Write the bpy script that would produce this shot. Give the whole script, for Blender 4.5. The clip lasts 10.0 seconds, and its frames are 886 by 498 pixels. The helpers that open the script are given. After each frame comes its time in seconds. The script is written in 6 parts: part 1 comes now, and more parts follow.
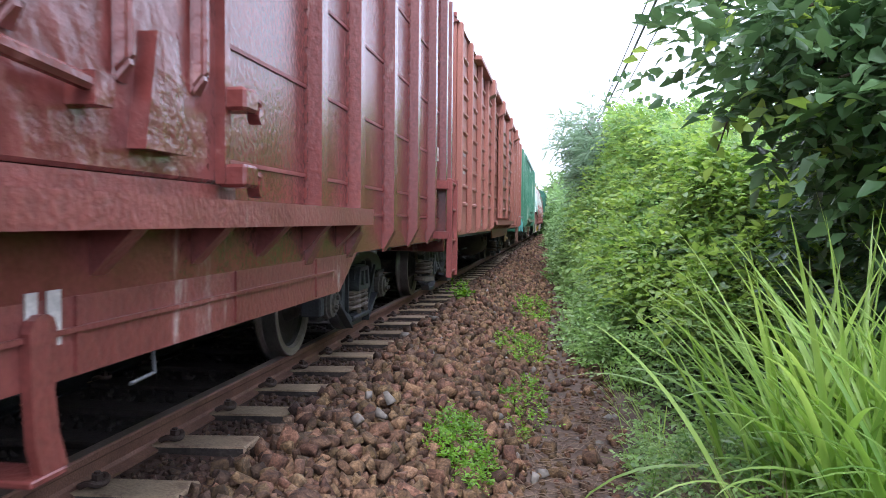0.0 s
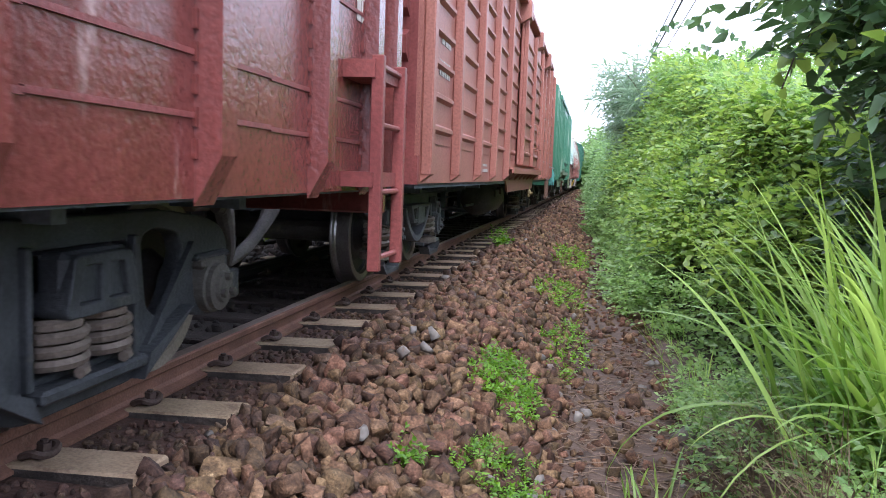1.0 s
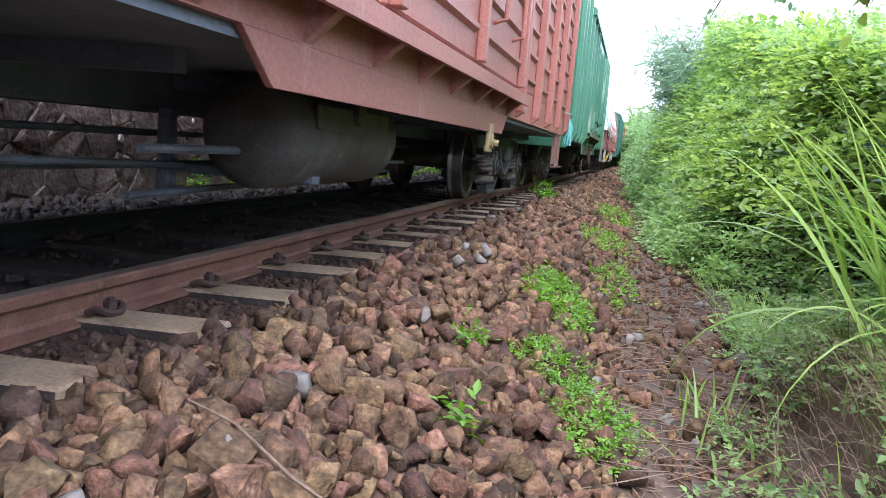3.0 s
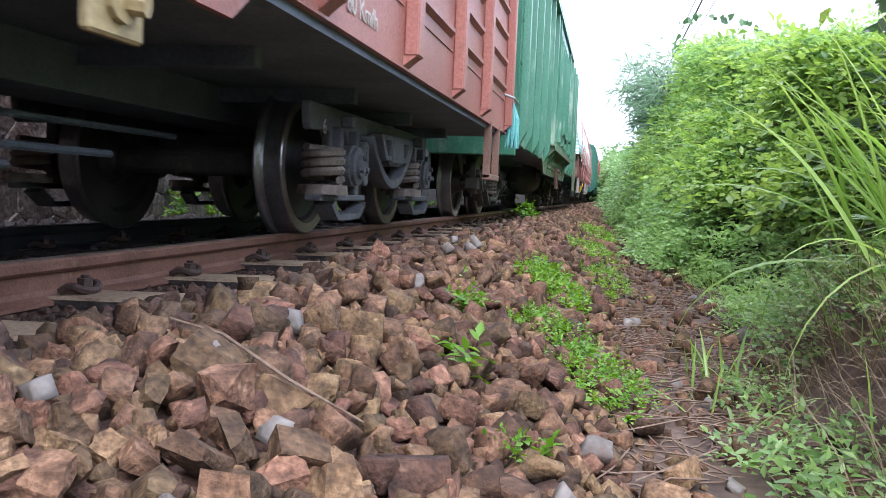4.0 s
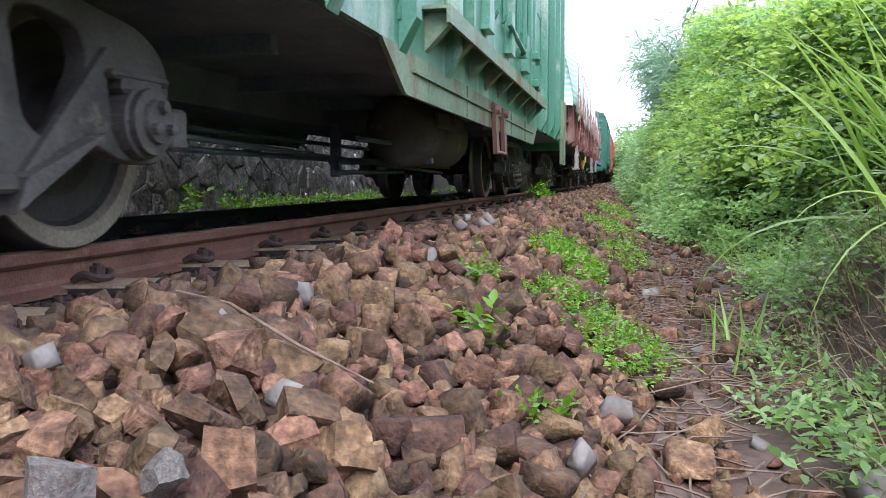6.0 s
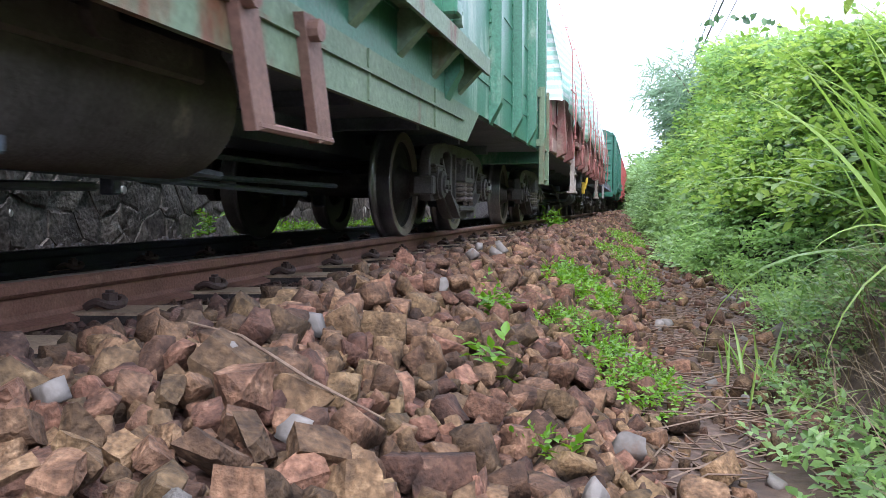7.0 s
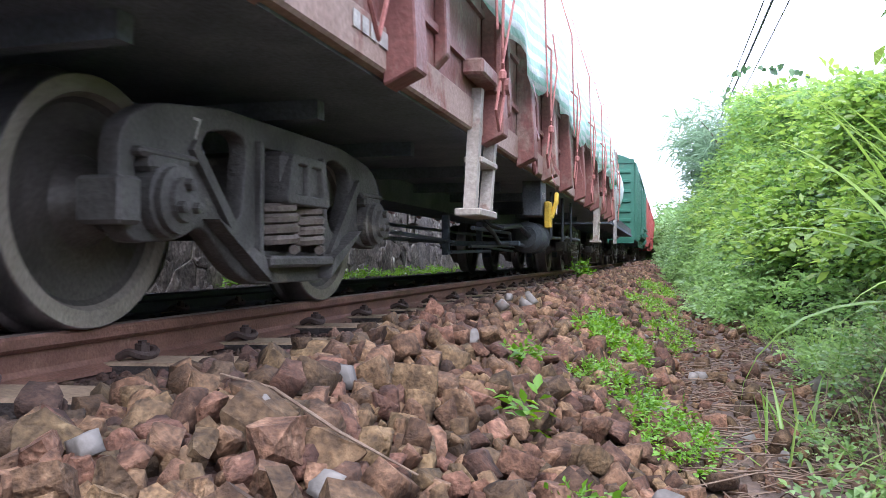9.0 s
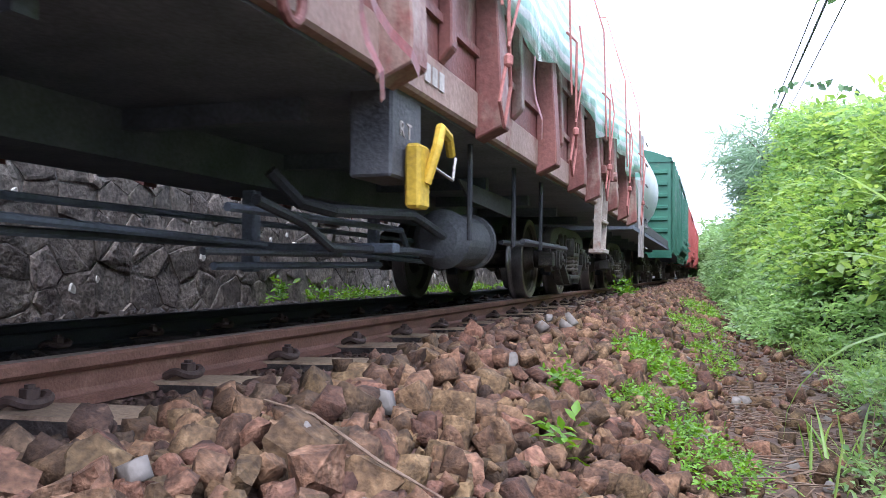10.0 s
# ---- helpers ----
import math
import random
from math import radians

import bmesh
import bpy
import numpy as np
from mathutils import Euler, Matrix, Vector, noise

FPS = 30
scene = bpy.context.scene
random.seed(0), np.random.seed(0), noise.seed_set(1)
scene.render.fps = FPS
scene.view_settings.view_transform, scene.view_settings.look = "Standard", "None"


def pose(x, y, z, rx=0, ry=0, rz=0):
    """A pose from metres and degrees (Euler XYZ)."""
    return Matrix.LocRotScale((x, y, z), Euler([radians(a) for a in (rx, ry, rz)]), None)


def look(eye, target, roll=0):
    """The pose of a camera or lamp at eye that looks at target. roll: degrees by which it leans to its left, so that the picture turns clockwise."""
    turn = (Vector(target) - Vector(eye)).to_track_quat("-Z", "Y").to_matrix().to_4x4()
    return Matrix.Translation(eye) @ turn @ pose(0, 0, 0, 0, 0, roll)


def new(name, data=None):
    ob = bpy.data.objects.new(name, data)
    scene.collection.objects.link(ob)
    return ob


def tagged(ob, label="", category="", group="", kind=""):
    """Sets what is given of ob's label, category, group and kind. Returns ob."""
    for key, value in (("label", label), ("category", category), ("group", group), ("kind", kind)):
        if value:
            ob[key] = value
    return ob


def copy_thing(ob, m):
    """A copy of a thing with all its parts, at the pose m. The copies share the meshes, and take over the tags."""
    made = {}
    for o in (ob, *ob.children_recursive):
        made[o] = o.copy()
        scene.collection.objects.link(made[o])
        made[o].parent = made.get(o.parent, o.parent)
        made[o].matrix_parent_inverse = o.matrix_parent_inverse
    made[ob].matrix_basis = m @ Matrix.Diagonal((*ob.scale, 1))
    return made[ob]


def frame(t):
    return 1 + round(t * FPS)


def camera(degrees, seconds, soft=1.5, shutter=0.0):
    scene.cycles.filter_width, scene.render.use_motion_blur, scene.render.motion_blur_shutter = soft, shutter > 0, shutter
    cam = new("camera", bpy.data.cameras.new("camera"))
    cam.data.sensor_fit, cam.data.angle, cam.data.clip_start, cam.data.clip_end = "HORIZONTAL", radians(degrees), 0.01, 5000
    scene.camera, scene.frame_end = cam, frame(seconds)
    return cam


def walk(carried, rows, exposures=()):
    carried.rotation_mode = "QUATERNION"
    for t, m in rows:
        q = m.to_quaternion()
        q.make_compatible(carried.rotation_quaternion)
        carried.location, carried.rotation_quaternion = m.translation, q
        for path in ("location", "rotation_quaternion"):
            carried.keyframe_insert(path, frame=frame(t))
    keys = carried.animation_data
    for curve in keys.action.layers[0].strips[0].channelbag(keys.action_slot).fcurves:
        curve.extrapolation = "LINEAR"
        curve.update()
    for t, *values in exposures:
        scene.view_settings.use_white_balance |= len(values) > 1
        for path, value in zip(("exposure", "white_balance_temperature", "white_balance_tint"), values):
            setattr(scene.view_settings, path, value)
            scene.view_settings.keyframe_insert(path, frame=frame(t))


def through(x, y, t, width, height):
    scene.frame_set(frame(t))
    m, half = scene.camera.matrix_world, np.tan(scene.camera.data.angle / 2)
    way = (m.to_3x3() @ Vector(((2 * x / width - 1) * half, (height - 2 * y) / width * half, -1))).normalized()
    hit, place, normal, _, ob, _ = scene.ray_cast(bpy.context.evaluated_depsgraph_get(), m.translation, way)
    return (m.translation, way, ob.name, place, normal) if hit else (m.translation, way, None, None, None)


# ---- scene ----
cam = camera(57.7, 10.0, soft=0.7, shutter=0.12)
PATH = [
    (0, (1.77, 0.237, 0.896), (1.486, 2.215, 0.825), 0.5),
    (0.5, (1.746, 0.247, 0.864), (1.435, 2.218, 0.743), 1.2),
    (1, (1.695, 0.257, 0.806), (1.333, 2.215, 0.618), 2.0),
    (1.5, (1.631, 0.27, 0.714), (1.225, 2.214, 0.481), 3.3),
    (2, (1.592, 0.266, 0.623), (1.156, 2.201, 0.369), 4.2),
    (2.5, (1.574, 0.271, 0.547), (1.139, 2.205, 0.278), 4.6),
    (2.7, (1.593, 0.233, 0.548), (1.161, 2.166, 0.27), 5.3),
    (3.8, (1.572, 0.31, 0.258), (1.157, 2.261, 0.114), 2.2),
    (4, (1.558, 0.318, 0.234), (1.162, 2.274, 0.095), 2.3),
    (4.5, (1.578, 0.328, 0.184), (1.168, 2.282, 0.06), 0.2),
    (5, (1.591, 0.334, 0.183), (1.163, 2.281, 0.021), -0.6),
    (5.5, (1.575, 0.34, 0.181), (1.149, 2.287, 0.006), -0.5),
    (7, (1.568, 0.349, 0.198), (1.102, 2.291, 0.094), 0.1),
    (7.5, (1.553, 0.353, 0.192), (1.095, 2.299, 0.135), 0.4),
    (8, (1.547, 0.351, 0.197), (1.084, 2.296, 0.168), 0.8),
    (8.5, (1.552, 0.357, 0.195), (1.059, 2.295, 0.193), 0.4),
    (9, (1.558, 0.352, 0.201), (1.025, 2.28, 0.221), 0.1),
    (9.5, (1.554, 0.335, 0.215), (0.981, 2.25, 0.254), 0.6),
    (10, (1.569, 0.331, 0.226), (0.938, 2.228, 0.283), 0.5),
]
walk(cam, [(t, look(eye, target, roll)) for t, eye, target, roll in PATH],
     [(0, 1.45, 6120, 19), (1.2, 1.64, 6120, 20), (2.0, 1.95, 6090, 19), (2.6, 2.0, 6060, 19), (3.8, 1.84, 6070, 19), (5.0, 1.8, 6080, 20), (7.0, 1.72, 6080, 20), (10.0, 1.82, 5980, 21)])

# ---- world, sun and exposure ----
world = bpy.data.worlds.new("world")
scene.world = world
world.use_nodes = True
wn, wl = world.node_tree.nodes, world.node_tree.links
wbg = wn["Background"]
sky = wn.new("ShaderNodeTexSky")
sky.sky_type, sky.sun_disc = "NISHITA", False
sky.sun_elevation, sky.sun_rotation = radians(53), radians(165)
sky.air_density, sky.dust_density = 1.0, 4.0
cloud = wn.new("ShaderNodeTexNoise")
cloud.inputs["Scale"].default_value, cloud.inputs["Detail"].default_value = 1.3, 4
cloud_ramp = wn.new("ShaderNodeValToRGB")
cloud_ramp.color_ramp.elements[0].position, cloud_ramp.color_ramp.elements[0].color = 0.3, (7.6, 8.5, 10.3, 1)
cloud_ramp.color_ramp.elements[1].position, cloud_ramp.color_ramp.elements[1].color = 0.7, (8.8, 9.7, 11.5, 1)
wl.new(cloud.outputs["Fac"], cloud_ramp.inputs["Fac"])
wmix = wn.new("ShaderNodeMix")
wmix.data_type = "RGBA"
wmix.inputs[0].default_value = 0.9
wl.new(sky.outputs[0], wmix.inputs[6])
wl.new(cloud_ramp.outputs[0], wmix.inputs[7])
wl.new(wmix.outputs[2], wbg.inputs[0])
wbg.inputs[1].default_value = 0.105
sun = new("sun", bpy.data.lights.new("sun", "SUN"))
sun.data.energy, sun.data.angle, sun.data.color = 1.35, radians(40), (1.0, 0.97, 0.92)
sun.matrix_world = look((8, -30, 42), (0, 4, 0))
scene.view_settings.exposure = 1.6


# ---- materials ----
def material(name, colors, scale=8.0, rough=(0.5, 0.7), metal=0.0, bump=0.2, fine=90.0, stain=None, stain_scale=3.0,
             stain_at=0.56, island=0.0, per_object=0.0, stretch=(1, 1, 1), spec=0.4, grain=0.2):
    """A procedural surface: a broad colour noise, a fine grain, an optional second colour in patches, and relief."""
    m = bpy.data.materials.new(name)
    m.use_nodes = True
    n, l = m.node_tree.nodes, m.node_tree.links
    b = n["Principled BSDF"]
    co = n.new("ShaderNodeTexCoord")
    mp = n.new("ShaderNodeMapping")
    mp.inputs["Scale"].default_value = stretch
    l.new(co.outputs["Object"], mp.inputs["Vector"])
    a = n.new("ShaderNodeTexNoise")
    a.inputs["Scale"].default_value, a.inputs["Detail"].default_value = scale, 6
    l.new(mp.outputs[0], a.inputs["Vector"])
    r = n.new("ShaderNodeValToRGB")
    el = r.color_ramp.elements
    el[0].position, el[1].position = 0.32, 0.68
    el[0].color, el[1].color = (*colors[0], 1), (*colors[-1], 1)
    for i, c in enumerate(colors[1:-1]):
        e = el.new(0.32 + 0.36 * (i + 1) / (len(colors) - 1))
        e.color = (*c, 1)
    l.new(a.outputs["Fac"], r.inputs["Fac"])
    out = r.outputs[0]
    g = n.new("ShaderNodeTexNoise")
    g.inputs["Scale"].default_value, g.inputs["Detail"].default_value = fine, 5
    l.new(co.outputs["Object"], g.inputs["Vector"])
    if stain:
        s = n.new("ShaderNodeTexNoise")
        s.inputs["Scale"].default_value, s.inputs["Detail"].default_value = stain_scale, 8
        s.inputs["Roughness"].default_value = 0.65
        l.new(mp.outputs[0], s.inputs["Vector"])
        sr = n.new("ShaderNodeMapRange")
        sr.inputs[1].default_value, sr.inputs[2].default_value = stain_at, stain_at + 0.12
        l.new(s.outputs["Fac"], sr.inputs[0])
        mx = n.new("ShaderNodeMix")
        mx.data_type = "RGBA"
        mx.inputs[7].default_value = (*stain, 1)
        l.new(sr.outputs[0], mx.inputs[0])
        l.new(out, mx.inputs[6])
        out = mx.outputs[2]
    hsv = n.new("ShaderNodeHueSaturation")
    v = n.new("ShaderNodeMapRange")
    v.inputs[1].default_value, v.inputs[2].default_value = 0.3, 0.7
    v.inputs[3].default_value, v.inputs[4].default_value = 1 - grain, 1 + grain
    l.new(g.outputs["Fac"], v.inputs[0])
    val = v.outputs[0]
    for amount, node, sock in ((island, "ShaderNodeNewGeometry", "Random Per Island"), (per_object, "ShaderNodeObjectInfo", "Random")):
        if amount:
            o = n.new(node)
            w = n.new("ShaderNodeMapRange")
            w.inputs[3].default_value, w.inputs[4].default_value = 1 - amount, 1 + amount
            l.new(o.outputs[sock], w.inputs[0])
            mu = n.new("ShaderNodeMath")
            mu.operation = "MULTIPLY"
            l.new(val, mu.inputs[0])
            l.new(w.outputs[0], mu.inputs[1])
            val = mu.outputs[0]
            hu = n.new("ShaderNodeMapRange")
            hu.inputs[3].default_value, hu.inputs[4].default_value = 0.5 - 0.035 * amount, 0.5 + 0.035 * amount
            wh = n.new("ShaderNodeTexWhiteNoise")
            wh.noise_dimensions = "1D"
            l.new(o.outputs[sock], wh.inputs["W"])
            l.new(wh.outputs["Value"], hu.inputs[0])
            l.new(hu.outputs[0], hsv.inputs["Hue"])
    l.new(val, hsv.inputs["Value"])
    l.new(out, hsv.inputs["Color"])
    l.new(hsv.outputs[0], b.inputs["Base Color"])
    rr = n.new("ShaderNodeMapRange")
    rr.inputs[3].default_value, rr.inputs[4].default_value = rough
    l.new(a.outputs["Fac"], rr.inputs[0])
    l.new(rr.outputs[0], b.inputs["Roughness"])
    b.inputs["Metallic"].default_value = metal
    b.inputs["Specular IOR Level"].default_value = spec
    if bump:
        bp = n.new("ShaderNodeBump")
        bp.inputs["Strength"].default_value, bp.inputs["Distance"].default_value = bump, 0.012
        ad = n.new("ShaderNodeMath")
        ad.operation = "ADD"
        l.new(a.outputs["Fac"], ad.inputs[0])
        l.new(g.outputs["Fac"], ad.inputs[1])
        l.new(ad.outputs[0], bp.inputs["Height"])
        l.new(bp.outputs[0], b.inputs["Normal"])
    return m


def leaf_material(name, dark, light, rough=0.45, through=0.35, island=0.35):
    m = bpy.data.materials.new(name)
    m.use_nodes = True
    n, l = m.node_tree.nodes, m.node_tree.links
    b = n["Principled BSDF"]
    geo = n.new("ShaderNodeNewGeometry")
    co = n.new("ShaderNodeTexCoord")
    a = n.new("ShaderNodeTexNoise")
    a.inputs["Scale"].default_value, a.inputs["Detail"].default_value = 1.1, 3
    l.new(co.outputs["Object"], a.inputs["Vector"])
    mu = n.new("ShaderNodeMath")
    mu.operation = "MULTIPLY_ADD"
    mu.inputs[1].default_value = 0.75
    l.new(geo.outputs["Random Per Island"], mu.inputs[0])
    sh = n.new("ShaderNodeMapRange")
    sh.inputs[1].default_value, sh.inputs[2].default_value, sh.inputs[3].default_value, sh.inputs[4].default_value = 0.35, 0.65, 0.0, 0.45
    l.new(a.outputs["Fac"], sh.inputs[0])
    l.new(sh.outputs[0], mu.inputs[2])
    r = n.new("ShaderNodeValToRGB")
    r.color_ramp.elements[0].color, r.color_ramp.elements[1].color = (*dark, 1), (*light, 1)
    l.new(mu.outputs[0], r.inputs["Fac"])
    l.new(r.outputs[0], b.inputs["Base Color"])
    b.inputs["Roughness"].default_value = rough
    b.inputs["Specular IOR Level"].default_value = 0.6
    t = n.new("ShaderNodeBsdfTranslucent")
    hs = n.new("ShaderNodeHueSaturation")
    hs.inputs["Hue"].default_value, hs.inputs["Saturation"].default_value, hs.inputs["Value"].default_value = 0.48, 1.15, 1.5
    l.new(r.outputs[0], hs.inputs["Color"])
    l.new(hs.outputs[0], t.inputs["Color"])
    mx = n.new("ShaderNodeMixShader")
    mx.inputs[0].default_value = through
    l.new(b.outputs[0], mx.inputs[1])
    l.new(t.outputs[0], mx.inputs[2])
    l.new(mx.outputs[0], n["Material Output"].inputs["Surface"])
    return m


M = {}
M["oxblood"] = material("oxblood_paint", [(0.125, 0.03, 0.025), (0.19, 0.05, 0.042)], 2.5, (0.13, 0.34), 0, 0.22, 50, (0.33, 0.2, 0.18), 7, 0.62, stretch=(1, 1, 0.22), spec=0.7)
M["oxblood_sill"] = material("scuffed_oxblood_paint", [(0.155, 0.04, 0.034), (0.225, 0.066, 0.055)], 3.5, (0.3, 0.5), 0, 0.35, 45, (0.44, 0.37, 0.33), 7, 0.61, stretch=(1, 1, 0.3), spec=0.6)
M["oxblood_door"] = material("flaking_oxblood_paint", [(0.13, 0.032, 0.028), (0.19, 0.052, 0.045)], 3, (0.12, 0.32), 0, 0.6, 16, (0.28, 0.12, 0.105), 9, 0.6, spec=0.7)
M["faded_red"] = material("faded_red_paint", [(0.29, 0.115, 0.088), (0.37, 0.157, 0.122)], 2.2, (0.42, 0.6), 0, 0.15, 70, (0.4, 0.23, 0.2), 4, 0.6, stretch=(1, 1, 0.35))
M["dark_red"] = material("dark_red_paint", [(0.17, 0.045, 0.042), (0.25, 0.07, 0.062)], 3, (0.35, 0.55), 0, 0.2, 60)
M["green"] = material("sea_green_paint", [(0.035, 0.16, 0.095), (0.065, 0.225, 0.14)], 2.0, (0.3, 0.5), 0, 0.18, 60, (0.33, 0.42, 0.33), 2.0, 0.54, stretch=(1, 1, 0.3), spec=0.5)
M["green_dark"] = material("dark_green_paint", [(0.015, 0.09, 0.06), (0.03, 0.13, 0.085)], 2.0, (0.35, 0.55), 0, 0.15, 60, (0.12, 0.16, 0.1), 3.0, 0.62)
M["green_rust"] = material("rusty_green_paint", [(0.13, 0.2, 0.12), (0.2, 0.27, 0.17)], 3.0, (0.45, 0.65), 0, 0.3, 50, (0.16, 0.07, 0.035), 2.4, 0.53, stretch=(1, 1, 0.4))
M["gondola_red"] = material("worn_red_paint", [(0.16, 0.06, 0.05), (0.24, 0.1, 0.083)], 3.0, (0.45, 0.65), 0, 0.3, 50, (0.31, 0.235, 0.19), 3.4, 0.54, stretch=(1, 1, 0.5))
M["gondola_sill"] = material("dusty_red_sill", [(0.3, 0.2, 0.16), (0.38, 0.27, 0.22)], 4.0, (0.6, 0.8), 0, 0.3, 50, (0.2, 0.07, 0.05), 3.2, 0.55)
M["roof_grey"] = material("painted_roof_sheet", [(0.16, 0.06, 0.05), (0.24, 0.1, 0.08)], 2.0, (0.5, 0.7), 0, 0.15, 40)
# grime, lifted to blue-grey so the colour carries the haze in the darks
M["frame_black"] = material("hazed_grimy_underframe", [(0.11, 0.135, 0.165), (0.18, 0.21, 0.25)], 5, (0.6, 0.85), 0, 0.3, 60)
M["bogie_grey"] = material("dusty_cast_steel", [(0.075, 0.08, 0.085), (0.135, 0.143, 0.15)], 6, (0.55, 0.8), 0.15, 0.35, 70, (0.22, 0.2, 0.17), 5, 0.6)
M["bogie_brown"] = material("grimy_cast_steel", [(0.065, 0.06, 0.053), (0.13, 0.122, 0.108)], 6, (0.5, 0.75), 0.15, 0.35, 70, (0.24, 0.21, 0.165), 5, 0.6)
M["spring"] = material("spring_steel", [(0.13, 0.105, 0.085), (0.23, 0.19, 0.155)], 9, (0.45, 0.65), 0.3, 0.2, 90)
M["wheel"] = material("wheel_steel", [(0.075, 0.067, 0.058), (0.14, 0.125, 0.107)], 5, (0.4, 0.6), 0.4, 0.15, 80)
M["wheel_dark"] = material("dark_wheel_steel", [(0.03, 0.029, 0.029), (0.07, 0.065, 0.06)], 5, (0.45, 0.65), 0.3, 0.15, 80)
# darker copy of the cast steel, shade under the wagon put into the colour
M["bogie_dark"] = material("shade_dark_cast_steel", [(0.03, 0.034, 0.038), (0.065, 0.072, 0.078)], 6, (0.45, 0.7), 0.15, 0.35, 70, (0.12, 0.115, 0.1), 5, 0.62)
M["rim"] = material("dusty_wheel_rim", [(0.22, 0.19, 0.15), (0.34, 0.3, 0.24)], 6, (0.4, 0.6), 0.3, 0.15, 80)
M["tread"] = material("polished_tread", [(0.27, 0.265, 0.26), (0.36, 0.355, 0.35)], 9, (0.25, 0.4), 0.9, 0.03, 90)
M["coupler"] = material("dusty_tan_casting", [(0.15, 0.115, 0.075), (0.26, 0.205, 0.14)], 9, (0.65, 0.85), 0.1, 0.3, 70, (0.08, 0.065, 0.05), 6, 0.56)
M["hose"] = material("grey_rubber_hose", [(0.1, 0.095, 0.09), (0.16, 0.15, 0.14)], 8, (0.7, 0.85), 0, 0.2, 80)
M["steel"] = material("bare_steel", [(0.25, 0.24, 0.23), (0.4, 0.39, 0.37)], 8, (0.35, 0.5), 0.7, 0.1, 90)
M["yellow"] = material("yellow_paint", [(0.5, 0.33, 0.03), (0.6, 0.42, 0.05)], 6, (0.5, 0.7), 0, 0.15, 60, (0.25, 0.17, 0.05), 8, 0.6)
M["dirty_yellow"] = material("dirty_pale_yellow_paint", [(0.33, 0.26, 0.12), (0.44, 0.36, 0.19)], 9, (0.55, 0.75), 0, 0.2, 60, (0.16, 0.12, 0.07), 12, 0.58)
M["pale_ladder"] = material("dusty_pale_paint", [(0.3, 0.26, 0.22), (0.4, 0.36, 0.31)], 7, (0.6, 0.8), 0, 0.25, 60, (0.2, 0.09, 0.06), 6, 0.62)
M["step_brown"] = material("brown_step_paint", [(0.16, 0.09, 0.065), (0.22, 0.13, 0.1)], 7, (0.5, 0.7), 0, 0.2, 60)
M["white_paint"] = material("white_stencil_paint", [(0.36, 0.33, 0.3), (0.55, 0.52, 0.48)], 20, (0.6, 0.8), 0, 0.0, 90)
M["strap"] = material("red_strap", [(0.27, 0.1, 0.085), (0.36, 0.15, 0.13)], 9, (0.6, 0.8), 0, 0.1, 90)
M["plastic_bag"] = material("teal_plastic_bag", [(0.1, 0.4, 0.38), (0.2, 0.5, 0.48)], 9, (0.3, 0.5), 0, 0.1, 60)
M["tank_white"] = material("off_white_tank_paint", [(0.5, 0.56, 0.5), (0.6, 0.65, 0.6)], 1.5, (0.4, 0.6), 0, 0.1, 60, (0.35, 0.36, 0.3), 2.5, 0.6)
M["far_red"] = material("bright_red_paint", [(0.25, 0.05, 0.043), (0.33, 0.075, 0.062)], 2.0, (0.45, 0.65), 0, 0.1, 60)
M["rail"] = material("rusty_rail_steel", [(0.15, 0.075, 0.052), (0.25, 0.13, 0.092)], 6, (0.55, 0.75), 0.2, 0.25, 110, (0.3, 0.18, 0.13), 9, 0.6)
M["rail_top"] = material("worn_rail_head", [(0.3, 0.225, 0.185), (0.4, 0.32, 0.27)], 4, (0.35, 0.5), 0.5, 0.05, 90, stretch=(1, 0.1, 1))
M["concrete"] = material("sleeper_concrete", [(0.25, 0.18, 0.115), (0.35, 0.265, 0.175)], 7, (0.75, 0.9), 0, 0.5, 80, (0.13, 0.08, 0.06), 9, 0.56, per_object=0.15)
M["clip"] = material("rusty_clip_iron", [(0.06, 0.04, 0.034), (0.11, 0.075, 0.06)], 12, (0.6, 0.8), 0.2, 0.3, 80)
M["stone"] = material("red_brown_ballast", [(0.05, 0.028, 0.016), (0.108, 0.061, 0.034), (0.175, 0.104, 0.06)], 26, (0.78, 0.93), 0, 0.6, 110, (0.27, 0.176, 0.105), 24, 0.61, island=0.6, grain=0.42)
M["stone_piece"] = material("red_brown_ballast_piece", [(0.055, 0.031, 0.018), (0.115, 0.065, 0.036), (0.185, 0.111, 0.064)], 2.0, (0.78, 0.93), 0, 0.55, 9.0, (0.28, 0.183, 0.11), 1.9, 0.61, per_object=0.55, grain=0.42)
M["stone_dusty"] = material("brake_dust_ballast", [(0.04, 0.024, 0.017), (0.078, 0.046, 0.031), (0.125, 0.078, 0.053)], 26, (0.78, 0.93), 0, 0.6, 110, (0.19, 0.127, 0.085), 24, 0.62, island=0.55, grain=0.42)
# oily stone whose colour also carries the shade below the wagons
M["stone_oily_shade"] = material("oily_shade_dark_ballast", [(0.022, 0.019, 0.017), (0.05, 0.04, 0.034)], 20, (0.6, 0.85), 0, 0.8, 90, island=0.4)
# grease on the far rail, with the train's shade painted in as near-black
M["rail_dark"] = material("oily_shade_dark_rail", [(0.018, 0.022, 0.024), (0.035, 0.038, 0.04)], 6, (0.45, 0.65), 0.2, 0.2, 90)
M["stone_white"] = material("pale_grey_stone", [(0.085, 0.078, 0.07), (0.19, 0.178, 0.16)], 14, (0.7, 0.9), 0, 0.35, 40, (0.13, 0.085, 0.06), 9, 0.56, per_object=0.2)
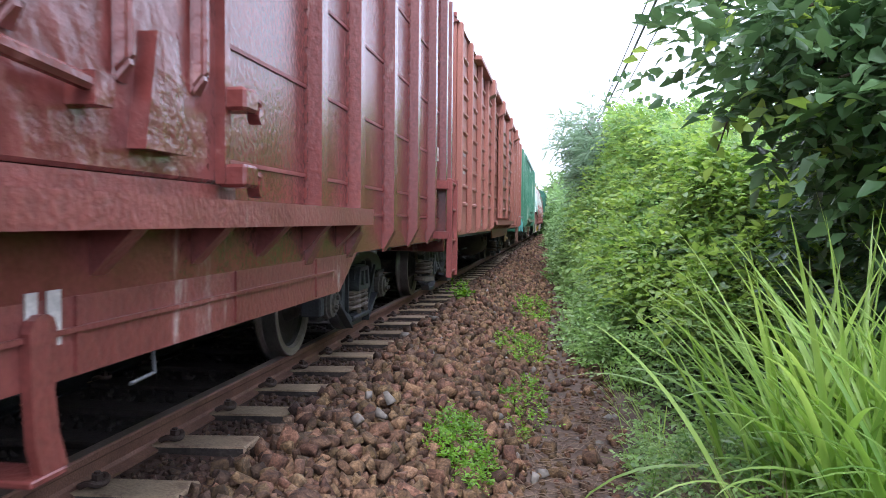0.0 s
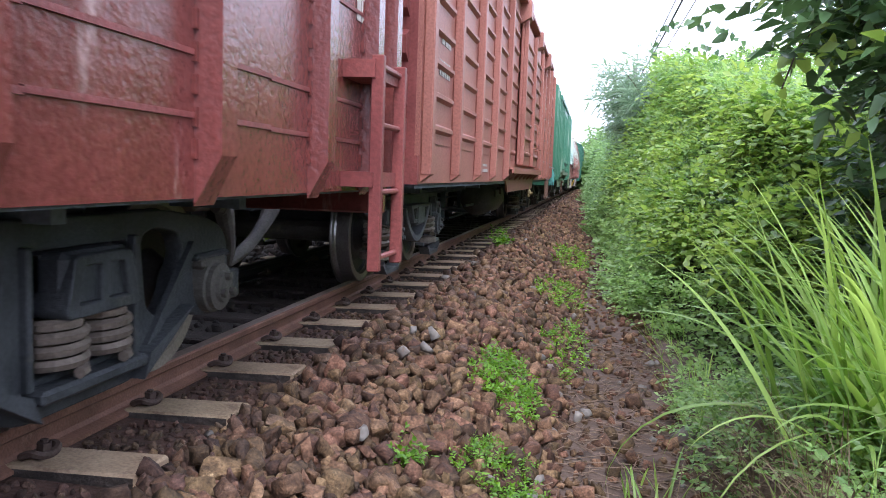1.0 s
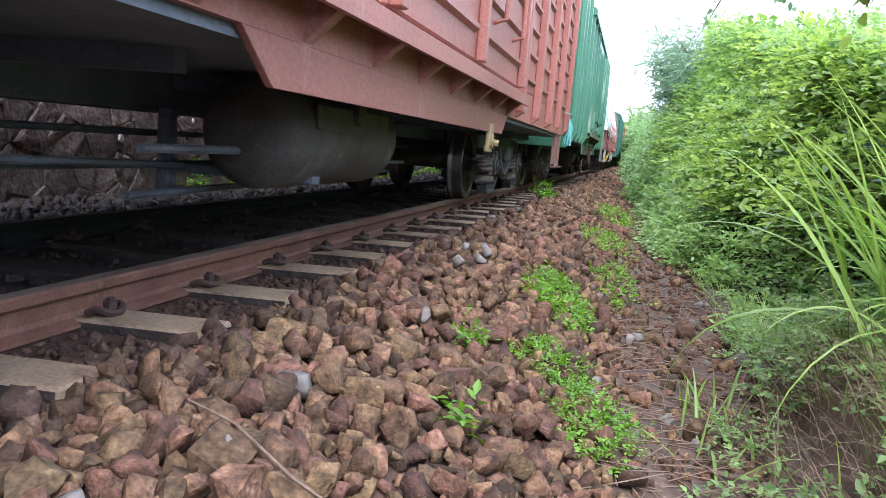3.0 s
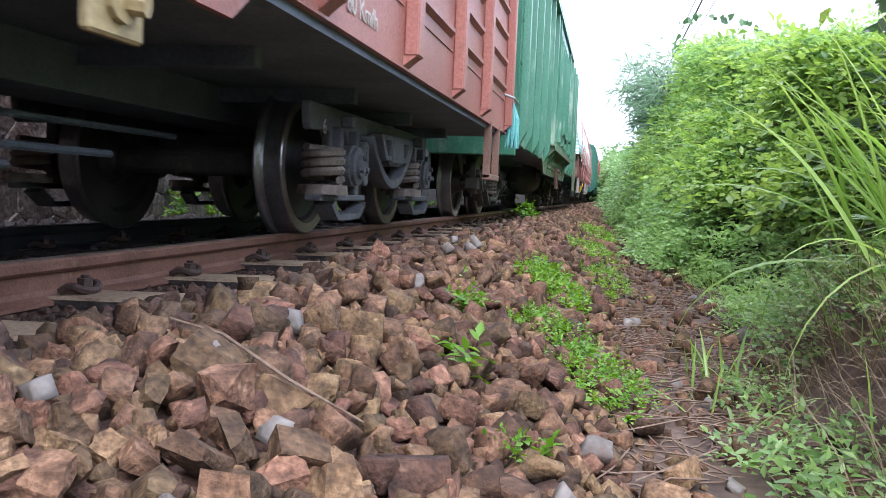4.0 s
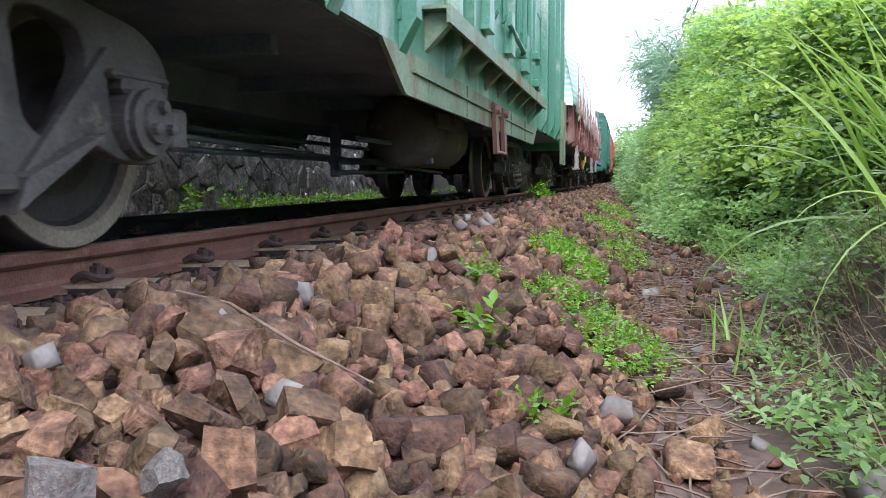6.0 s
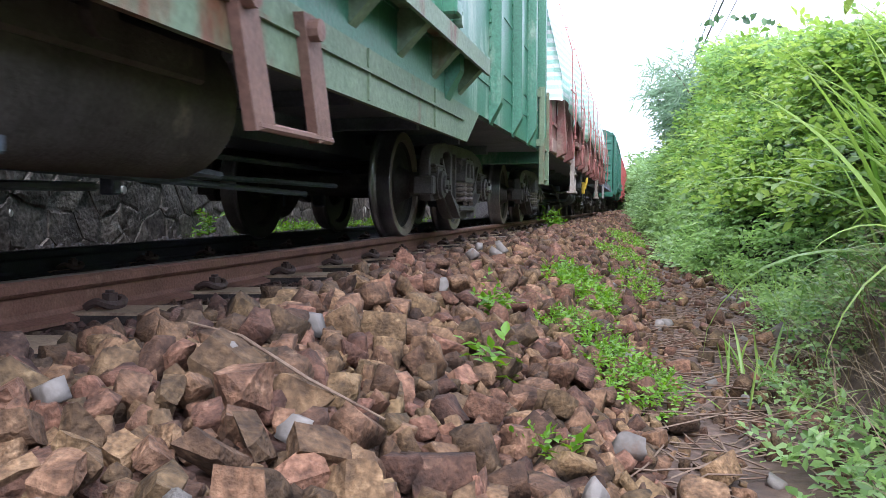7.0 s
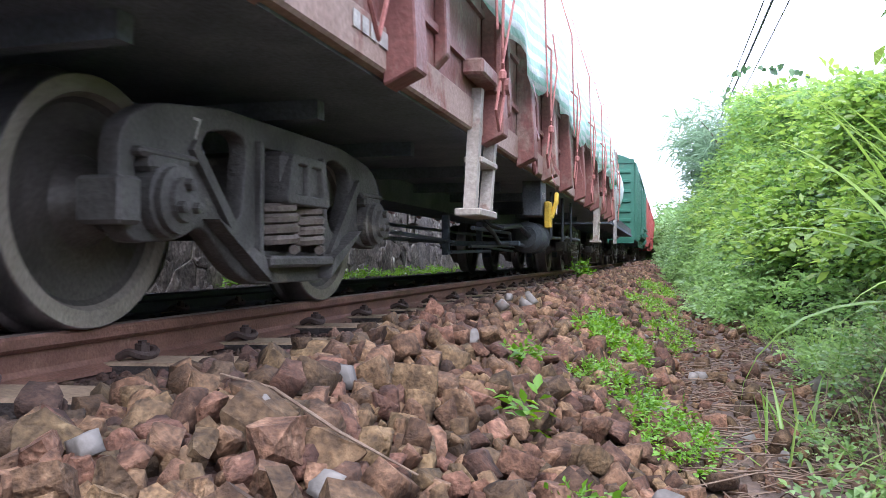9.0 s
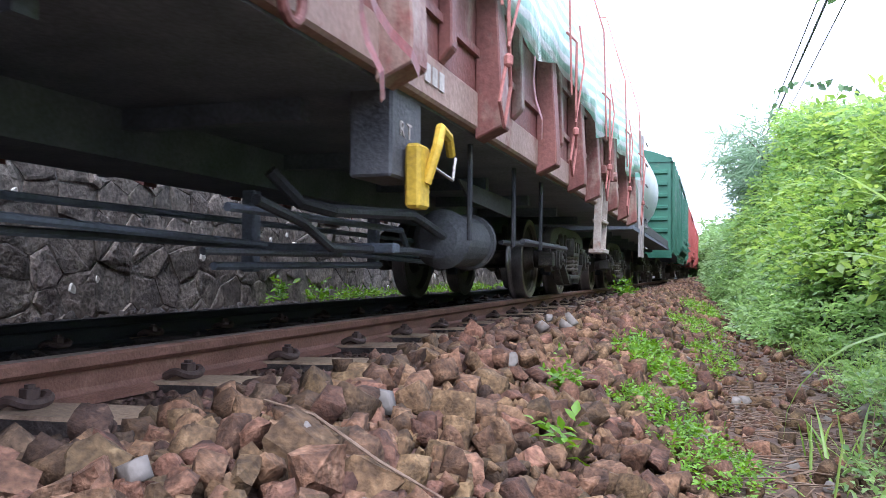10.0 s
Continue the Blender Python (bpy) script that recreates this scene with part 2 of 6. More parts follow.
M["ballast_bed"] = material("ballast_bed", [(0.045, 0.024, 0.018), (0.1, 0.055, 0.04)], 14, (0.85, 0.95), 0, 0.8, 60)
M["masonry"] = material("dark_wall_stone", [(0.085, 0.077, 0.07), (0.16, 0.142, 0.127), (0.24, 0.215, 0.19)], 9, (0.75, 0.92), 0, 1.0, 34, (0.3, 0.3, 0.28), 7, 0.64, per_object=0.3, grain=0.5)
M["mortar"] = material("wall_mortar", [(0.1, 0.095, 0.087), (0.18, 0.17, 0.158)], 9, (0.8, 0.95), 0, 0.9, 40, (0.22, 0.22, 0.2), 12, 0.62, grain=0.5)
M["lichen"] = material("white_lichen", [(0.5, 0.5, 0.47), (0.66, 0.66, 0.63)], 20, (0.85, 0.95), 0, 0.4, 60)
M["tarp"] = None


def tarp_material():
    m = bpy.data.materials.new("striped_woven_tarpaulin")
    m.use_nodes = True
    n, l = m.node_tree.nodes, m.node_tree.links
    b = n["Principled BSDF"]
    co = n.new("ShaderNodeTexCoord")
    wv = n.new("ShaderNodeTexWave")
    wv.wave_type, wv.bands_direction, wv.wave_profile = "BANDS", "Z", "SIN"
    wv.inputs["Scale"].default_value, wv.inputs["Distortion"].default_value, wv.inputs["Detail"].default_value = 3.6, 0.9, 2
    wv.inputs["Detail Scale"].default_value = 1.2
    l.new(co.outputs["Object"], wv.inputs["Vector"])
    r = n.new("ShaderNodeValToRGB")
    e = r.color_ramp.elements
    e[0].position, e[0].color = 0.4, (0.66, 0.72, 0.69, 1)
    e[1].position, e[1].color = 0.56, (0.33, 0.58, 0.48, 1)
    l.new(wv.outputs["Fac"], r.inputs["Fac"])
    no = n.new("ShaderNodeTexNoise")
    no.inputs["Scale"].default_value, no.inputs["Detail"].default_value = 1.4, 4
    l.new(co.outputs["Object"], no.inputs["Vector"])
    mr = n.new("ShaderNodeMapRange")
    mr.inputs[1].default_value, mr.inputs[2].default_value, mr.inputs[4].default_value = 0.55, 0.75, 0.55
    l.new(no.outputs["Fac"], mr.inputs[0])
    mx = n.new("ShaderNodeMix")
    mx.data_type = "RGBA"
    mx.inputs[7].default_value = (0.34, 0.62, 0.56, 1)
    l.new(mr.outputs[0], mx.inputs[0])
    l.new(r.outputs[0], mx.inputs[6])
    l.new(mx.outputs[2], b.inputs["Base Color"])
    b.inputs["Roughness"].default_value = 0.45
    wr = n.new("ShaderNodeTexNoise")
    wr.inputs["Scale"].default_value, wr.inputs["Detail"].default_value = 9, 5
    l.new(co.outputs["Object"], wr.inputs["Vector"])
    bp = n.new("ShaderNodeBump")
    bp.inputs["Strength"].default_value, bp.inputs["Distance"].default_value = 0.8, 0.04
    l.new(wr.outputs["Fac"], bp.inputs["Height"])
    l.new(bp.outputs[0], b.inputs["Normal"])
    return m


M["tarp"] = tarp_material()
M["soil"] = material("trodden_brown_soil", [(0.055, 0.038, 0.029), (0.12, 0.082, 0.062)], 9, (0.85, 0.97), 0, 0.6, 40, (0.19, 0.13, 0.1), 7, 0.6)
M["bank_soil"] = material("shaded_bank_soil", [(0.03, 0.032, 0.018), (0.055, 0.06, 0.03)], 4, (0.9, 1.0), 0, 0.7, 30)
M["twig"] = material("dry_twig", [(0.13, 0.085, 0.06), (0.2, 0.15, 0.11)], 20, (0.8, 0.95), 0, 0.3, 90)
M["bark"] = material("brown_bark", [(0.07, 0.055, 0.04), (0.12, 0.095, 0.07)], 12, (0.8, 0.95), 0, 0.6, 60)
M["pole"] = material("weathered_pole_concrete", [(0.22, 0.21, 0.2), (0.3, 0.29, 0.28)], 6, (0.75, 0.9), 0, 0.3, 60)
M["cable"] = material("black_cable", [(0.02, 0.02, 0.02), (0.03, 0.03, 0.03)], 6, (0.5, 0.6), 0, 0.0, 60)
M["leaf_small"] = leaf_material("undergrowth_leaf", (0.085, 0.185, 0.065), (0.31, 0.49, 0.18), 0.42, 0.5)
M["leaf_vine"] = leaf_material("yellow_green_vine_leaf", (0.1, 0.215, 0.048), (0.34, 0.49, 0.14), 0.38, 0.5)
M["leaf_dark"] = leaf_material("dark_shrub_leaf", (0.035, 0.085, 0.04), (0.13, 0.24, 0.1), 0.32, 0.3)
M["leaf_bamboo"] = leaf_material("bamboo_leaf", (0.11, 0.18, 0.12), (0.25, 0.37, 0.23), 0.45, 0.5)
M["leaf_far"] = leaf_material("far_foliage", (0.09, 0.18, 0.07), (0.22, 0.36, 0.14), 0.6, 0.4)
M["grass"] = leaf_material("tall_grass_blade", (0.11, 0.24, 0.05), (0.36, 0.53, 0.16), 0.32, 0.5)
M["weed"] = leaf_material("bright_weed_leaf", (0.05, 0.15, 0.012), (0.17, 0.36, 0.04), 0.45, 0.4)
M["dry_grass"] = leaf_material("dry_grass_blade", (0.12, 0.085, 0.045), (0.24, 0.19, 0.12), 0.7, 0.2)


# ---- mesh helpers ----
def mesh_from(name, bm, mats, smooth=False):
    me = bpy.data.meshes.new(name)
    bm.to_mesh(me)
    bm.free()
    for mt in mats if isinstance(mats, (list, tuple)) else [mats]:
        me.materials.append(mt)
    if smooth:
        me.shade_smooth()
    return me


def part(name, bm, mat, parent=None, label="", at=None, smooth=False):
    """One mesh object under a thing or a part."""
    ob = new(name, mesh_from(name, bm, mat, smooth))
    ob.parent = parent
    if at is not None:
        ob.matrix_basis = at
    return tagged(ob, label=label)


def empty(name, m, label, category, group="", kind=""):
    ob = new(name)
    ob.matrix_basis = m
    return tagged(ob, label, category, group, kind)


def box(bm, x0, x1, y0, y1, z0, z1, bevel=0.0, mat=0):
    vs = [bm.verts.new((x, y, z)) for x in (x0, x1) for y in (y0, y1) for z in (z0, z1)]
    fs = [bm.faces.new([vs[i] for i in f]) for f in ((0, 1, 3, 2), (4, 6, 7, 5), (0, 4, 5, 1), (2, 3, 7, 6), (0, 2, 6, 4), (1, 5, 7, 3))]
    for f in fs:
        f.material_index = mat
    if bevel:
        es = list({e for f in fs for e in f.edges})
        bmesh.ops.bevel(bm, geom=es, offset=bevel, segments=1, affect="EDGES")
    return bm


def prism(bm, poly, axis, a, b, mat=0):
    """Extrudes a polygon: axis x takes (y, z) pairs, axis y (x, z) pairs, axis z (x, y) pairs."""
    def at(u, v, w):
        return {"x": (w, u, v), "y": (u, w, v), "z": (u, v, w)}[axis]
    lo = [bm.verts.new(at(u, v, a)) for u, v in poly]
    hi = [bm.verts.new(at(u, v, b)) for u, v in poly]
    n = len(poly)
    fs = [bm.faces.new(lo), bm.faces.new(hi[::-1])]
    for i in range(n):
        fs.append(bm.faces.new((lo[i], hi[i], hi[(i + 1) % n], lo[(i + 1) % n])))
    for f in fs:
        f.material_index = mat
    bmesh.ops.recalc_face_normals(bm, faces=fs)
    return bm


def tube(bm, pts, r, seg=8, cap=True, mat=0):
    """A round bar along a line of points; r is one radius, or one a point."""
    pts = [Vector(p) for p in pts]
    rings = []
    up = Vector((0.31, 0.17, 0.93))
    for i, p in enumerate(pts):
        d = (pts[min(i + 1, len(pts) - 1)] - pts[max(i - 1, 0)]).normalized()
        a = d.cross(up)
        if a.length < 1e-3:
            a = d.cross(Vector((1, 0, 0)))
        a.normalize()
        b = d.cross(a).normalized()
        rad = r[i] if isinstance(r, (list, tuple)) else r
        rings.append([bm.verts.new(p + rad * (math.cos(2 * math.pi * k / seg) * a + math.sin(2 * math.pi * k / seg) * b)) for k in range(seg)])
        up = -b
    fs = []
    for u, v in zip(rings, rings[1:]):
        for k in range(seg):
            fs.append(bm.faces.new((u[k], u[(k + 1) % seg], v[(k + 1) % seg], v[k])))
    if cap:
        fs += [bm.faces.new(rings[0][::-1]), bm.faces.new(rings[-1])]
    for f in fs:
        f.material_index = mat
    return bm


def lathe(bm, prof, centre=(0, 0, 0), axis="x", seg=28, mats=None):
    """Turns (along, radius) pairs round an axis."""
    c = Vector(centre)
    rings = []
    for s, r in prof:
        ring = []
        for k in range(seg):
            u, v = r * math.cos(2 * math.pi * k / seg), r * math.sin(2 * math.pi * k / seg)
            ring.append(bm.verts.new(c + Vector({"x": (s, u, v), "y": (v, s, u), "z": (u, v, s)}[axis])))
        rings.append(ring)
    for i, (u, v) in enumerate(zip(rings, rings[1:])):
        for k in range(seg):
            f = bm.faces.new((u[k], v[k], v[(k + 1) % seg], u[(k + 1) % seg]))
            f.material_index = mats[i] if mats else 0
    bm.faces.new(rings[0])
    bm.faces.new(rings[-1][::-1])
    return bm


def plate(outer, holes, x0, x1, bevel=0.008):
    """A flat casting in the (y, z) plane with holes, between x0 and x1."""
    cu = bpy.data.curves.new("outline", "CURVE")
    cu.dimensions, cu.fill_mode, cu.extrude = "2D", "BOTH", abs(x1 - x0) / 2 - bevel
    cu.bevel_depth, cu.bevel_resolution = bevel, 1
    for loop in (outer, *holes):
        sp = cu.splines.new("POLY")
        sp.points.add(len(loop) - 1)
        for p, (u, v) in zip(sp.points, loop):
            p.co = (u, v, 0, 1)
        sp.use_cyclic_u = True
    ob = new("outline", cu)
    bpy.context.view_layer.update()
    ev = ob.evaluated_get(bpy.context.evaluated_depsgraph_get())
    bm = bmesh.new()
    bm.from_mesh(ev.to_mesh())
    ev.to_mesh_clear()
    bpy.data.objects.remove(ob)
    bpy.data.curves.remove(cu)
    for v in bm.verts:
        v.co = Vector(((x0 + x1) / 2 + v.co.z, v.co.x, v.co.y))
    return bm


def rounded(poly, r=0.04, n=4):
    """The polygon with rounded corners."""
    out = []
    for i, p in enumerate(poly):
        p, a, b = Vector(p), Vector(poly[i - 1]), Vector(poly[(i + 1) % len(poly)])
        u, v = (a - p), (b - p)
        d = min(r, u.length * 0.45, v.length * 0.45)
        s, e = p + u.normalized() * d, p + v.normalized() * d
        for k in range(n + 1):
            w = k / n
            q = s.lerp(p, w).lerp(p.lerp(e, w), w)
            out.append((q.x, q.y))
    return out


def coil(bm, x, y, z0, z1, r, wire, turns, seg=14):
    pts = [(x + r * math.cos(2 * math.pi * k / seg), y + r * math.sin(2 * math.pi * k / seg), z0 + (z1 - z0) * k / (turns * seg)) for k in range(int(turns * seg) + 1)]
    return tube(bm, pts, wire, 6)


def lettering(text, size, m, parent, mat, label="white stencilled lettering"):
    cu = bpy.data.curves.new("lettering", "FONT")
    cu.body, cu.size, cu.extrude = text, size, 0.0015
    ob = new("lettering", cu)
    bpy.context.view_layer.update()
    ev = ob.evaluated_get(bpy.context.evaluated_depsgraph_get())
    bm = bmesh.new()
    bm.from_mesh(ev.to_mesh())
    ev.to_mesh_clear()
    bpy.data.objects.remove(ob)
    bpy.data.curves.remove(cu)
    return part("lettering", bm, mat, parent, label, m)


SIDE = Matrix(((0, 0, 1, 0), (1, 0, 0, 0), (0, 1, 0, 0), (0, 0, 0, 1)))   # text plane on the side of a wagon: reads along +y, faces +x


def bars(parent, x, y, z, widths, h, mat, gap=0.03):
    """Writing that cannot be read: plain bars on a wagon's side."""
    bm = bmesh.new()
    for w in widths:
        box(bm, x, x + 0.003, y, y + w, z, z + h)
        y += w + gap
    part("marking", bm, mat, parent, "worn white painted marking")


# ---- ground: one sheet with track bed, ditch, bank and hills ----
def smooth(a, b, v):
    v = min(1.0, max(0.0, (v - a) / (b - a)))
    return v * v * (3 - 2 * v)


def bank_edge(y):
    """x of the foot of the overgrown bank along the line."""
    near = 0.55 * (1 - smooth(4.0, 7.0, y))
    return near + (2.14 - 0.012 * max(0.0, y - 6) if y < 60 else 1.49 - 0.02 * (y - 60))


def bank_height(y):
    h = np.interp(y, [-20, 0, 3, 5, 7, 9, 12, 15, 18, 22, 30, 60, 90], [1.5, 1.2, 1.1, 1.25, 1.5, 1.8, 2.45, 2.9, 2.75, 2.3, 2.0, 2.5, 3.4])
    return float(h)


BANK_RUN = 1.15      # how far the steep part of the bank runs back from its foot


def ground_z(x, y):
    prof = np.interp(x, [-3.2, -2.45, -2.2, -1.7, -1.45, 0.4, 0.55, 0.75, 0.95, 1.12, 1.28, 1.42, 1.6, 1.8, 2.0],
                     [-0.2, -0.2, -0.12, -0.13, -0.13, -0.13, -0.11, -0.085, -0.075, -0.125, -0.19, -0.26, -0.335, -0.375, -0.37])
    z = float(prof)
    e = bank_edge(y)
    if x > e:
        d = x - e
        h = bank_height(y) - 0.1
        z += (h * 0.9) * smooth(0.1, 0.1 + BANK_RUN, d) + 0.5 * smooth(0.9, 3.5, d) + 0.12 * max(0.0, d - 3.5)
    z += 0.3 * smooth(2.12, 2.36, x) * (1 - smooth(3.2, 4.6, y))      # low grassy ledge
    if x < -2.9:
        d = -2.9 - x
        z += 1.75 * smooth(0.0, 0.15, d) + 0.25 * min(d, 30.0)
    z += 0.025 * noise.noise((x * 2.1, y * 2.1, 0.3)) * smooth(1.1, 1.6, x)
    if y > 105:
        z += 7.5 * smooth(105, 190, y) * (0.8 + 0.3 * noise.noise((x * 0.02, y * 0.02, 1.7)))
    return z


def build_ground():
    xs = np.concatenate([np.linspace(-400, -40, 10), np.linspace(-30, -4, 10), np.linspace(-3.2, -2.6, 8), np.linspace(-2.4, 0.4, 15),
                         np.linspace(0.5, 3.4, 40), np.linspace(3.6, 8, 14), np.linspace(10, 40, 10), np.linspace(60, 400, 10)])
    ys = np.concatenate([np.linspace(-300, -12, 10), np.linspace(-10, 12, 110), np.linspace(12.5, 40, 56), np.linspace(42, 100, 30), np.linspace(105, 200, 20), np.linspace(240, 600, 8)])
    bm = bmesh.new()
    g = [[bm.verts.new((x, y, ground_z(x, y))) for x in xs] for y in ys]
    for j in range(len(ys) - 1):
        for i in range(len(xs) - 1):
            f = bm.faces.new((g[j][i], g[j][i + 1], g[j + 1][i + 1], g[j + 1][i]))
            x = (xs[i] + xs[i + 1]) / 2
            e = bank_edge(ys[j])
            # slot 3: bed between the rails, under-train shade in its colour
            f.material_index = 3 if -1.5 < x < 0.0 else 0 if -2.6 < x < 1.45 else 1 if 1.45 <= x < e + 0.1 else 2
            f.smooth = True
    ob = part("ground", bm, [M["ballast_bed"], M["soil"], M["bank_soil"], M["stone_oily_shade"]])
    tagged(ob, "brown track bed, trodden ditch path and overgrown bank", "ground", kind="structure")


build_ground()

# ---- rails and sleepers ----
RAIL_GAP = 1.065


def rail_profile():
    half = [(0.0, 0.004), (0.026, 0.004), (0.0335, -0.004), (0.0335, -0.027), (0.024, -0.036), (0.0095, -0.042), (0.008, -0.086), (0.018, -0.1), (0.056, -0.112), (0.056, -0.123), (0.0, -0.123)]
    return half + [(-x, z) for x, z in half[-2:0:-1]]


def build_rail(name, x, label, mats):
    bm = bmesh.new()
    prof = rail_profile()
    ys = [-120, -2, 0, 2, 4, 6, 9, 14, 20, 30, 45, 70, 110]
    rings = [[bm.verts.new((x + u, y, v)) for u, v in prof] for y in ys]
    n = len(prof)
    for a, b in zip(rings, rings[1:]):
        for k in range(n):
            f = bm.faces.new((a[k], a[(k + 1) % n], b[(k + 1) % n], b[k]))
            f.material_index = 1 if k in (0, n - 1) else 0
    bm.faces.new(rings[0])
    bm.faces.new(rings[-1])
    bmesh.ops.recalc_face_normals(bm, faces=bm.faces)
    tagged(part(name, bm, mats), label, "rail", kind="structure")


build_rail("rail_near", 0.0, "rusty brown steel rail with a worn top", [M["rail"], M["rail_top"]])
build_rail("rail_far", -RAIL_GAP, "oily steel rail, darkened for the shade under the train", [M["rail_dark"], M["rail_dark"]])


def build_sleeper():
    s = empty("sleeper", pose(-RAIL_GAP / 2, 2.385, -0.1), "weathered beige concrete sleeper bedded in red-brown ballast", "sleeper", "sleepers under the rails")
    bm = bmesh.new()
    prism(bm, [(-0.985, -0.14), (0.985, -0.14), (0.985, 0.012), (0.5, -0.002), (-0.5, -0.002), (-0.985, 0.012)], "y", -0.105, 0.105)
    for v in bm.verts:
        if v.co.z > -0.1:
            v.co.y *= 0.9
            v.co.x *= 0.995
    bmesh.ops.bevel(bm, geom=list(bm.edges), offset=0.008, segments=1, affect="EDGES")
    bm.faces.ensure_lookup_table()
    for f in bm.faces:
        # sleeper middles take the dark colour that stands for the train's shade
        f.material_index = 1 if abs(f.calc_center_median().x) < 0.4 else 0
    part("block", bm, [M["concrete"], M["stone_oily_shade"]], s)
    for sx in (1, -1):
        for side in (1, -1):
            x = sx * RAIL_GAP / 2 + side * 0.085
            bm = bmesh.new()
            tube(bm, [(x, 0, 0.0), (x, 0, 0.056)], 0.0125, 8)
            lathe(bm, [(0.024, 0.023), (0.047, 0.023)], (x, 0, 0), "z", 6)
            lathe(bm, [(0.014, 0.03), (0.023, 0.03)], (x, 0, 0), "z", 12)
            bolt = part("bolt", bm, M["clip"], s)
            bm = bmesh.new()
            pts = []
            for k in range(31):
                w = k / 30
                ang = -2.4 + w * 4.8
                pts.append((x - side * 0.012 + side * 0.035 * math.cos(ang * 1.1), 0.068 * math.sin(ang) * (1 + 0.25 * math.cos(2 * ang)), 0.012 + 0.014 * math.sin(w * math.pi * 2) ** 2))
            tube(bm, pts, 0.0125, 7)
            part("clip", bm, M["clip"], s)
    return s


sleeper = build_sleeper()
for k in range(-8, 80):
    if k:
        copy_thing(sleeper, pose(-RAIL_GAP / 2, 2.385 + 0.6 * k + random.uniform(-0.012, 0.012), -0.1 + random.uniform(-0.004, 0.004), 0, 0, random.uniform(-0.7, 0.7)))

# ---- the train ----
HW = 1.2325          # half width of the wagon bodies
WHEEL_R = 0.35
SPEED = 3.75
WAGONS = []          # (wagon, its y at the start)
WHEELSETS = []       # (wheelset, its y on the wagon)


def wheelset(parent, y, wheel_mat):
    bm = bmesh.new()
    lathe(bm, [(-0.86, 0.05), (-0.62, 0.06), (-0.55, 0.075), (0.55, 0.075), (0.62, 0.06), (0.86, 0.05)], seg=14)
    ax = part("wheelset", bm, M["bogie_brown"], parent, at=pose(0, y, WHEEL_R), smooth=False)
    prof = [(0.63, 0.02), (0.63, 0.085), (0.59, 0.105), (0.552, 0.13), (0.54, 0.2), (0.548, 0.27), (0.565, 0.285), (0.588, 0.297), (0.59, 0.343), (0.585, 0.347),
            (0.50, 0.352), (0.487, 0.358), (0.476, 0.372), (0.466, 0.376), (0.455, 0.37), (0.452, 0.35), (0.455, 0.29), (0.50, 0.265), (0.505, 0.14), (0.46, 0.11), (0.44, 0.09), (0.44, 0.02)]
    mats = [0] * 21
    for i in range(8, 14):
        mats[i] = 1
    mats[7] = mats[6] = 2
    for s in (1, -1):
        bm = bmesh.new()
        lathe(bm, [(s * a, r) for a, r in prof], seg=48, mats=mats)
        bmesh.ops.recalc_face_normals(bm, faces=bm.faces)
        part("wheel", bm, [wheel_mat, M["tread"], M["rim"]], ax, smooth=False)
    WHEELSETS.append((ax, y))


def axle_box(bm, s, y, z=WHEEL_R, r=0.1):
    lathe(bm, [(s * 0.7, r * 0.8), (s * 0.8, r * 0.85), (s * 0.805, r), (s * 0.9, r), (s * 0.905, r * 0.9), (s * 0.925, r * 0.9), (s * 0.93, r * 0.62), (s * 0.945, r * 0.58), (s * 0.948, r * 0.1)], (0, y, z), seg=22)
    for k in range(3):
        a = math.pi / 2 + 2 * math.pi * k / 3
        lathe(bm, [(s * 0.94, 0.017), (s * 0.965, 0.017), (s * 0.968, 0.006)], (0, y + 0.04 * math.cos(a), z + 0.04 * math.sin(a)), seg=6)


def inset(bm, s, d=0.065):
    """Brings the side parts of a bogie in towards the wheels."""
    bmesh.ops.translate(bm, verts=list(bm.verts), vec=(-s * d, 0, 0))
    return bm


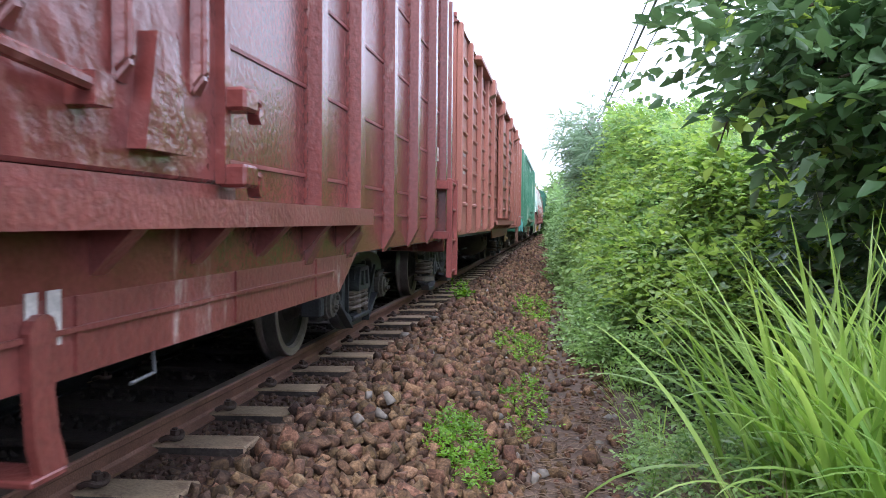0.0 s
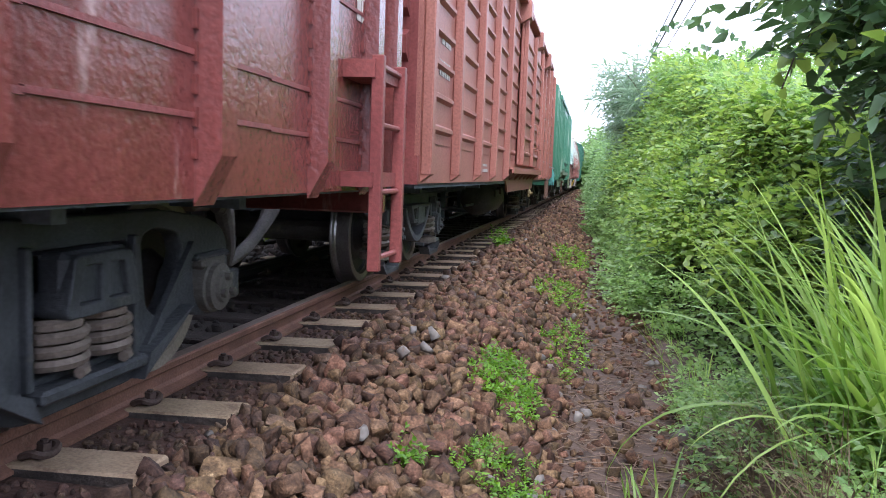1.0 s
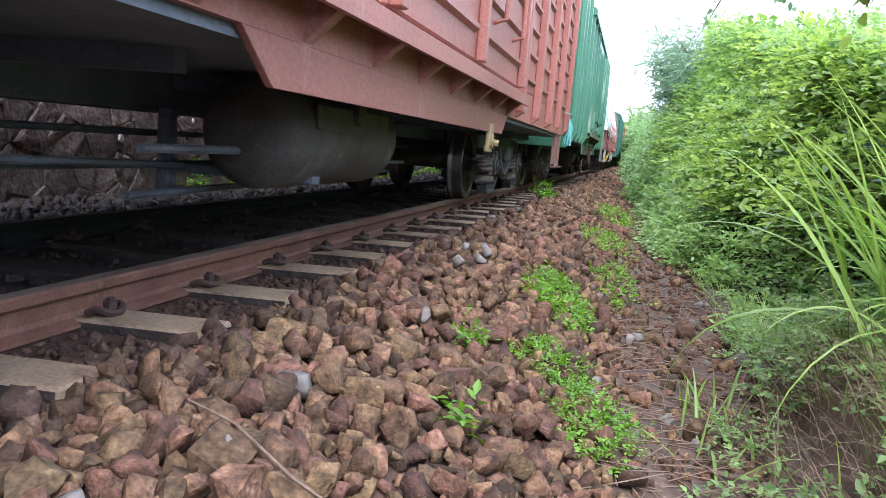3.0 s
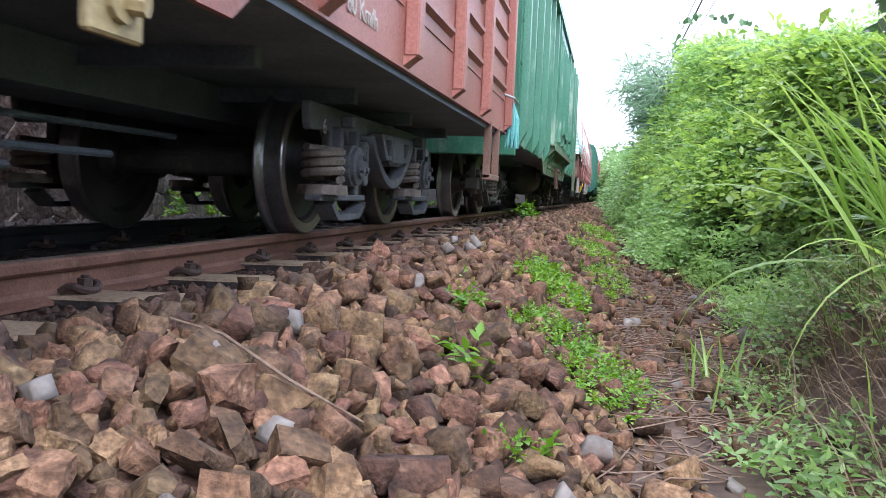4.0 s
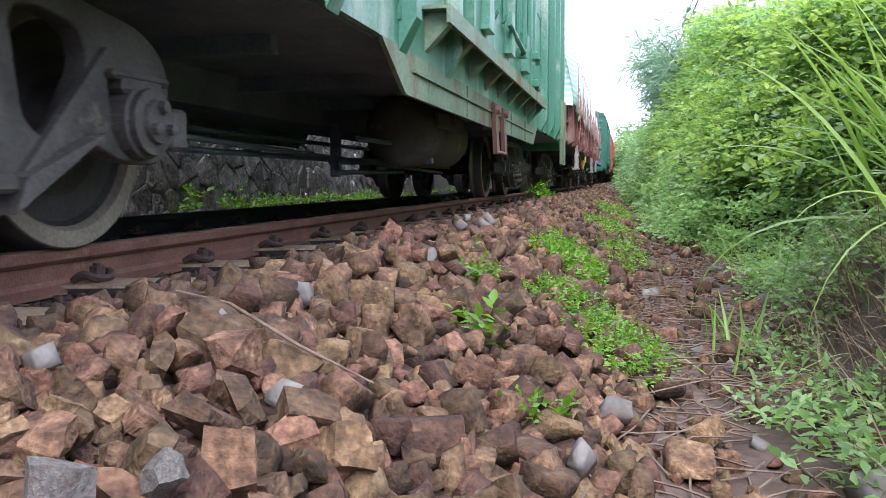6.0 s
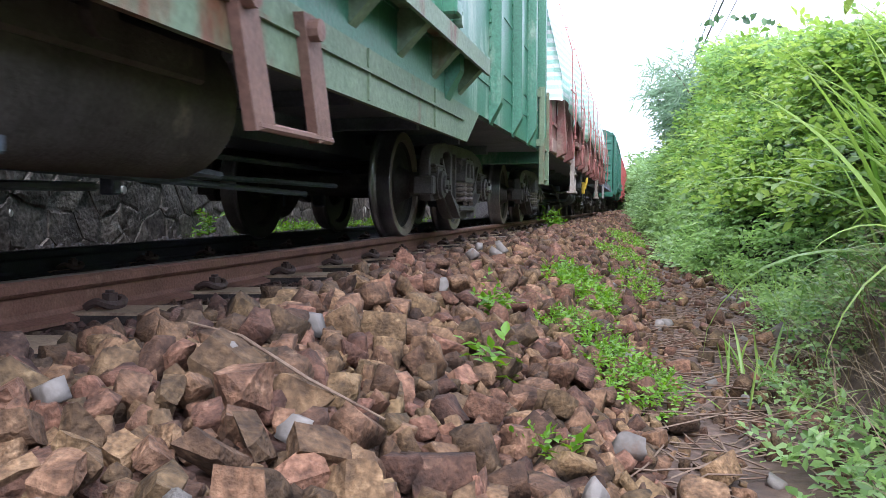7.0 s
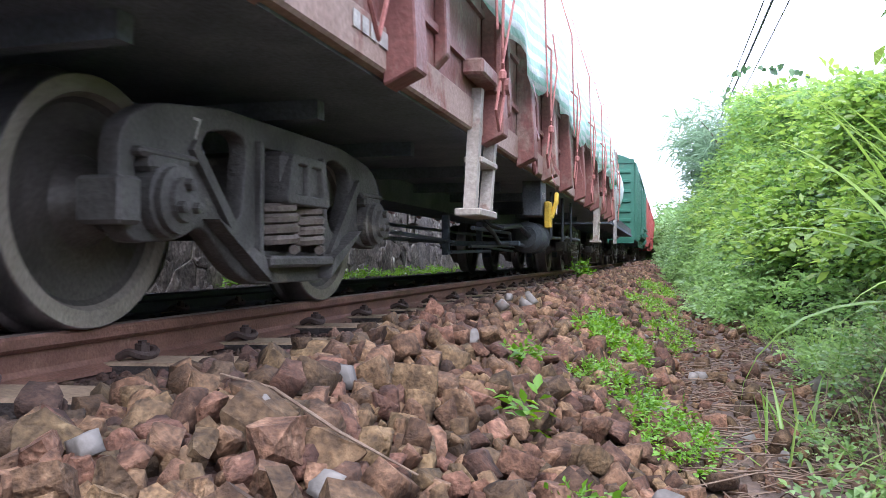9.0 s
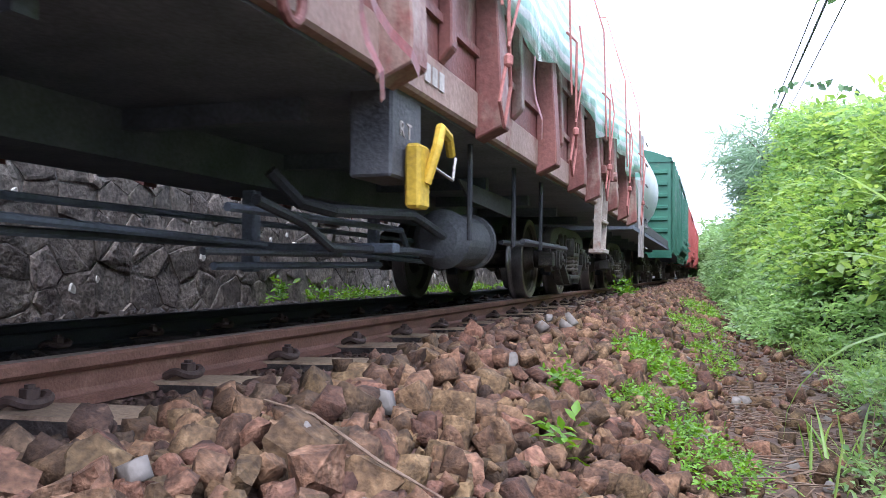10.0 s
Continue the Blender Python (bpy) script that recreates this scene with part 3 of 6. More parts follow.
def cast_bogie(parent, y, mat, number="", wheel_mat=None):
    """A three-piece bogie: two cast side frames with coil springs under the bolster's ends."""
    bm = bmesh.new()
    box(bm, -0.86, 0.86, y - 0.16, y + 0.16, 0.4, 0.56, 0.02)
    box(bm, -0.25, 0.25, y - 0.25, y + 0.25, 0.5, 0.68, 0.02)
    bogie = part("bogie", bm, mat, parent)
    for s in (1, -1):
        outer = [(-0.93, 0.38), (-0.92, 0.53), (-0.8, 0.6), (-0.45, 0.645), (0.45, 0.645), (0.8, 0.6), (0.92, 0.53), (0.93, 0.38), (0.89, 0.24), (0.68, 0.25),
                 (0.57, 0.3), (0.38, 0.16), (0.26, 0.115), (-0.26, 0.115), (-0.38, 0.16), (-0.57, 0.3), (-0.68, 0.25), (-0.9, 0.24)]
        win = [(0.3, 0.575), (0.4, 0.6), (0.55, 0.57), (0.58, 0.49), (0.47, 0.31), (0.4, 0.28), (0.33, 0.33)]
        pocket = [(-0.235, 0.215), (0.235, 0.215), (0.25, 0.57), (-0.25, 0.57)]
        jaw = [(0.66, 0.3), (0.86, 0.3), (0.88, 0.46), (0.64, 0.46)]
        flip = lambda q: [(-u, v) for u, v in q]
        sh = lambda q, r: [(u + y, v) for u, v in rounded(q, r)]
        x0, x1 = (0.8, 0.865) if s > 0 else (-0.865, -0.8)
        b2 = plate(sh(outer, 0.06), [sh(win, 0.07), sh(flip(win), 0.07), sh(pocket, 0.04), sh(jaw, 0.03), sh(flip(jaw), 0.03)], x0, x1, 0.006)
        box(b2, min(s * 0.76, s * 0.93), max(s * 0.76, s * 0.93), y - 0.25, y + 0.25, 0.165, 0.205, 0.01)     # spring seat
        for q in (1, -1):
            prism(b2, [(y + q * 0.5, 0.27), (y + q * 0.56, 0.31), (y + q * 0.28, 0.2), (y + q * 0.24, 0.12)], "x", min(s * 0.86, s * 0.92), max(s * 0.86, s * 0.92))
            box(b2, min(s * 0.8, s * 0.9), max(s * 0.8, s * 0.9), y + q * 0.76 - 0.13, y + q * 0.76 + 0.13, 0.455, 0.48, 0.01)
            box(b2, min(s * 0.77, s * 0.9), max(s * 0.77, s * 0.9), y + q * 0.93 - 0.045, y + q * 0.93 + 0.045, 0.28, 0.4, 0.01)
            box(b2, min(s * 0.86, s * 0.89), max(s * 0.86, s * 0.89), y + q * 0.245 - 0.012, y + q * 0.245 + 0.012, 0.2, 0.58, 0.004)
            prism(b2, [(y + q * 0.64, 0.5), (y + q * 0.62, 0.53), (y + q * 0.3, 0.2), (y + q * 0.33, 0.18)], "x", min(s * 0.86, s * 0.885), max(s * 0.86, s * 0.885))
        part("side_frame", inset(b2, s), mat, bogie, "dusty cast steel bogie side frame")
        for q in (-0.105, 0.105):
            bm = bmesh.new()
            coil(bm, s * 0.85, y + q, 0.225, 0.37, 0.08, 0.0175, 4)
            part("coil_spring", inset(bm, s), M["spring"], bogie, "grey coil spring")
        bm = bmesh.new()   # hollow end of the bolster above the springs
        b3 = plate(rounded([(y - 0.17, 0.385), (y + 0.17, 0.385), (y + 0.13, 0.545), (y - 0.13, 0.545)], 0.02),
                   [rounded([(y - 0.125, 0.41), (y - 0.012, 0.41), (y - 0.012, 0.525), (y - 0.1, 0.525)], 0.015),
                    rounded([(y + 0.012, 0.41), (y + 0.125, 0.41), (y + 0.1, 0.525), (y + 0.012, 0.525)], 0.015)], min(s * 0.83, s * 0.945), max(s * 0.83, s * 0.945), 0.006)
        box(b3, min(s * 0.78, s * 0.85), max(s * 0.78, s * 0.85), y - 0.16, y + 0.16, 0.38, 0.55)
        bm.free()
        part("bolster_end", inset(b3, s), mat, bogie)
        for q in (-0.76, 0.76):
            bm = bmesh.new()
            axle_box(bm, s, y + q)
            box(bm, min(s * 0.76, s * 0.9), max(s * 0.76, s * 0.9), y + q - 0.09, y + q + 0.09, 0.42, 0.47, 0.012)
            part("axle_box", inset(bm, s), M["bogie_brown"] if mat != M["bogie_grey"] else mat, bogie, "round axle box with bolted cap", smooth=False)
            bm = bmesh.new()
            w = y + q * 1.0 + (0.36 if q < 0 else -0.36)
            box(bm, s * 0.5 - 0.05, s * 0.5 + 0.05, w - 0.03, w + 0.03, 0.2, 0.42, 0.012)
            part("brake_shoe", bm, M["frame_black"], bogie)
        if number and s > 0:
            lettering(number, 0.09, Matrix.Translation((0.803, y - 0.62, 0.535)) @ SIDE, bogie, M["white_paint"], "white stencilled number")
    for q in (-0.76, 0.76):
        wheelset(parent, y + q, wheel_mat or M["wheel_dark"])


def plate_bogie(parent, y, number=""):
    """A bogie with axle guides, a coil spring beside each axle box and a trussed spring plank."""
    mat = M["bogie_grey"]
    bm = bmesh.new()
    box(bm, -0.86, 0.86, y - 0.14, y + 0.14, 0.38, 0.55, 0.02)
    box(bm, -0.25, 0.25, y - 0.25, y + 0.25, 0.5, 0.7, 0.02)
    bogie = part("bogie", bm, mat, parent)
    for s in (1, -1):
        sp = lambda a, b: (min(s * a, s * b), max(s * a, s * b))
        outer = [(-1.22, 0.62), (1.12, 0.62), (1.12, 0.34), (0.92, 0.3), (0.92, 0.24), (0.6, 0.24), (0.6, 0.4), (0.42, 0.52), (0.3, 0.5), (-0.3, 0.5), (-0.42, 0.52), (-0.52, 0.4), (-0.54, 0.24), (-0.92, 0.24), (-0.93, 0.52), (-1.2, 0.5)]
        holes = [[(q + a, b) for a, b in ((-0.1, 0.26), (0.1, 0.26), (0.1, 0.48), (0.06, 0.53), (-0.06, 0.53), (-0.1, 0.48))] for q in (-0.76, 0.76)]
        b2 = plate([(u + y, v) for u, v in rounded(outer, 0.03)], [[(u + y, v) for u, v in h] for h in holes], *sp(0.79, 0.83), 0.005)
        for q in (-0.76, 0.76):
            for w in (-0.125, 0.125):
                box(b2, *sp(0.82, 0.875), y + q + w - 0.025, y + q + w + 0.025, 0.2, 0.53, 0.006)
            box(b2, *sp(0.8, 0.88), y + q - 0.42, y + q + 0.26, 0.175, 0.205, 0.006)
            prism(b2, [(y + q - 0.26, 0.175), (y + q - 0.17, 0.11), (y + q + 0.12, 0.11), (y + q + 0.24, 0.17), (y + q + 0.24, 0.145), (y + q + 0.14, 0.082), (y + q - 0.19, 0.082), (y + q - 0.29, 0.155)], "x", *sp(0.8, 0.89))
            box(b2, *sp(0.83, 0.9), y + q - 0.03, y + q + 0.03, 0.535, 0.6, 0.01)
        part("side_frame", inset(b2, s), mat, bogie, "dusty grey plate side frame with axle guides")
        for q in (-0.76, 0.76):
            bm = bmesh.new()
            coil(bm, s * 0.84, y + q - 0.29, 0.275, 0.425, 0.085, 0.021, 3.5)
            lathe(bm, [(0.205, 0.12), (0.25, 0.115), (0.252, 0.03)], (s * 0.84, y + q - 0.29, 0), "z", 20)
            part("coil_spring", inset(bm, s), M["spring"], bogie, "heavy brown coil spring on a round seat")
            bm = bmesh.new()
            axle_box(bm, s, y + q, r=0.105)
            part("axle_box", inset(bm, s), mat, bogie, "round grey axle box with bolted cap")
            bm = bmesh.new()
            b3 = plate(rounded([(y + q + 0.2, 0.26), (y + q + 0.27, 0.26), (y + q + 0.27, 0.48), (y + q + 0.2, 0.48)], 0.035), [rounded([(y + q + 0.22, 0.3), (y + q + 0.25, 0.3), (y + q + 0.25, 0.44), (y + q + 0.22, 0.44)], 0.012)], *sp(0.85, 0.89), 0.006)
            bm.free()
            part("hanger_link", inset(b3, s), mat, bogie)
        arc = [(-0.46 + 0.92 * k / 16, 0.52 - 0.27 * math.sin(math.pi * k / 16) ** 0.8) for k in range(17)]
        low = [(-0.42 + 0.84 * k / 16, 0.525 - 0.235 * math.sin(math.pi * k / 16) ** 0.8) for k in range(17)]
        b4 = plate([(u + y, v) for u, v in arc + low[::-1]], [], *sp(0.8, 0.9), 0.004)
        b5 = plate([(y + u, v) for u, v in rounded([(-0.24, 0.41), (0.24, 0.41), (0.35, 0.545), (-0.35, 0.545)], 0.015)],
                   [[(y + a + 0.012, 0.43), (y + b - 0.012, 0.43), (y + b2_ - 0.01, 0.525), (y + a2_ + 0.01, 0.525)] for a, b, a2_, b2_ in ((-0.22, -0.1, -0.3, -0.13), (-0.1, 0.0, -0.13, 0.0), (0.0, 0.1, 0.0, 0.13), (0.1, 0.22, 0.13, 0.3))], *sp(0.84, 0.92), 0.004)
        part("spring_plank", inset(b4, s), mat, bogie, "curved grey spring plank")
        part("bolster_end", inset(b5, s), mat, bogie, "grey bolster end with four cells")
        if number and s > 0:
            lettering(number, 0.1, Matrix.Translation((0.769, y - 1.05, 0.49)) @ SIDE, bogie, M["white_paint"], "white stencilled number")
    for q in (-0.76, 0.76):
        wheelset(parent, y + q, M["wheel_dark"])


def underframe(w, length, z=0.66, mat=None):
    mat = mat or M["frame_black"]
    h = length / 2
    bm = bmesh.new()
    box(bm, -0.2, 0.2, -h + 0.02, h - 0.02, z - 0.12, z + 0.12)
    box(bm, -HW + 0.03, HW - 0.03, -h + 0.02, h - 0.02, z + 0.05, z + 0.1)
    frame_part = part("underframe", bm, mat, w, "grimy underframe, lightened to blue-grey for haze")
    for k in range(int(length / 1.1)):
        y = -h + 0.6 + k * 1.1
        bm = bmesh.new()
        box(bm, -HW + 0.35, HW - 0.35, y - 0.03, y + 0.03, z - 0.02, z + 0.049)
        part("cross_beam", bm, mat, frame_part)
    for s in (-1, 1):
        bm = bmesh.new()
        box(bm, -0.1, 0.1, s * h, s * (h + 0.3), z - 0.12, z + 0.06, 0.02)
        box(bm, -0.14, 0.14, s * (h + 0.26), s * (h + 0.43), z - 0.18, z + 0.1, 0.04)
        box(bm, -0.19, -0.1, s * (h + 0.3), s * (h + 0.41), z - 0.12, z + 0.02, 0.02)
        bmesh.ops.recalc_face_normals(bm, faces=bm.faces)
        bmesh.ops.translate(bm, verts=list(bm.verts), vec=(0, 0, 0.07))
        part("coupler", bm, M["coupler"], w, "dusty tan cast coupler")
        bm = bmesh.new()                    # striker with its bolts
        box(bm, 0.13, 0.3, min(s * (h + 0.061), s * (h + 0.13)), max(s * (h + 0.061), s * (h + 0.13)), z - 0.02, z + 0.2, 0.01)
        box(bm, 0.12, 0.34, min(s * (h + 0.061), s * (h + 0.17)), max(s * (h + 0.061), s * (h + 0.17)), z + 0.201, z + 0.225, 0.006)
        for k in range(3):
            lathe(bm, [(s * (h + 0.13), 0.028), (s * (h + 0.16), 0.028), (s * (h + 0.165), 0.012)], (0.215, 0, z + 0.02 + 0.07 * k), "y", 8)
        part("striker", bm, M["bogie_grey"], w, "grey bolted striker bracket")
        bm = bmesh.new()                    # safety chain
        for k in range(9):
            c = Vector((-0.32, s * (h + 0.1), z - 0.06 - 0.052 * k))
            ring = [c + Vector(((0.016 * math.cos(a), 0, 0.032 * math.sin(a)) if k % 2 else (0, 0.016 * math.cos(a), 0.032 * math.sin(a)))) for a in [i * math.pi / 4 for i in range(9)]]
            tube(bm, ring, 0.005, 5)
        part("chain", bm, M["clip"], w, "rusty hanging chain")
        for q in (0.38,):
            bm = bmesh.new()
            far = 0.5 if s < 0 else 0.36
            path = [(q, s * (h - 0.02), z - 0.06), (q, s * (h + 0.06), z - 0.06)]
            for k in range(1, 11):
                a = k / 10
                path.append((q - 0.2 * a * a, s * (h + 0.06 + far * a), z - 0.06 - 0.36 * math.sin(a * 1.45)))
            tube(bm, path, [0.03, 0.05, 0.05, 0.042] + [0.036] * 8, 12)
            lathe(bm, [(0, 0.046), (0.05, 0.046)], (q, s * (h + 0.02), z - 0.06), "y", 10)
            part("brake_hose", bm, M["hose"], w, "grey rubber brake hose with steel clamp")


def brake_gear(w, y, style=0):
    """Reservoir, brake cylinder and rodding under the middle of a wagon."""
    bm = bmesh.new()
    if style == 0:
        lathe(bm, [(-0.62, 0.03), (-0.6, 0.16), (-0.55, 0.22), (0.55, 0.22), (0.6, 0.16), (0.62, 0.03)], (0.75, y, 0.5), "y", 24)
        part("air_reservoir", bm, M["bogie_brown"], w, "rusty brown air reservoir", smooth=True)
        bm = bmesh.new()
        box(bm, 0.955, 0.985, y - 0.5, y + 0.35, 0.52, 0.62, 0.01)
        for q in (-0.1,):
            lathe(bm, [(0.95, 0.05), (1.01, 0.05)], (0, y + q, 0.6), seg=10)
        part("bracket", bm, M["bogie_brown"], w)
    else:
        lathe(bm, [(-0.32, 0.03), (-0.3, 0.1), (-0.24, 0.15), (-0.2, 0.15), (-0.19, 0.135), (0.2, 0.135), (0.21, 0.155), (0.25, 0.155), (0.26, 0.06), (0.42, 0.045)], (0.83, y + 0.72, 0.39), "y", 24)
        part("brake_cylinder", bm, M["bogie_grey"], w, "grey brake cylinder with bolted end flanges")
        for pts, r in (([(0.7, y - 0.95, 0.56), (0.76, y - 0.85, 0.46), (0.83, y - 0.74, 0.44), (0.83, y + 0.05, 0.48), (0.84, y + 0.15, 0.46), (0.86, y + 0.42, 0.4)], 0.024),
                       ([(0.8, y - 1.2, 0.44), (0.8, y - 0.91, 0.39), (0.8, y - 0.69, 0.31), (0.8, y + 0.1, 0.32), (0.8, y + 0.5, 0.31)], 0.018),
                       ([(0.72, y - 1.35, 0.28), (0.72, y - 0.45, 0.29)], 0.012), ([(0.95, y + 1.2, 0.4), (0.95, y + 2.9, 0.43)], 0.016)):
            bm = bmesh.new()
            tube(bm, pts, r, 8)
            part("brake_pipe", bm, M["bogie_dark"], w, "dusty bent brake pipe")
        bm = bmesh.new()
        prism(bm, [(y + 0.5, 0.69), (y + 1.75, 0.68), (y + 1.6, 0.57), (y + 0.7, 0.6)], "x", 0.9, 0.912)
        part("guard_plate", bm, M["bogie_grey"], w, "grey sheet-metal guard plate")
    for rod in ([(0.25, y - 3.2, 0.33), (0.25, y + 3.2, 0.33)], [(0.33, y - 3.0, 0.39), (0.3, y + 2.6, 0.27)], [(0.7, y - 1.2, 0.42), (0.72, y + 0.2, 0.42), (0.7, y + 0.35, 0.33), (0.66, y + 1.0, 0.31)],
                [(0.45, y - 0.9, 0.24), (0.45, y + 0.6, 0.26)], [(0.05, y - 4, 0.45), (0.05, y + 4, 0.45)]):
        bm = bmesh.new()
        tube(bm, rod, 0.015, 7)
        part("brake_rod", bm, M["frame_black"], w)
    for lever in ((0.2, 0.9, y - 0.33, y - 0.26, 0.3, 0.34), (0.24, 0.3, y - 0.4, y - 0.34, 0.22, 0.56), (0.24, 0.3, y + 0.9, y + 0.95, 0.24, 0.56)):
        bm = bmesh.new()
        box(bm, *lever, 0.006)
        part("brake_lever", bm, M["frame_black"], w)


def hat_rib(bm, x, y, z0, z1, w=0.11, d=0.07, cut=0.14, mat=0):
    """A pressed rib on a side at x (sign gives the side), its foot cut on the slant."""
    s = 1 if x > 0 else -1
    vs = []
    for dx, hw, base in ((0, w / 2, z0), (d, w / 2 * 0.8, z0 + cut)):
        for yy in (y - hw, y + hw):
            for zz in (base, z1):
                vs.append(bm.verts.new((x + s * dx, yy, zz)))
    q = [(4, 5, 7, 6), (0, 4, 6, 2), (0, 1, 5, 4), (2, 6, 7, 3), (1, 3, 7, 5)]
    fs = [bm.faces.new([vs[i] for i in f]) for f in q]
    for f in fs:
        f.material_index = mat
    bmesh.ops.recalc_face_normals(bm, faces=fs)


def roof(w, length, z, rise, mat, over=0.03):
    h = length / 2 + over
    bm = bmesh.new()
    arc = [(-HW - over + (2 * HW + 2 * over) * k / 14, z + rise * math.sin(math.pi * k / 14) ** 0.7) for k in range(15)]
    prism(bm, arc + [(HW - 0.05, z - 0.02), (-HW + 0.05, z - 0.02)], "y", -h, h)
    for k in range(int(length / 1.05) + 1):
        y = -length / 2 + k * 1.05
        for (a, b), (c, d) in zip(arc, arc[1:]):
            v = [bm.verts.new(p) for p in ((a, y - 0.03, b + 0.02), (c, y - 0.03, d + 0.02), (c, y + 0.03, d + 0.02), (a, y + 0.03, b + 0.02))]
            bm.faces.new(v)
    part("roof", bm, mat, w, "curved steel roof sheet")


def sheet_boxcar(y0, length, label, paint, door_paint, sill_paint, ribs, door, drop, beam, top=2.92, ladder="dark_red", ladder_at=(-0.27, 0.09, 0.02), roof_mat=None):
    """A boxcar of welded sheets with slanted ribs, a sliding door, a deep middle sill and a step board under the door."""
    w = empty("boxcar", pose(-RAIL_GAP / 2, y0, 0), label, "boxcar", "wagons of the freight train")
    h = length / 2
    z0 = 0.72
    for s in (1, -1):
        x = s * HW
        bm = bmesh.new()
        lev = [z0, 0.93, 1.085, 1.46, 1.86, 2.3, top]
        box(bm, min(x, x - s * 0.03), max(x, x - s * 0.03), -h, h, z0, top)
        wall = part("side_wall", bm, paint, w)
        for z in lev[1:-1]:   # lapped weld seams
            bm = bmesh.new()
            q = -h + 0.02
            while q < h - 0.05:
                q2 = min(q + 1.1, h - 0.02)
                dz = 0.004 * math.sin(q * 3.1)
                box(bm, min(x, x + s * 0.007), max(x, x + s * 0.007), q, q2, z - 0.012 + dz, z + 0.003 + dz)
                q = q2
            part("weld_seam", bm, M["dark_red"] if paint == M["oxblood"] else paint, wall)
        for r in ribs:
            bm = bmesh.new()
            hat_rib(bm, x, r, z0 - 0.02, top, cut=0.13)
            for k in range(26):    # weld beads along the rib's foot
                zz = z0 + 0.1 + k * 0.08
                box(bm, min(x, x + s * 0.012), max(x, x + s * 0.012), r - 0.068, r - 0.055, zz, zz + 0.05)
            part("rib", bm, paint, wall)
        bm = bmesh.new()     # deep sill
        prism(bm, [(drop[0] - 0.34, z0 + 0.002), (drop[0], 0.54), (drop[1], 0.54), (drop[1] + 0.34, z0 + 0.002)], "x", min(x - s * 0.02, x), max(x - s * 0.02, x))
        box(bm, min(x, x + s * 0.012), max(x, x + s * 0.012), drop[0] + 0.1, drop[1] - 0.1, 0.64, 0.652)
        for q in np.arange(drop[0] + 0.4, drop[1], 0.9):
            box(bm, min(x, x + s * 0.008), max(x, x + s * 0.008), q - 0.008, q + 0.008, 0.55, 0.72)
        part("deep_sill", bm, sill_paint, w)
        bm = bmesh.new()     # step board with its brackets
        xa, xb = x, x + s * 0.13
        box(bm, min(xa, xb - s * 0.015), max(xa, xb - s * 0.015), beam[0], beam[1], 0.931, 0.947)
        box(bm, min(xb - s * 0.015, xb), max(xb - s * 0.015, xb), beam[0], beam[1], 0.87, 0.95)
        board = part("step_board", bm, sill_paint, w, "angle-iron step board under the door")
        bm = bmesh.new()
        box(bm, min(x, x + s * 0.05), max(x, x + s * 0.05), door[0] - 0.1, door[1] + 0.1, 0.951, 0.997)
        part("door_rail", bm, sill_paint, w)
        for q in np.arange(beam[0] + 0.1, beam[1], 0.52):
            bm = bmesh.new()
            prism(bm, [(x, 0.93), (x + s * 0.113, 0.93), (x + s * 0.113, 0.875), (x, 0.76)], "y", q - 0.035, q + 0.035)
            part("bracket", bm, sill_paint, board)
        # sliding door
        bm = bmesh.new()
        xa, xb = x + s * 0.02, x + s * 0.055
        box(bm, min(xa, xb), max(xa, xb), door[0], door[1], 1.0, top - 0.15, 0.01)
        xf = xb
        n = 8
        ribs_of_door = []
        for k in range(n):
            q = door[0] + (door[1] - door[0]) * (k + 0.5) / n
            prof = [(q - 0.04, xf), (q - 0.02, xf + s * 0.04), (q + 0.02, xf + s * 0.04), (q + 0.04, xf)]
            ribs_of_door.append((prof, 1.2 + 0.03 * (k % 2)))
        dr = part("sliding_door", bm, door_paint, w, "ribbed sliding door with flaking paint")
        for q in (door[0] + 0.02, door[1] - 0.06):
            bm = bmesh.new()
            box(bm, min(xf, xf + s * 0.03), max(xf, xf + s * 0.03), q, q + 0.04, 1.0, top - 0.15)
            part("edge_bar", bm, door_paint, dr)
        for q in np.linspace(door[0] + 0.5, door[1] - 0.45, 3):   # flared feet
            bm = bmesh.new()
            prism(bm, [(q - 0.05, 1.35), (q + 0.05, 1.35), (q + 0.11, 1.06), (q - 0.11, 1.06)], "x", min(xf, xf + s * 0.05), max(xf, xf + s * 0.05))
            part("foot", bm, door_paint, dr)
        for prof, zb in ribs_of_door:
            bm = bmesh.new()
            prism(bm, [(b, a) for a, b in prof], "z", zb, top - 0.35)
            mid = sum(a for a, b in prof) / 4
            for v in bm.verts:       # rounded lower ends
                if v.co.z < zb + 0.01 and abs(v.co.x - xf) > 0.02:
                    v.co.z += 0.06
            bmesh.ops.bevel(bm, geom=list(bm.edges), offset=0.012, segments=2, affect="EDGES")
            part("door_rib", bm, door_paint, dr)
        bm = bmesh.new()
        tube(bm, [(xf + s * 0.05, door[1] - 1.6, 1.24), (xf + s * 0.05, door[1] - 0.75, 1.17)], 0.018, 8)
        box(bm, min(xf, xf + s * 0.07), max(xf, xf + s * 0.07), door[1] - 0.8, door[1] - 0.73, 1.13, 1.2)
        part("door_bar", bm, door_paint, dr)
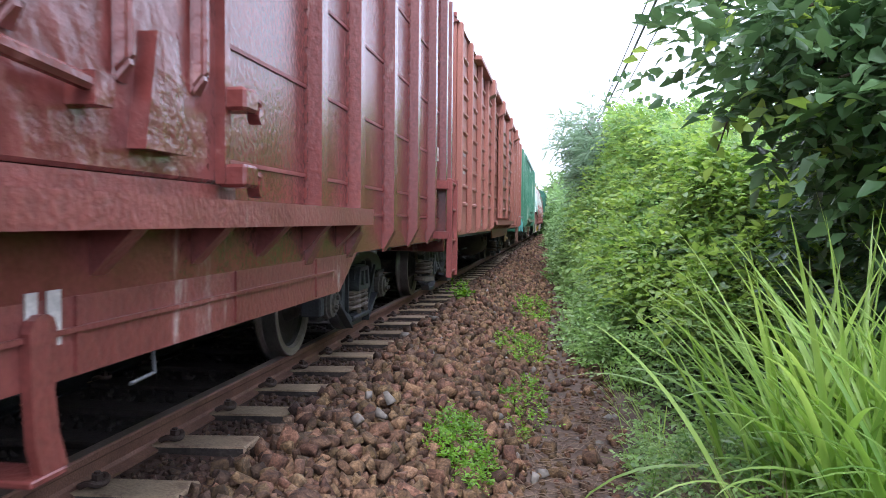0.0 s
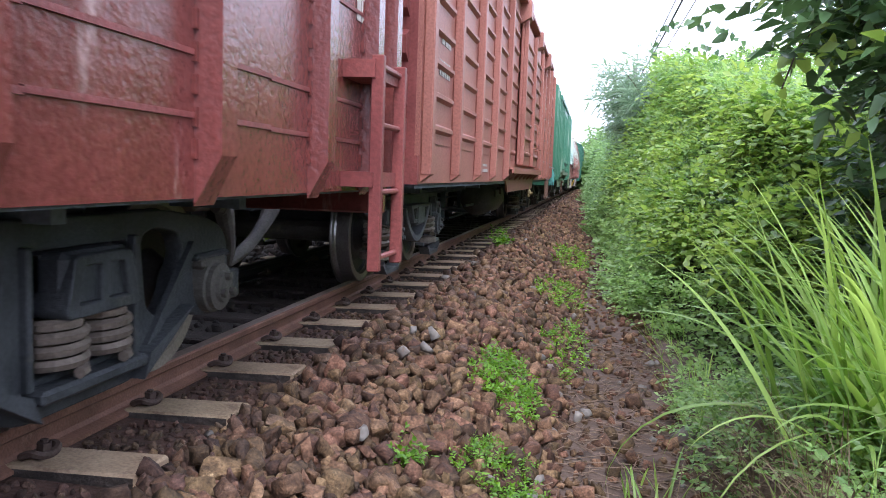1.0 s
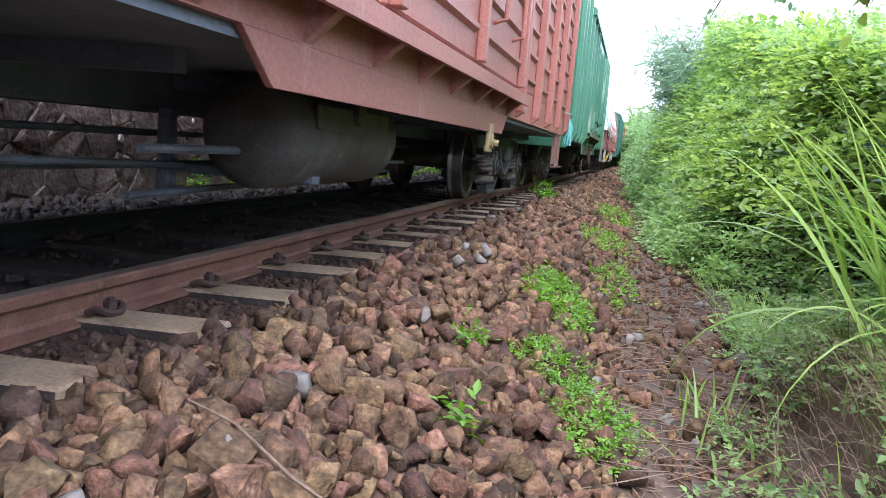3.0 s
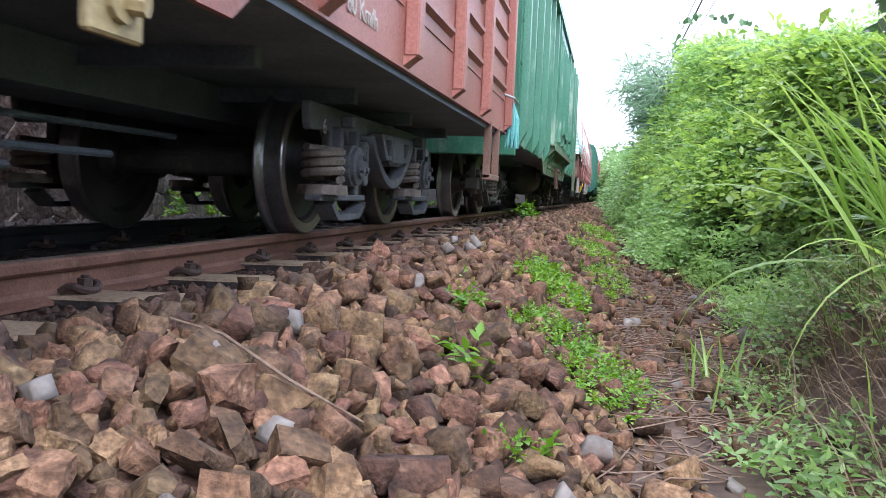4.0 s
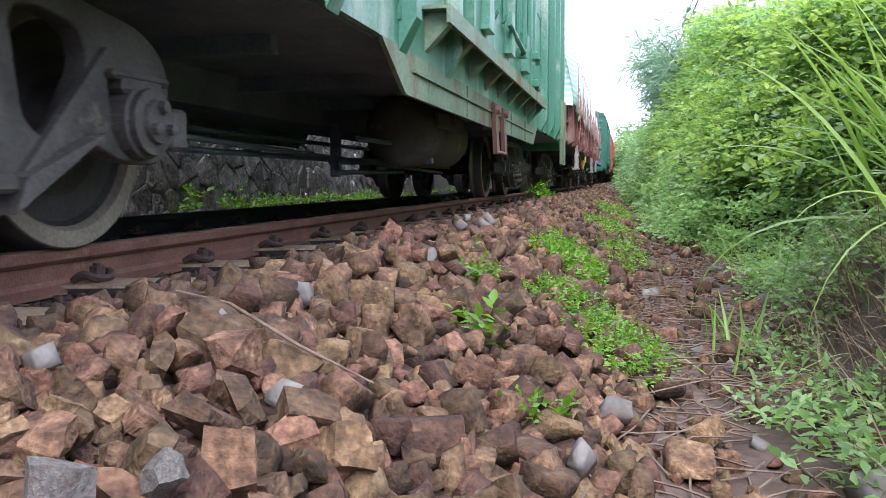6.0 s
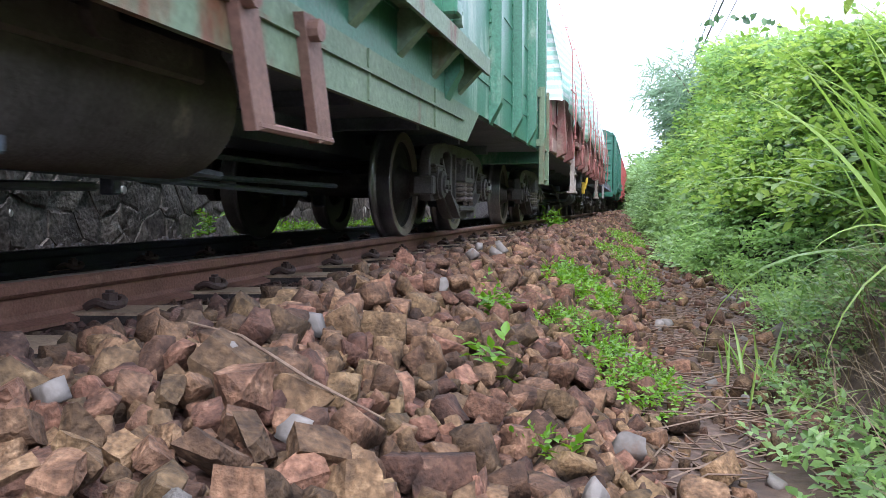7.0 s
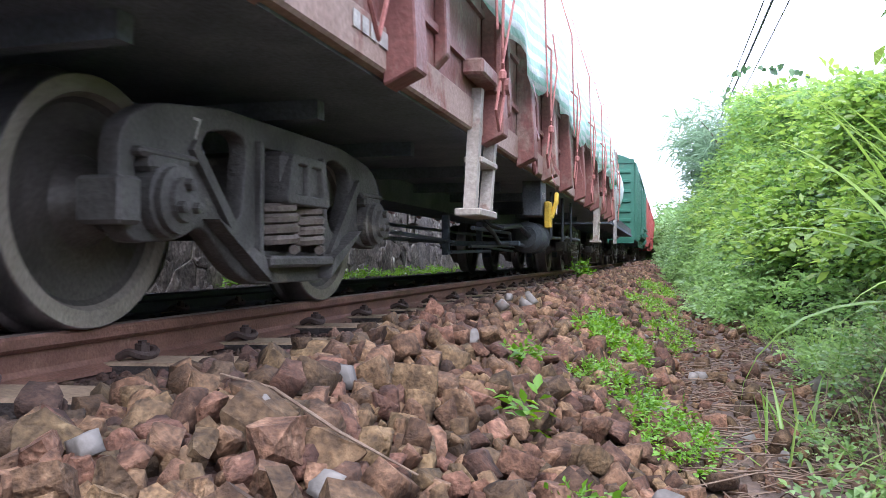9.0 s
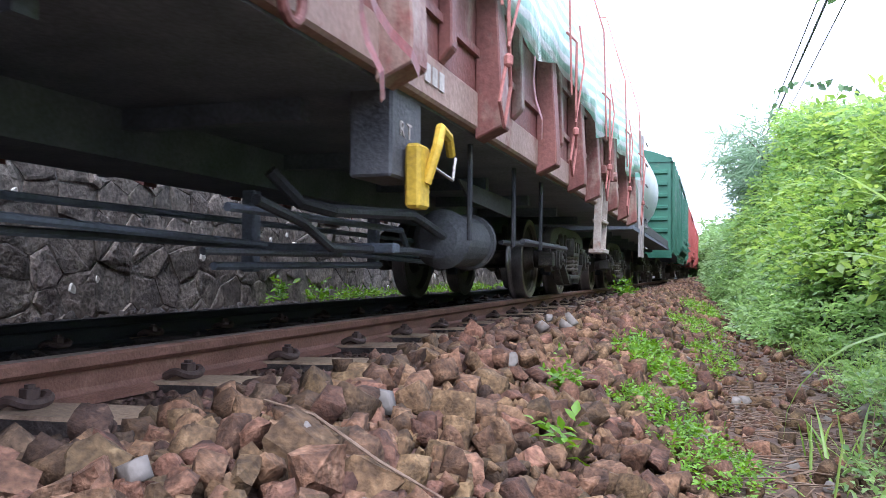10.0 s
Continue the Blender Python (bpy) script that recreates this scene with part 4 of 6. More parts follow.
        for z in (0.99, 1.22):
            bm = bmesh.new()
            box(bm, min(xf, xf + s * 0.09), max(xf, xf + s * 0.09), door[1] - 0.05, door[1] + 0.06, z, z + 0.07, 0.01)
            tube(bm, [(xf + s * 0.06, door[1] + 0.05, z + 0.05), (xf + s * 0.07, door[1] + 0.1, z + 0.04), (xf + s * 0.07, door[1] + 0.12, z - 0.02)], 0.016, 8)
            lathe(bm, [(xf + s * 0.045, 0.028), (xf + s * 0.085, 0.028)], (0, door[1] + 0.1, z), seg=12)
            part("latch", bm, door_paint, dr, "rusty door latch")
        bm = bmesh.new()
        box(bm, min(x, x + s * 0.09), max(x, x + s * 0.09), door[0] - 2.0, door[1] + 1.0, top - 0.13, top - 0.03)
        part("door_rail", bm, paint, w)
        for q in ribs:     # small lugs on some ribs
            if abs(q - ribs[len(ribs) // 2]) < 4 and int(q * 7) % 3 == 0:
                for z in (1.08, 1.27):
                    bm = bmesh.new()
                    box(bm, min(x, x + s * 0.12), max(x, x + s * 0.12), q - 0.08, q + 0.08, z, z + 0.045, 0.006)
                    tube(bm, [(x + s * 0.09, q + 0.02, z + 0.03), (x + s * 0.15, q + 0.06, z + 0.03)], 0.016, 8)
                    part("lug", bm, paint, w)
    for s in (1, -1):      # ends with horizontal presses
        bm = bmesh.new()
        y = s * h
        box(bm, -HW, HW, min(y, y - s * 0.03), max(y, y - s * 0.03), z0, top + 0.1)
        end = part("end_wall", bm, paint, w)
        for k in range(7):
            z = 0.98 + k * 0.28
            bm = bmesh.new()
            prism(bm, [(y, z - 0.06), (y + s * 0.05, z - 0.03), (y + s * 0.05, z + 0.03), (y, z + 0.06)], "x", -HW + 0.1, HW - 0.1)
            part("corrugation", bm, paint, end)
        bm = bmesh.new()
        box(bm, -HW, HW, min(y, y + s * 0.06), max(y, y + s * 0.06), 0.6, 0.82, 0.01)
        part("headstock", bm, paint, w)
    roof(w, length, top, 0.36, roof_mat or M["roof_grey"])
    underframe(w, length)
    # ladder at the rear corner
    if ladder:
        for s in (1,):
            lad = new("ladder")
            lad.parent = w
            tagged(lad, "steel corner ladder with round rungs")
            xl = HW + ladder_at[2]
            la, lb = h + ladder_at[0], h + ladder_at[1]
            bm = bmesh.new()
            for q in (la, lb):
                box(bm, xl, xl + 0.05, q - 0.02, q + 0.02, 0.4, 1.26, 0.004)
            box(bm, HW - 0.01, xl + 0.02, la - 0.04, min(lb, h) - 0.02, 1.17, 1.24)
            box(bm, HW - 0.01, xl + 0.02, la - 0.04, min(lb, h) - 0.02, 0.74, 0.8)
            part("rail", bm, M[ladder], lad)
            for z in (0.45, 0.72, 0.99, 1.22):
                bm = bmesh.new()
                tube(bm, [(xl + 0.025, la, z), (xl + 0.025, lb, z)], 0.012, 8)
                part("rung", bm, M[ladder], lad)
    WAGONS.append((w, y0))
    return w


def panel_boxcar(y0, length, label, paint, posts, door, drop, top=2.95):
    """A boxcar with horizontal presses in the panels between upright posts."""
    w = empty("boxcar", pose(-RAIL_GAP / 2, y0, 0), label, "boxcar", "wagons of the freight train")
    h = length / 2
    z0 = 0.74
    for s in (1, -1):
        x = s * HW
        bm = bmesh.new()
        box(bm, min(x, x - s * 0.03), max(x, x - s * 0.03), -h, h, z0, top)
        presses, seams = [], []
        ed = sorted([p for p in posts] + [door[0], door[1]])
        for a, b in zip(ed, ed[1:]):
            if a >= door[0] - 0.01 and b <= door[1] + 0.01:
                continue
            z = 1.08
            seams.append((a + 0.07, b - 0.07))
            while z < top - 0.15:
                presses.append((a + 0.12, b - 0.12, z))
                z += 0.2
        wall = part("side_wall", bm, paint, w)
        for y1, y2 in seams:
            bm = bmesh.new()
            box(bm, min(x, x + s * 0.006), max(x, x + s * 0.006), y1, y2, 0.985, 0.995)
            part("weld_seam", bm, paint, wall)
        for y1, y2, z in presses:
            bm = bmesh.new()
            prism(bm, [(x, z - 0.03), (x + s * 0.03, z - 0.012), (x + s * 0.03, z + 0.012), (x, z + 0.03)], "y", y1, y2)
            for v in bm.verts:
                if abs(v.co.x - x) > 0.02:
                    v.co.y += 0.03 if v.co.y < (y1 + y2) / 2 else -0.03
            part("press", bm, paint, wall)
        for p in posts:
            bm = bmesh.new()
            box(bm, min(x, x + s * 0.065), max(x, x + s * 0.065), p - 0.05, p + 0.05, 0.79, top, 0.008)
            prism(bm, [(x, 0.8), (x + s * 0.065, 0.8), (x, 0.75)], "y", p - 0.045, p + 0.045)
            part("post", bm, paint, wall)
        bm = bmesh.new()
        prism(bm, [(drop[0] - 0.18, z0 - 0.001), (drop[0], 0.61), (drop[1], 0.61), (drop[1] + 0.18, z0 - 0.001)], "x", min(x - s * 0.02, x), max(x - s * 0.02, x))
        part("deep_sill", bm, paint, w)
        bm = bmesh.new()
        box(bm, min(x, x + s * 0.1), max(x, x + s * 0.1), drop[0] - 0.55, drop[1] + 0.4, 0.872, 0.897)
        box(bm, min(x + s * 0.1, x + s * 0.12), max(x + s * 0.1, x + s * 0.12), drop[0] - 0.55, drop[1] + 0.4, 0.83, 0.9)
        board = part("step_board", bm, paint, w)
        for q in np.arange(drop[0] - 0.4, drop[1] + 0.4, 0.6):
            bm = bmesh.new()
            prism(bm, [(x, 0.871), (x + s * 0.098, 0.871), (x + s * 0.098, 0.835), (x, 0.745)], "y", q - 0.03, q + 0.03)
            part("bracket", bm, paint, board)
        bm = bmesh.new()
        xa, xb = x + s * 0.02, x + s * 0.06
        box(bm, min(xa, xb), max(xa, xb), door[0], door[1], 0.94, top - 0.2, 0.01)
        dr = part("sliding_door", bm, paint, w, "faded red sliding door with horizontal presses")
        z = 1.1
        while z < top - 0.3:
            for y1, y2 in ((door[0] + 0.1, (door[0] + door[1]) / 2 - 0.1), ((door[0] + door[1]) / 2 + 0.1, door[1] - 0.1)):
                bm = bmesh.new()
                prism(bm, [(xb, z - 0.03), (xb + s * 0.025, z - 0.012), (xb + s * 0.025, z + 0.012), (xb, z + 0.03)], "y", y1, y2)
                part("press", bm, paint, dr)
            z += 0.2
        for q in (door[0], (door[0] + door[1]) / 2 - 0.04, door[1] - 0.08):
            bm = bmesh.new()
            box(bm, min(xb, xb + s * 0.05), max(xb, xb + s * 0.05), q, q + 0.08, 0.94, top - 0.2, 0.006)
            part("post", bm, paint, dr)
        for q in (0.4, 1.1):
            bm = bmesh.new()
            yy = (door[0] + door[1]) / 2 + q
            tube(bm, [(xb, yy, 1.2), (xb + s * 0.07, yy, 1.22), (xb + s * 0.07, yy, 1.55), (xb, yy, 1.57)], 0.014, 8)
            part("grab_handle", bm, paint, dr)
        for q in (-3.2, -1.1, 1.1, 3.2):   # hoods on the door track
            bm = bmesh.new()
            prism(bm, [(x, top), (x + s * 0.14, top - 0.02), (x + s * 0.14, top - 0.22), (x, top - 0.3)], "y", q - 0.14, q + 0.14)
            part("roller_hood", bm, paint, w)
        bm = bmesh.new()
        box(bm, min(x, x + s * 0.1), max(x, x + s * 0.1), -h * 0.75, h * 0.75, top - 0.06, top - 0.01)
        part("door_rail", bm, paint, w)
        # stirrup steps at the corners
        for e in (1,):
            bm = bmesh.new()
            y1, y2 = e * (h - 0.84), e * (h - 0.4)
            xs = x - s * 0.02
            box(bm, xs - 0.025, xs + 0.025, min(y1, y1 + 0.05), max(y1, y1 + 0.05), 0.36, 0.76)
            box(bm, xs - 0.025, xs + 0.025, min(y2, y2 + 0.05), max(y2, y2 + 0.05), 0.36, 0.76)
            box(bm, xs - 0.03, xs + 0.03, min(y1, y2), max(y1, y2) + 0.05, 0.34, 0.385, 0.006)
            part("stirrup_step", bm, M["step_brown"] if e > 0 else paint, w, "bent steel stirrup step")
    for s in (1, -1):
        bm = bmesh.new()
        y = s * h
        box(bm, -HW, HW, min(y, y - s * 0.03), max(y, y - s * 0.03), z0, top + 0.1)
        end = part("end_wall", bm, M["dark_red"], w, "dark red ribbed end wall")
        for k in range(8):
            z = 1.02 + k * 0.25
            bm = bmesh.new()
            prism(bm, [(y, z - 0.09), (y + s * 0.07, z - 0.05), (y + s * 0.07, z + 0.05), (y, z + 0.09)], "x", -HW + 0.1, HW - 0.08)
            part("corrugation", bm, M["dark_red"], end)
        bm = bmesh.new()
        box(bm, -HW, HW, min(y, y + s * 0.05), max(y, y + s * 0.05), 0.735, 0.9)
        part("headstock", bm, M["dark_red"], w)
    roof(w, length, top, 0.36, M["roof_grey"])
    underframe(w, length)
    WAGONS.append((w, y0))
    return w


# wagon one: oxblood boxcar; its middle stands at 1.0 when the film starts
W1 = 1.0
w1 = sheet_boxcar(W1, 13.5, "glossy oxblood-red steel boxcar with welded ribs and a flaking sliding door", M["oxblood"], M["oxblood_door"], M["oxblood_sill"],
                  [3.6 - W1 + 0.0, 4.28 - W1, 5.12 - W1, 5.95 - W1, 6.77 - W1, 7.4 - W1, 7.72 - W1, -3.4, -4.2, -5.0, -5.8, -6.7], (-1.58, 1.58), (-3.1, 3.1), (-3.27, 3.27), ladder_at=(-0.62, -0.26, 0.11))
cast_bogie(w1, 5.3 + 0.76 - W1, M["bogie_dark"])
cast_bogie(w1, -(5.3 + 0.76 - W1), M["bogie_dark"])
brake_gear(w1, 0.0)
bm = bmesh.new()       # hanging step under the door
prism(bm, [(0.705, 0.66), (0.72, 0.685), (0.74, 0.695), (0.765, 0.695), (0.785, 0.685), (0.795, 0.66), (0.785, 0.53), (0.8, 0.44), (0.83, 0.362), (0.74, 0.362), (0.72, 0.42), (0.71, 0.52)], "x", HW + 0.002, HW + 0.026)
box(bm, HW - 0.14, HW + 0.03, 0.7, 0.82, 0.345, 0.362, 0.004)
part("hanging_step", bm, M["oxblood_sill"], w1, "scuffed steel hanging step with a bare foot plate")
bm = bmesh.new()
tube(bm, [(HW - 0.03, 1.3, 0.56), (HW - 0.03, 1.31, 0.47), (HW - 0.04, 1.2, 0.46)], 0.006, 6)
part("hook", bm, M["bogie_grey"], w1)
bars(w1, HW + 0.002, 0.72, 0.62, [0.04, 0.05], 0.12, M["white_paint"])
bars(w1, HW + 0.002, 6.25, 1.42, [0.05, 0.05, 0.05, 0.05, 0.05], 0.12, M["white_paint"], 0.012)

# wagon two: faded red boxcar with pressed panels
W2 = 15.24
w2 = panel_boxcar(W2, 13.4, "faded pinkish-red steel boxcar with pressed panels between posts", M["faded_red"],
                  [-6.62, -5.64, -4.55, -3.52, -2.38, 2.38, 3.38, 4.43, 5.41, 6.62], (-1.15, 1.95), (-1.85, 1.8))
plate_bogie(w2, 10.4 - W2, "2")
plate_bogie(w2, 19.96 - W2, "6")
brake_gear(w2, -0.4)
bars(w2, HW + 0.002, -6.2, 1.42, [0.05, 0.03, 0.05, 0.05, 0.05, 0.05], 0.1, M["white_paint"], 0.015)
bars(w2, HW + 0.002, -6.15, 1.62, [0.1, 0.1, 0.08], 0.07, M["white_paint"], 0.02)
bars(w2, HW + 0.002, -4.3, 0.83, [0.3, 0.25], 0.025, M["white_paint"], 0.03)
bars(w2, HW + 0.002, -4.3, 0.88, [0.2, 0.3], 0.02, M["white_paint"], 0.03)
lettering("60 Km/h", 0.1, Matrix.Translation((HW + 0.003, 17.83 - W2, 0.81)) @ SIDE, w2, M["white_paint"])
bm = bmesh.new()
box(bm, HW - 0.02, HW + 0.005, 1.28, 1.44, 0.48, 0.66, 0.006)
tube(bm, [(HW - 0.03, 1.36, 0.55), (HW + 0.05, 1.38, 0.54)], 0.022, 8)
lathe(bm, [(HW + 0.005, 0.045), (HW + 0.02, 0.045)], (0, 1.36, 0.55), seg=12)
part("brake_handle", bm, M["dirty_yellow"], w2, "dirty yellow changeover plate")
bm = bmesh.new()
for k in range(9):
    a = 2 * math.pi * k / 9
    tube(bm, [(HW + 0.06, 6.62, 0.98), (HW + 0.07 + 0.03 * math.cos(a), 6.64 + 0.03 * math.sin(a), 0.85), (HW + 0.06 + 0.05 * math.cos(a), 6.66 + 0.06 * math.sin(a), 0.62)], [0.012, 0.02, 0.008], 5)
part("plastic_bag", bm, M["plastic_bag"], w2, "torn teal plastic bag tied to a handle")
bm = bmesh.new()
tube(bm, [(HW + 0.02, 6.4, 1.02), (HW + 0.09, 6.45, 1.0), (HW + 0.09, 6.7, 0.99), (HW + 0.02, 6.72, 0.98)], 0.011, 8)
part("grab_handle", bm, M["steel"], w2)

# wagon three: green boxcar
W3 = 28.4
w3 = sheet_boxcar(W3, 11.3, "sea-green steel boxcar with faded pale patches and rusty sills", M["green"], M["green"], M["green_rust"],
                  [22.95 - W3, 23.5 - W3, 24.32 - W3, 25.2 - W3, 26.0 - W3, 26.85 - W3, 30.3 - W3, 31.46 - W3, 32.35 - W3, 33.17 - W3, 33.85 - W3], (-1.3, 1.5), (-2.35, 2.35), (-2.1, 2.3), ladder="green_rust", roof_mat=M["green_dark"])
cast_bogie(w3, 23.3 + 0.76 - W3, M["bogie_brown"])
cast_bogie(w3, 31.8 + 0.76 - W3, M["bogie_brown"])
brake_gear(w3, -0.2)
bm = bmesh.new()
for q in (-0.17, 0.2):
    prism(bm, [(q - 0.05, 0.7), (q + 0.05, 0.7), (q + 0.15, 0.39), (q + 0.05, 0.37)], "x", HW + 0.001, HW + 0.03)
    lathe(bm, [(HW + 0.03, 0.03), (HW + 0.06, 0.03), (HW + 0.062, 0.012)], (0, q, 0.66), seg=10)
tube(bm, [(HW + 0.02, -0.1, 0.385), (HW + 0.02, 0.36, 0.385)], 0.012, 8)
part("hanging_step", bm, M["step_brown"], w3, "rusty steel hanging step")
bars(w3, HW + 0.002, -5.1, 1.25, [0.05, 0.05, 0.05, 0.05, 0.05, 0.05], 0.12, M["white_paint"], 0.015)
bars(w3, HW + 0.002, 5.15, 1.05, [0.05, 0.05, 0.05, 0.05], 0.12, M["white_paint"], 0.015)


def gondola(y0, length):
    """An open high-sided wagon, loaded and covered by a tarpaulin."""
    w = empty("gondola_wagon", pose(-RAIL_GAP / 2, y0, 0), "worn red open wagon with heavy posts, strapped under a tarpaulin", "open wagon", "wagons of the freight train")
    h = length / 2
    z0, top = 0.78, 1.62
    for s in (1, -1):
        x = s * HW
        bm = bmesh.new()
        box(bm, min(x, x - s * 0.03), max(x, x - s * 0.03), -h, h, z0 + 0.14, top)
        for z in (1.06, 1.35):
            box(bm, min(x, x + s * 0.02), max(x, x + s * 0.02), -h, h, z, z + 0.03)
        wall = part("side_wall", bm, M["gondola_red"], w)
        bm = bmesh.new()
        box(bm, min(x - s * 0.08, x + s * 0.012), max(x - s * 0.08, x + s * 0.012), -h, h, z0, z0 + 0.15, 0.01)
        part("sill", bm, M["gondola_sill"], w, "dusty scraped side sill")
        major = [-5.55, -4.6, -3.2, -2.25, -1.25, -0.27, 0.88, 1.85, 2.6, 3.75, 4.75, 5.65]
        minor = [-5.05, -4.05, -2.75, -1.75, -0.75, 0.3, 1.35, 2.2, 3.2, 4.25, 5.2]
        for y, big in [(q, True) for q in major] + [(q, False) for q in minor]:
            bm = bmesh.new()
            d, wd = (0.11, 0.125) if big else (0.05, 0.065)
            foot = z0 - 0.02 if big else z0 + 0.17
            prism(bm, [(x, top), (x + s * d * 0.6, top), (x + s * d, foot + 0.12), (x + s * d, foot + 0.03), (x, foot - 0.02)], "y", y - wd / 2, y + wd / 2)
            bmesh.ops.bevel(bm, geom=list(bm.edges), offset=0.006, segments=1, affect="EDGES")
            part("post", bm, M["gondola_red"], wall, "tapered pressed post")
        for q in (-h + 2.7, h - 2.75):    # short side ladders
            bm = bmesh.new()
            for a, b in ((-0.2, -0.07), (0.11, 0.3)):
                prism(bm, [(q + a - 0.03, 0.4), (q + a + 0.03, 0.4), (q + b + 0.03, 0.98), (q + b - 0.03, 0.98)], "x", min(x - s * 0.01, x + s * 0.045), max(x - s * 0.01, x + s * 0.045))
            box(bm, x - 0.05, x + 0.07, q - 0.23, q + 0.14, 0.385, 0.42, 0.006)
            box(bm, x - 0.03, x + 0.06, q - 0.14, q + 0.2, 0.63, 0.66, 0.006)
            part("step_ladder", bm, M["pale_ladder"], w, "dusty pale short step ladder")
            bm = bmesh.new()
            box(bm, min(x, x + s * 0.1), max(x, x + s * 0.1), q - 0.3, q + 0.25, 1.0, 1.07, 0.01)
            tube(bm, [(x + s * 0.1, q + 0.02, 0.98), (x + s * 0.1, q + 0.02, 1.3)], 0.022, 8)
            lathe(bm, [(x + s * 0.03, 0.04), (x + s * 0.14, 0.04)], (0, q + 0.1, 1.02), seg=10)
            part("door_hinge", bm, M["gondola_red"], w, "heavy side-door hinge")
        for q in np.arange(-h + 0.9, h, 1.55):    # lashing straps and their knots
            bm = bmesh.new()
            zt = 1.55
            pts = [(x + s * 0.12, q, zt), (x + s * 0.17, q + 0.04, 1.5), (x + s * 0.17, q + 0.02, 1.12), (x + s * 0.16, q + 0.1, 0.92), (x + s * 0.15, q + 0.04, 0.76), (x + s * 0.15, q - 0.03, 0.84), (x + s * 0.16, q + 0.02, 0.98)]
            tube(bm, pts, 0.007, 6)
            tube(bm, [(x + s * 0.17, q + 0.02, 1.05), (x + s * 0.17, q + 0.32, 1.45), (x + s * 0.13, q + 0.4, 1.7)], 0.006, 6)
            lathe(bm, [(-0.025, 0.008), (-0.015, 0.018), (0.015, 0.018), (0.025, 0.008)], (x + s * 0.17, q + 0.02, 1.0), "z", 8)
            part("lashing", bm, M["strap"], w, "red lashing strap with a knot")
    for s in (1, -1):
        bm = bmesh.new()
        y = s * h
        box(bm, -HW, HW, min(y, y - s * 0.04), max(y, y - s * 0.04), z0, top)
        box(bm, -HW, HW, min(y, y + s * 0.03), max(y, y + s * 0.03), z0, z0 + 0.24, 0.006)
        box(bm, -HW, HW, min(y, y + s * 0.02), max(y, y + s * 0.02), z0 + 0.26, z0 + 0.275)
        end = part("end_wall", bm, M["gondola_red"], w, "dark red end wall with a riveted headstock")
        for q in (-HW + 0.06, -0.5, 0.5, HW - 0.06):
            bm = bmesh.new()
            box(bm, q - 0.06, q + 0.06, min(y, y + s * 0.045), max(y, y + s * 0.045), z0, top, 0.006)
            part("post", bm, M["gondola_red"], end)
    underframe(w, length, 0.72)
    WAGONS.append((w, y0))
    # tarpaulin, lying on the load
    t = empty("tarpaulin", pose(-RAIL_GAP / 2, y0, 0), "pale aqua and white striped woven tarpaulin over the wagon's load", "tarpaulin")
    bm = bmesh.new()
    ny, nx = 96, 30
    grid = []
    for j in range(ny + 1):
        v = -1 + 2 * j / ny
        y = v * (h + 0.05)
        row = []
        for i in range(nx + 1):
            u = -1 + 2 * i / nx
            a = abs(u)
            hump = 2.78 + 0.1 * noise.noise((y * 0.5, 0, 3.1)) - 0.25 * smooth(0.86, 1.0, abs(v))
            if a < 0.5:
                xx = a / 0.5 * 0.95 * HW
                zz = hump - 0.2 * (a / 0.5) ** 3
            else:
                e = (a - 0.5) / 0.5
                xx = 0.95 * HW + (HW + 0.125 - 0.95 * HW) * min(1, e * 1.3) + 0.03 * noise.noise((y * 2.2, e * 3, 5))
                low = 1.16 + 0.16 * abs(math.sin(y * 1.37)) + 0.14 * noise.noise((y * 1.3, 0, 8))
                zz = hump - 0.2 - (hump - 0.2 - low) * e
                xx += 0.02 * math.sin(y * 9 + e * 2) * e
            zz += 0.025 * noise.noise((xx * 3 + 7 * (u > 0), y * 3, 2))
            row.append(bm.verts.new((math.copysign(xx, u), y, zz)))
        grid.append(row)
    for a, b in zip(grid, grid[1:]):
        for i in range(nx):
            f = bm.faces.new((a[i], a[i + 1], b[i + 1], b[i]))
            f.smooth = True
    for row, s in ((grid[0], -1), (grid[-1], 1)):     # ends hang down
        low = [bm.verts.new((v.co.x * 0.99, v.co.y + s * 0.04, 1.3 + 0.05 * noise.noise((v.co.x * 3, s, 0)))) for v in row]
        for i in range(nx):
            if max(row[i].co.z, row[i + 1].co.z) > 1.36:
                f = bm.faces.new((row[i], row[i + 1], low[i + 1], low[i]))
                f.smooth = True
    bmesh.ops.solidify(bm, geom=list(bm.faces), thickness=0.004)
    part("sheet", bm, M["tarp"], t)
    for q in np.arange(-h + 0.9, h, 1.55):
        bm = bmesh.new()
        tube(bm, [(-HW - 0.14, q, 1.6), (-0.95 * HW, q, 2.59), (0, q + 0.05, 2.79), (0.95 * HW + 0.02, q, 2.59), (HW + 0.13, q, 2.0), (HW + 0.15, q, 1.2)], 0.006, 6)
        part("cord", bm, M["strap"], t, "thin red cord over the tarpaulin")
    WAGONS.append((t, y0))
    return w


# wagon four: open wagon under a tarpaulin
W4 = 41.15
w4 = gondola(W4, 12.1)
cast_bogie(w4, 35.96 + 0.76 - W4, M["bogie_brown"], "7", M["wheel"])
cast_bogie(w4, -(35.96 + 0.76 - W4), M["bogie_brown"], "", M["wheel"])
brake_gear(w4, 0.0, 1)
bm = bmesh.new()
box(bm, HW - 0.17, HW - 0.03, 40.04 - W4, 40.3 - W4, 0.51, 0.8, 0.008)
valve = part("valve_box", bm, M["bogie_grey"], w4, "grey valve box with white lettering")
lettering("R T", 0.07, Matrix.Translation((HW - 0.028, 40.1 - W4, 0.64)) @ SIDE, valve, M["white_paint"])
bm = bmesh.new()
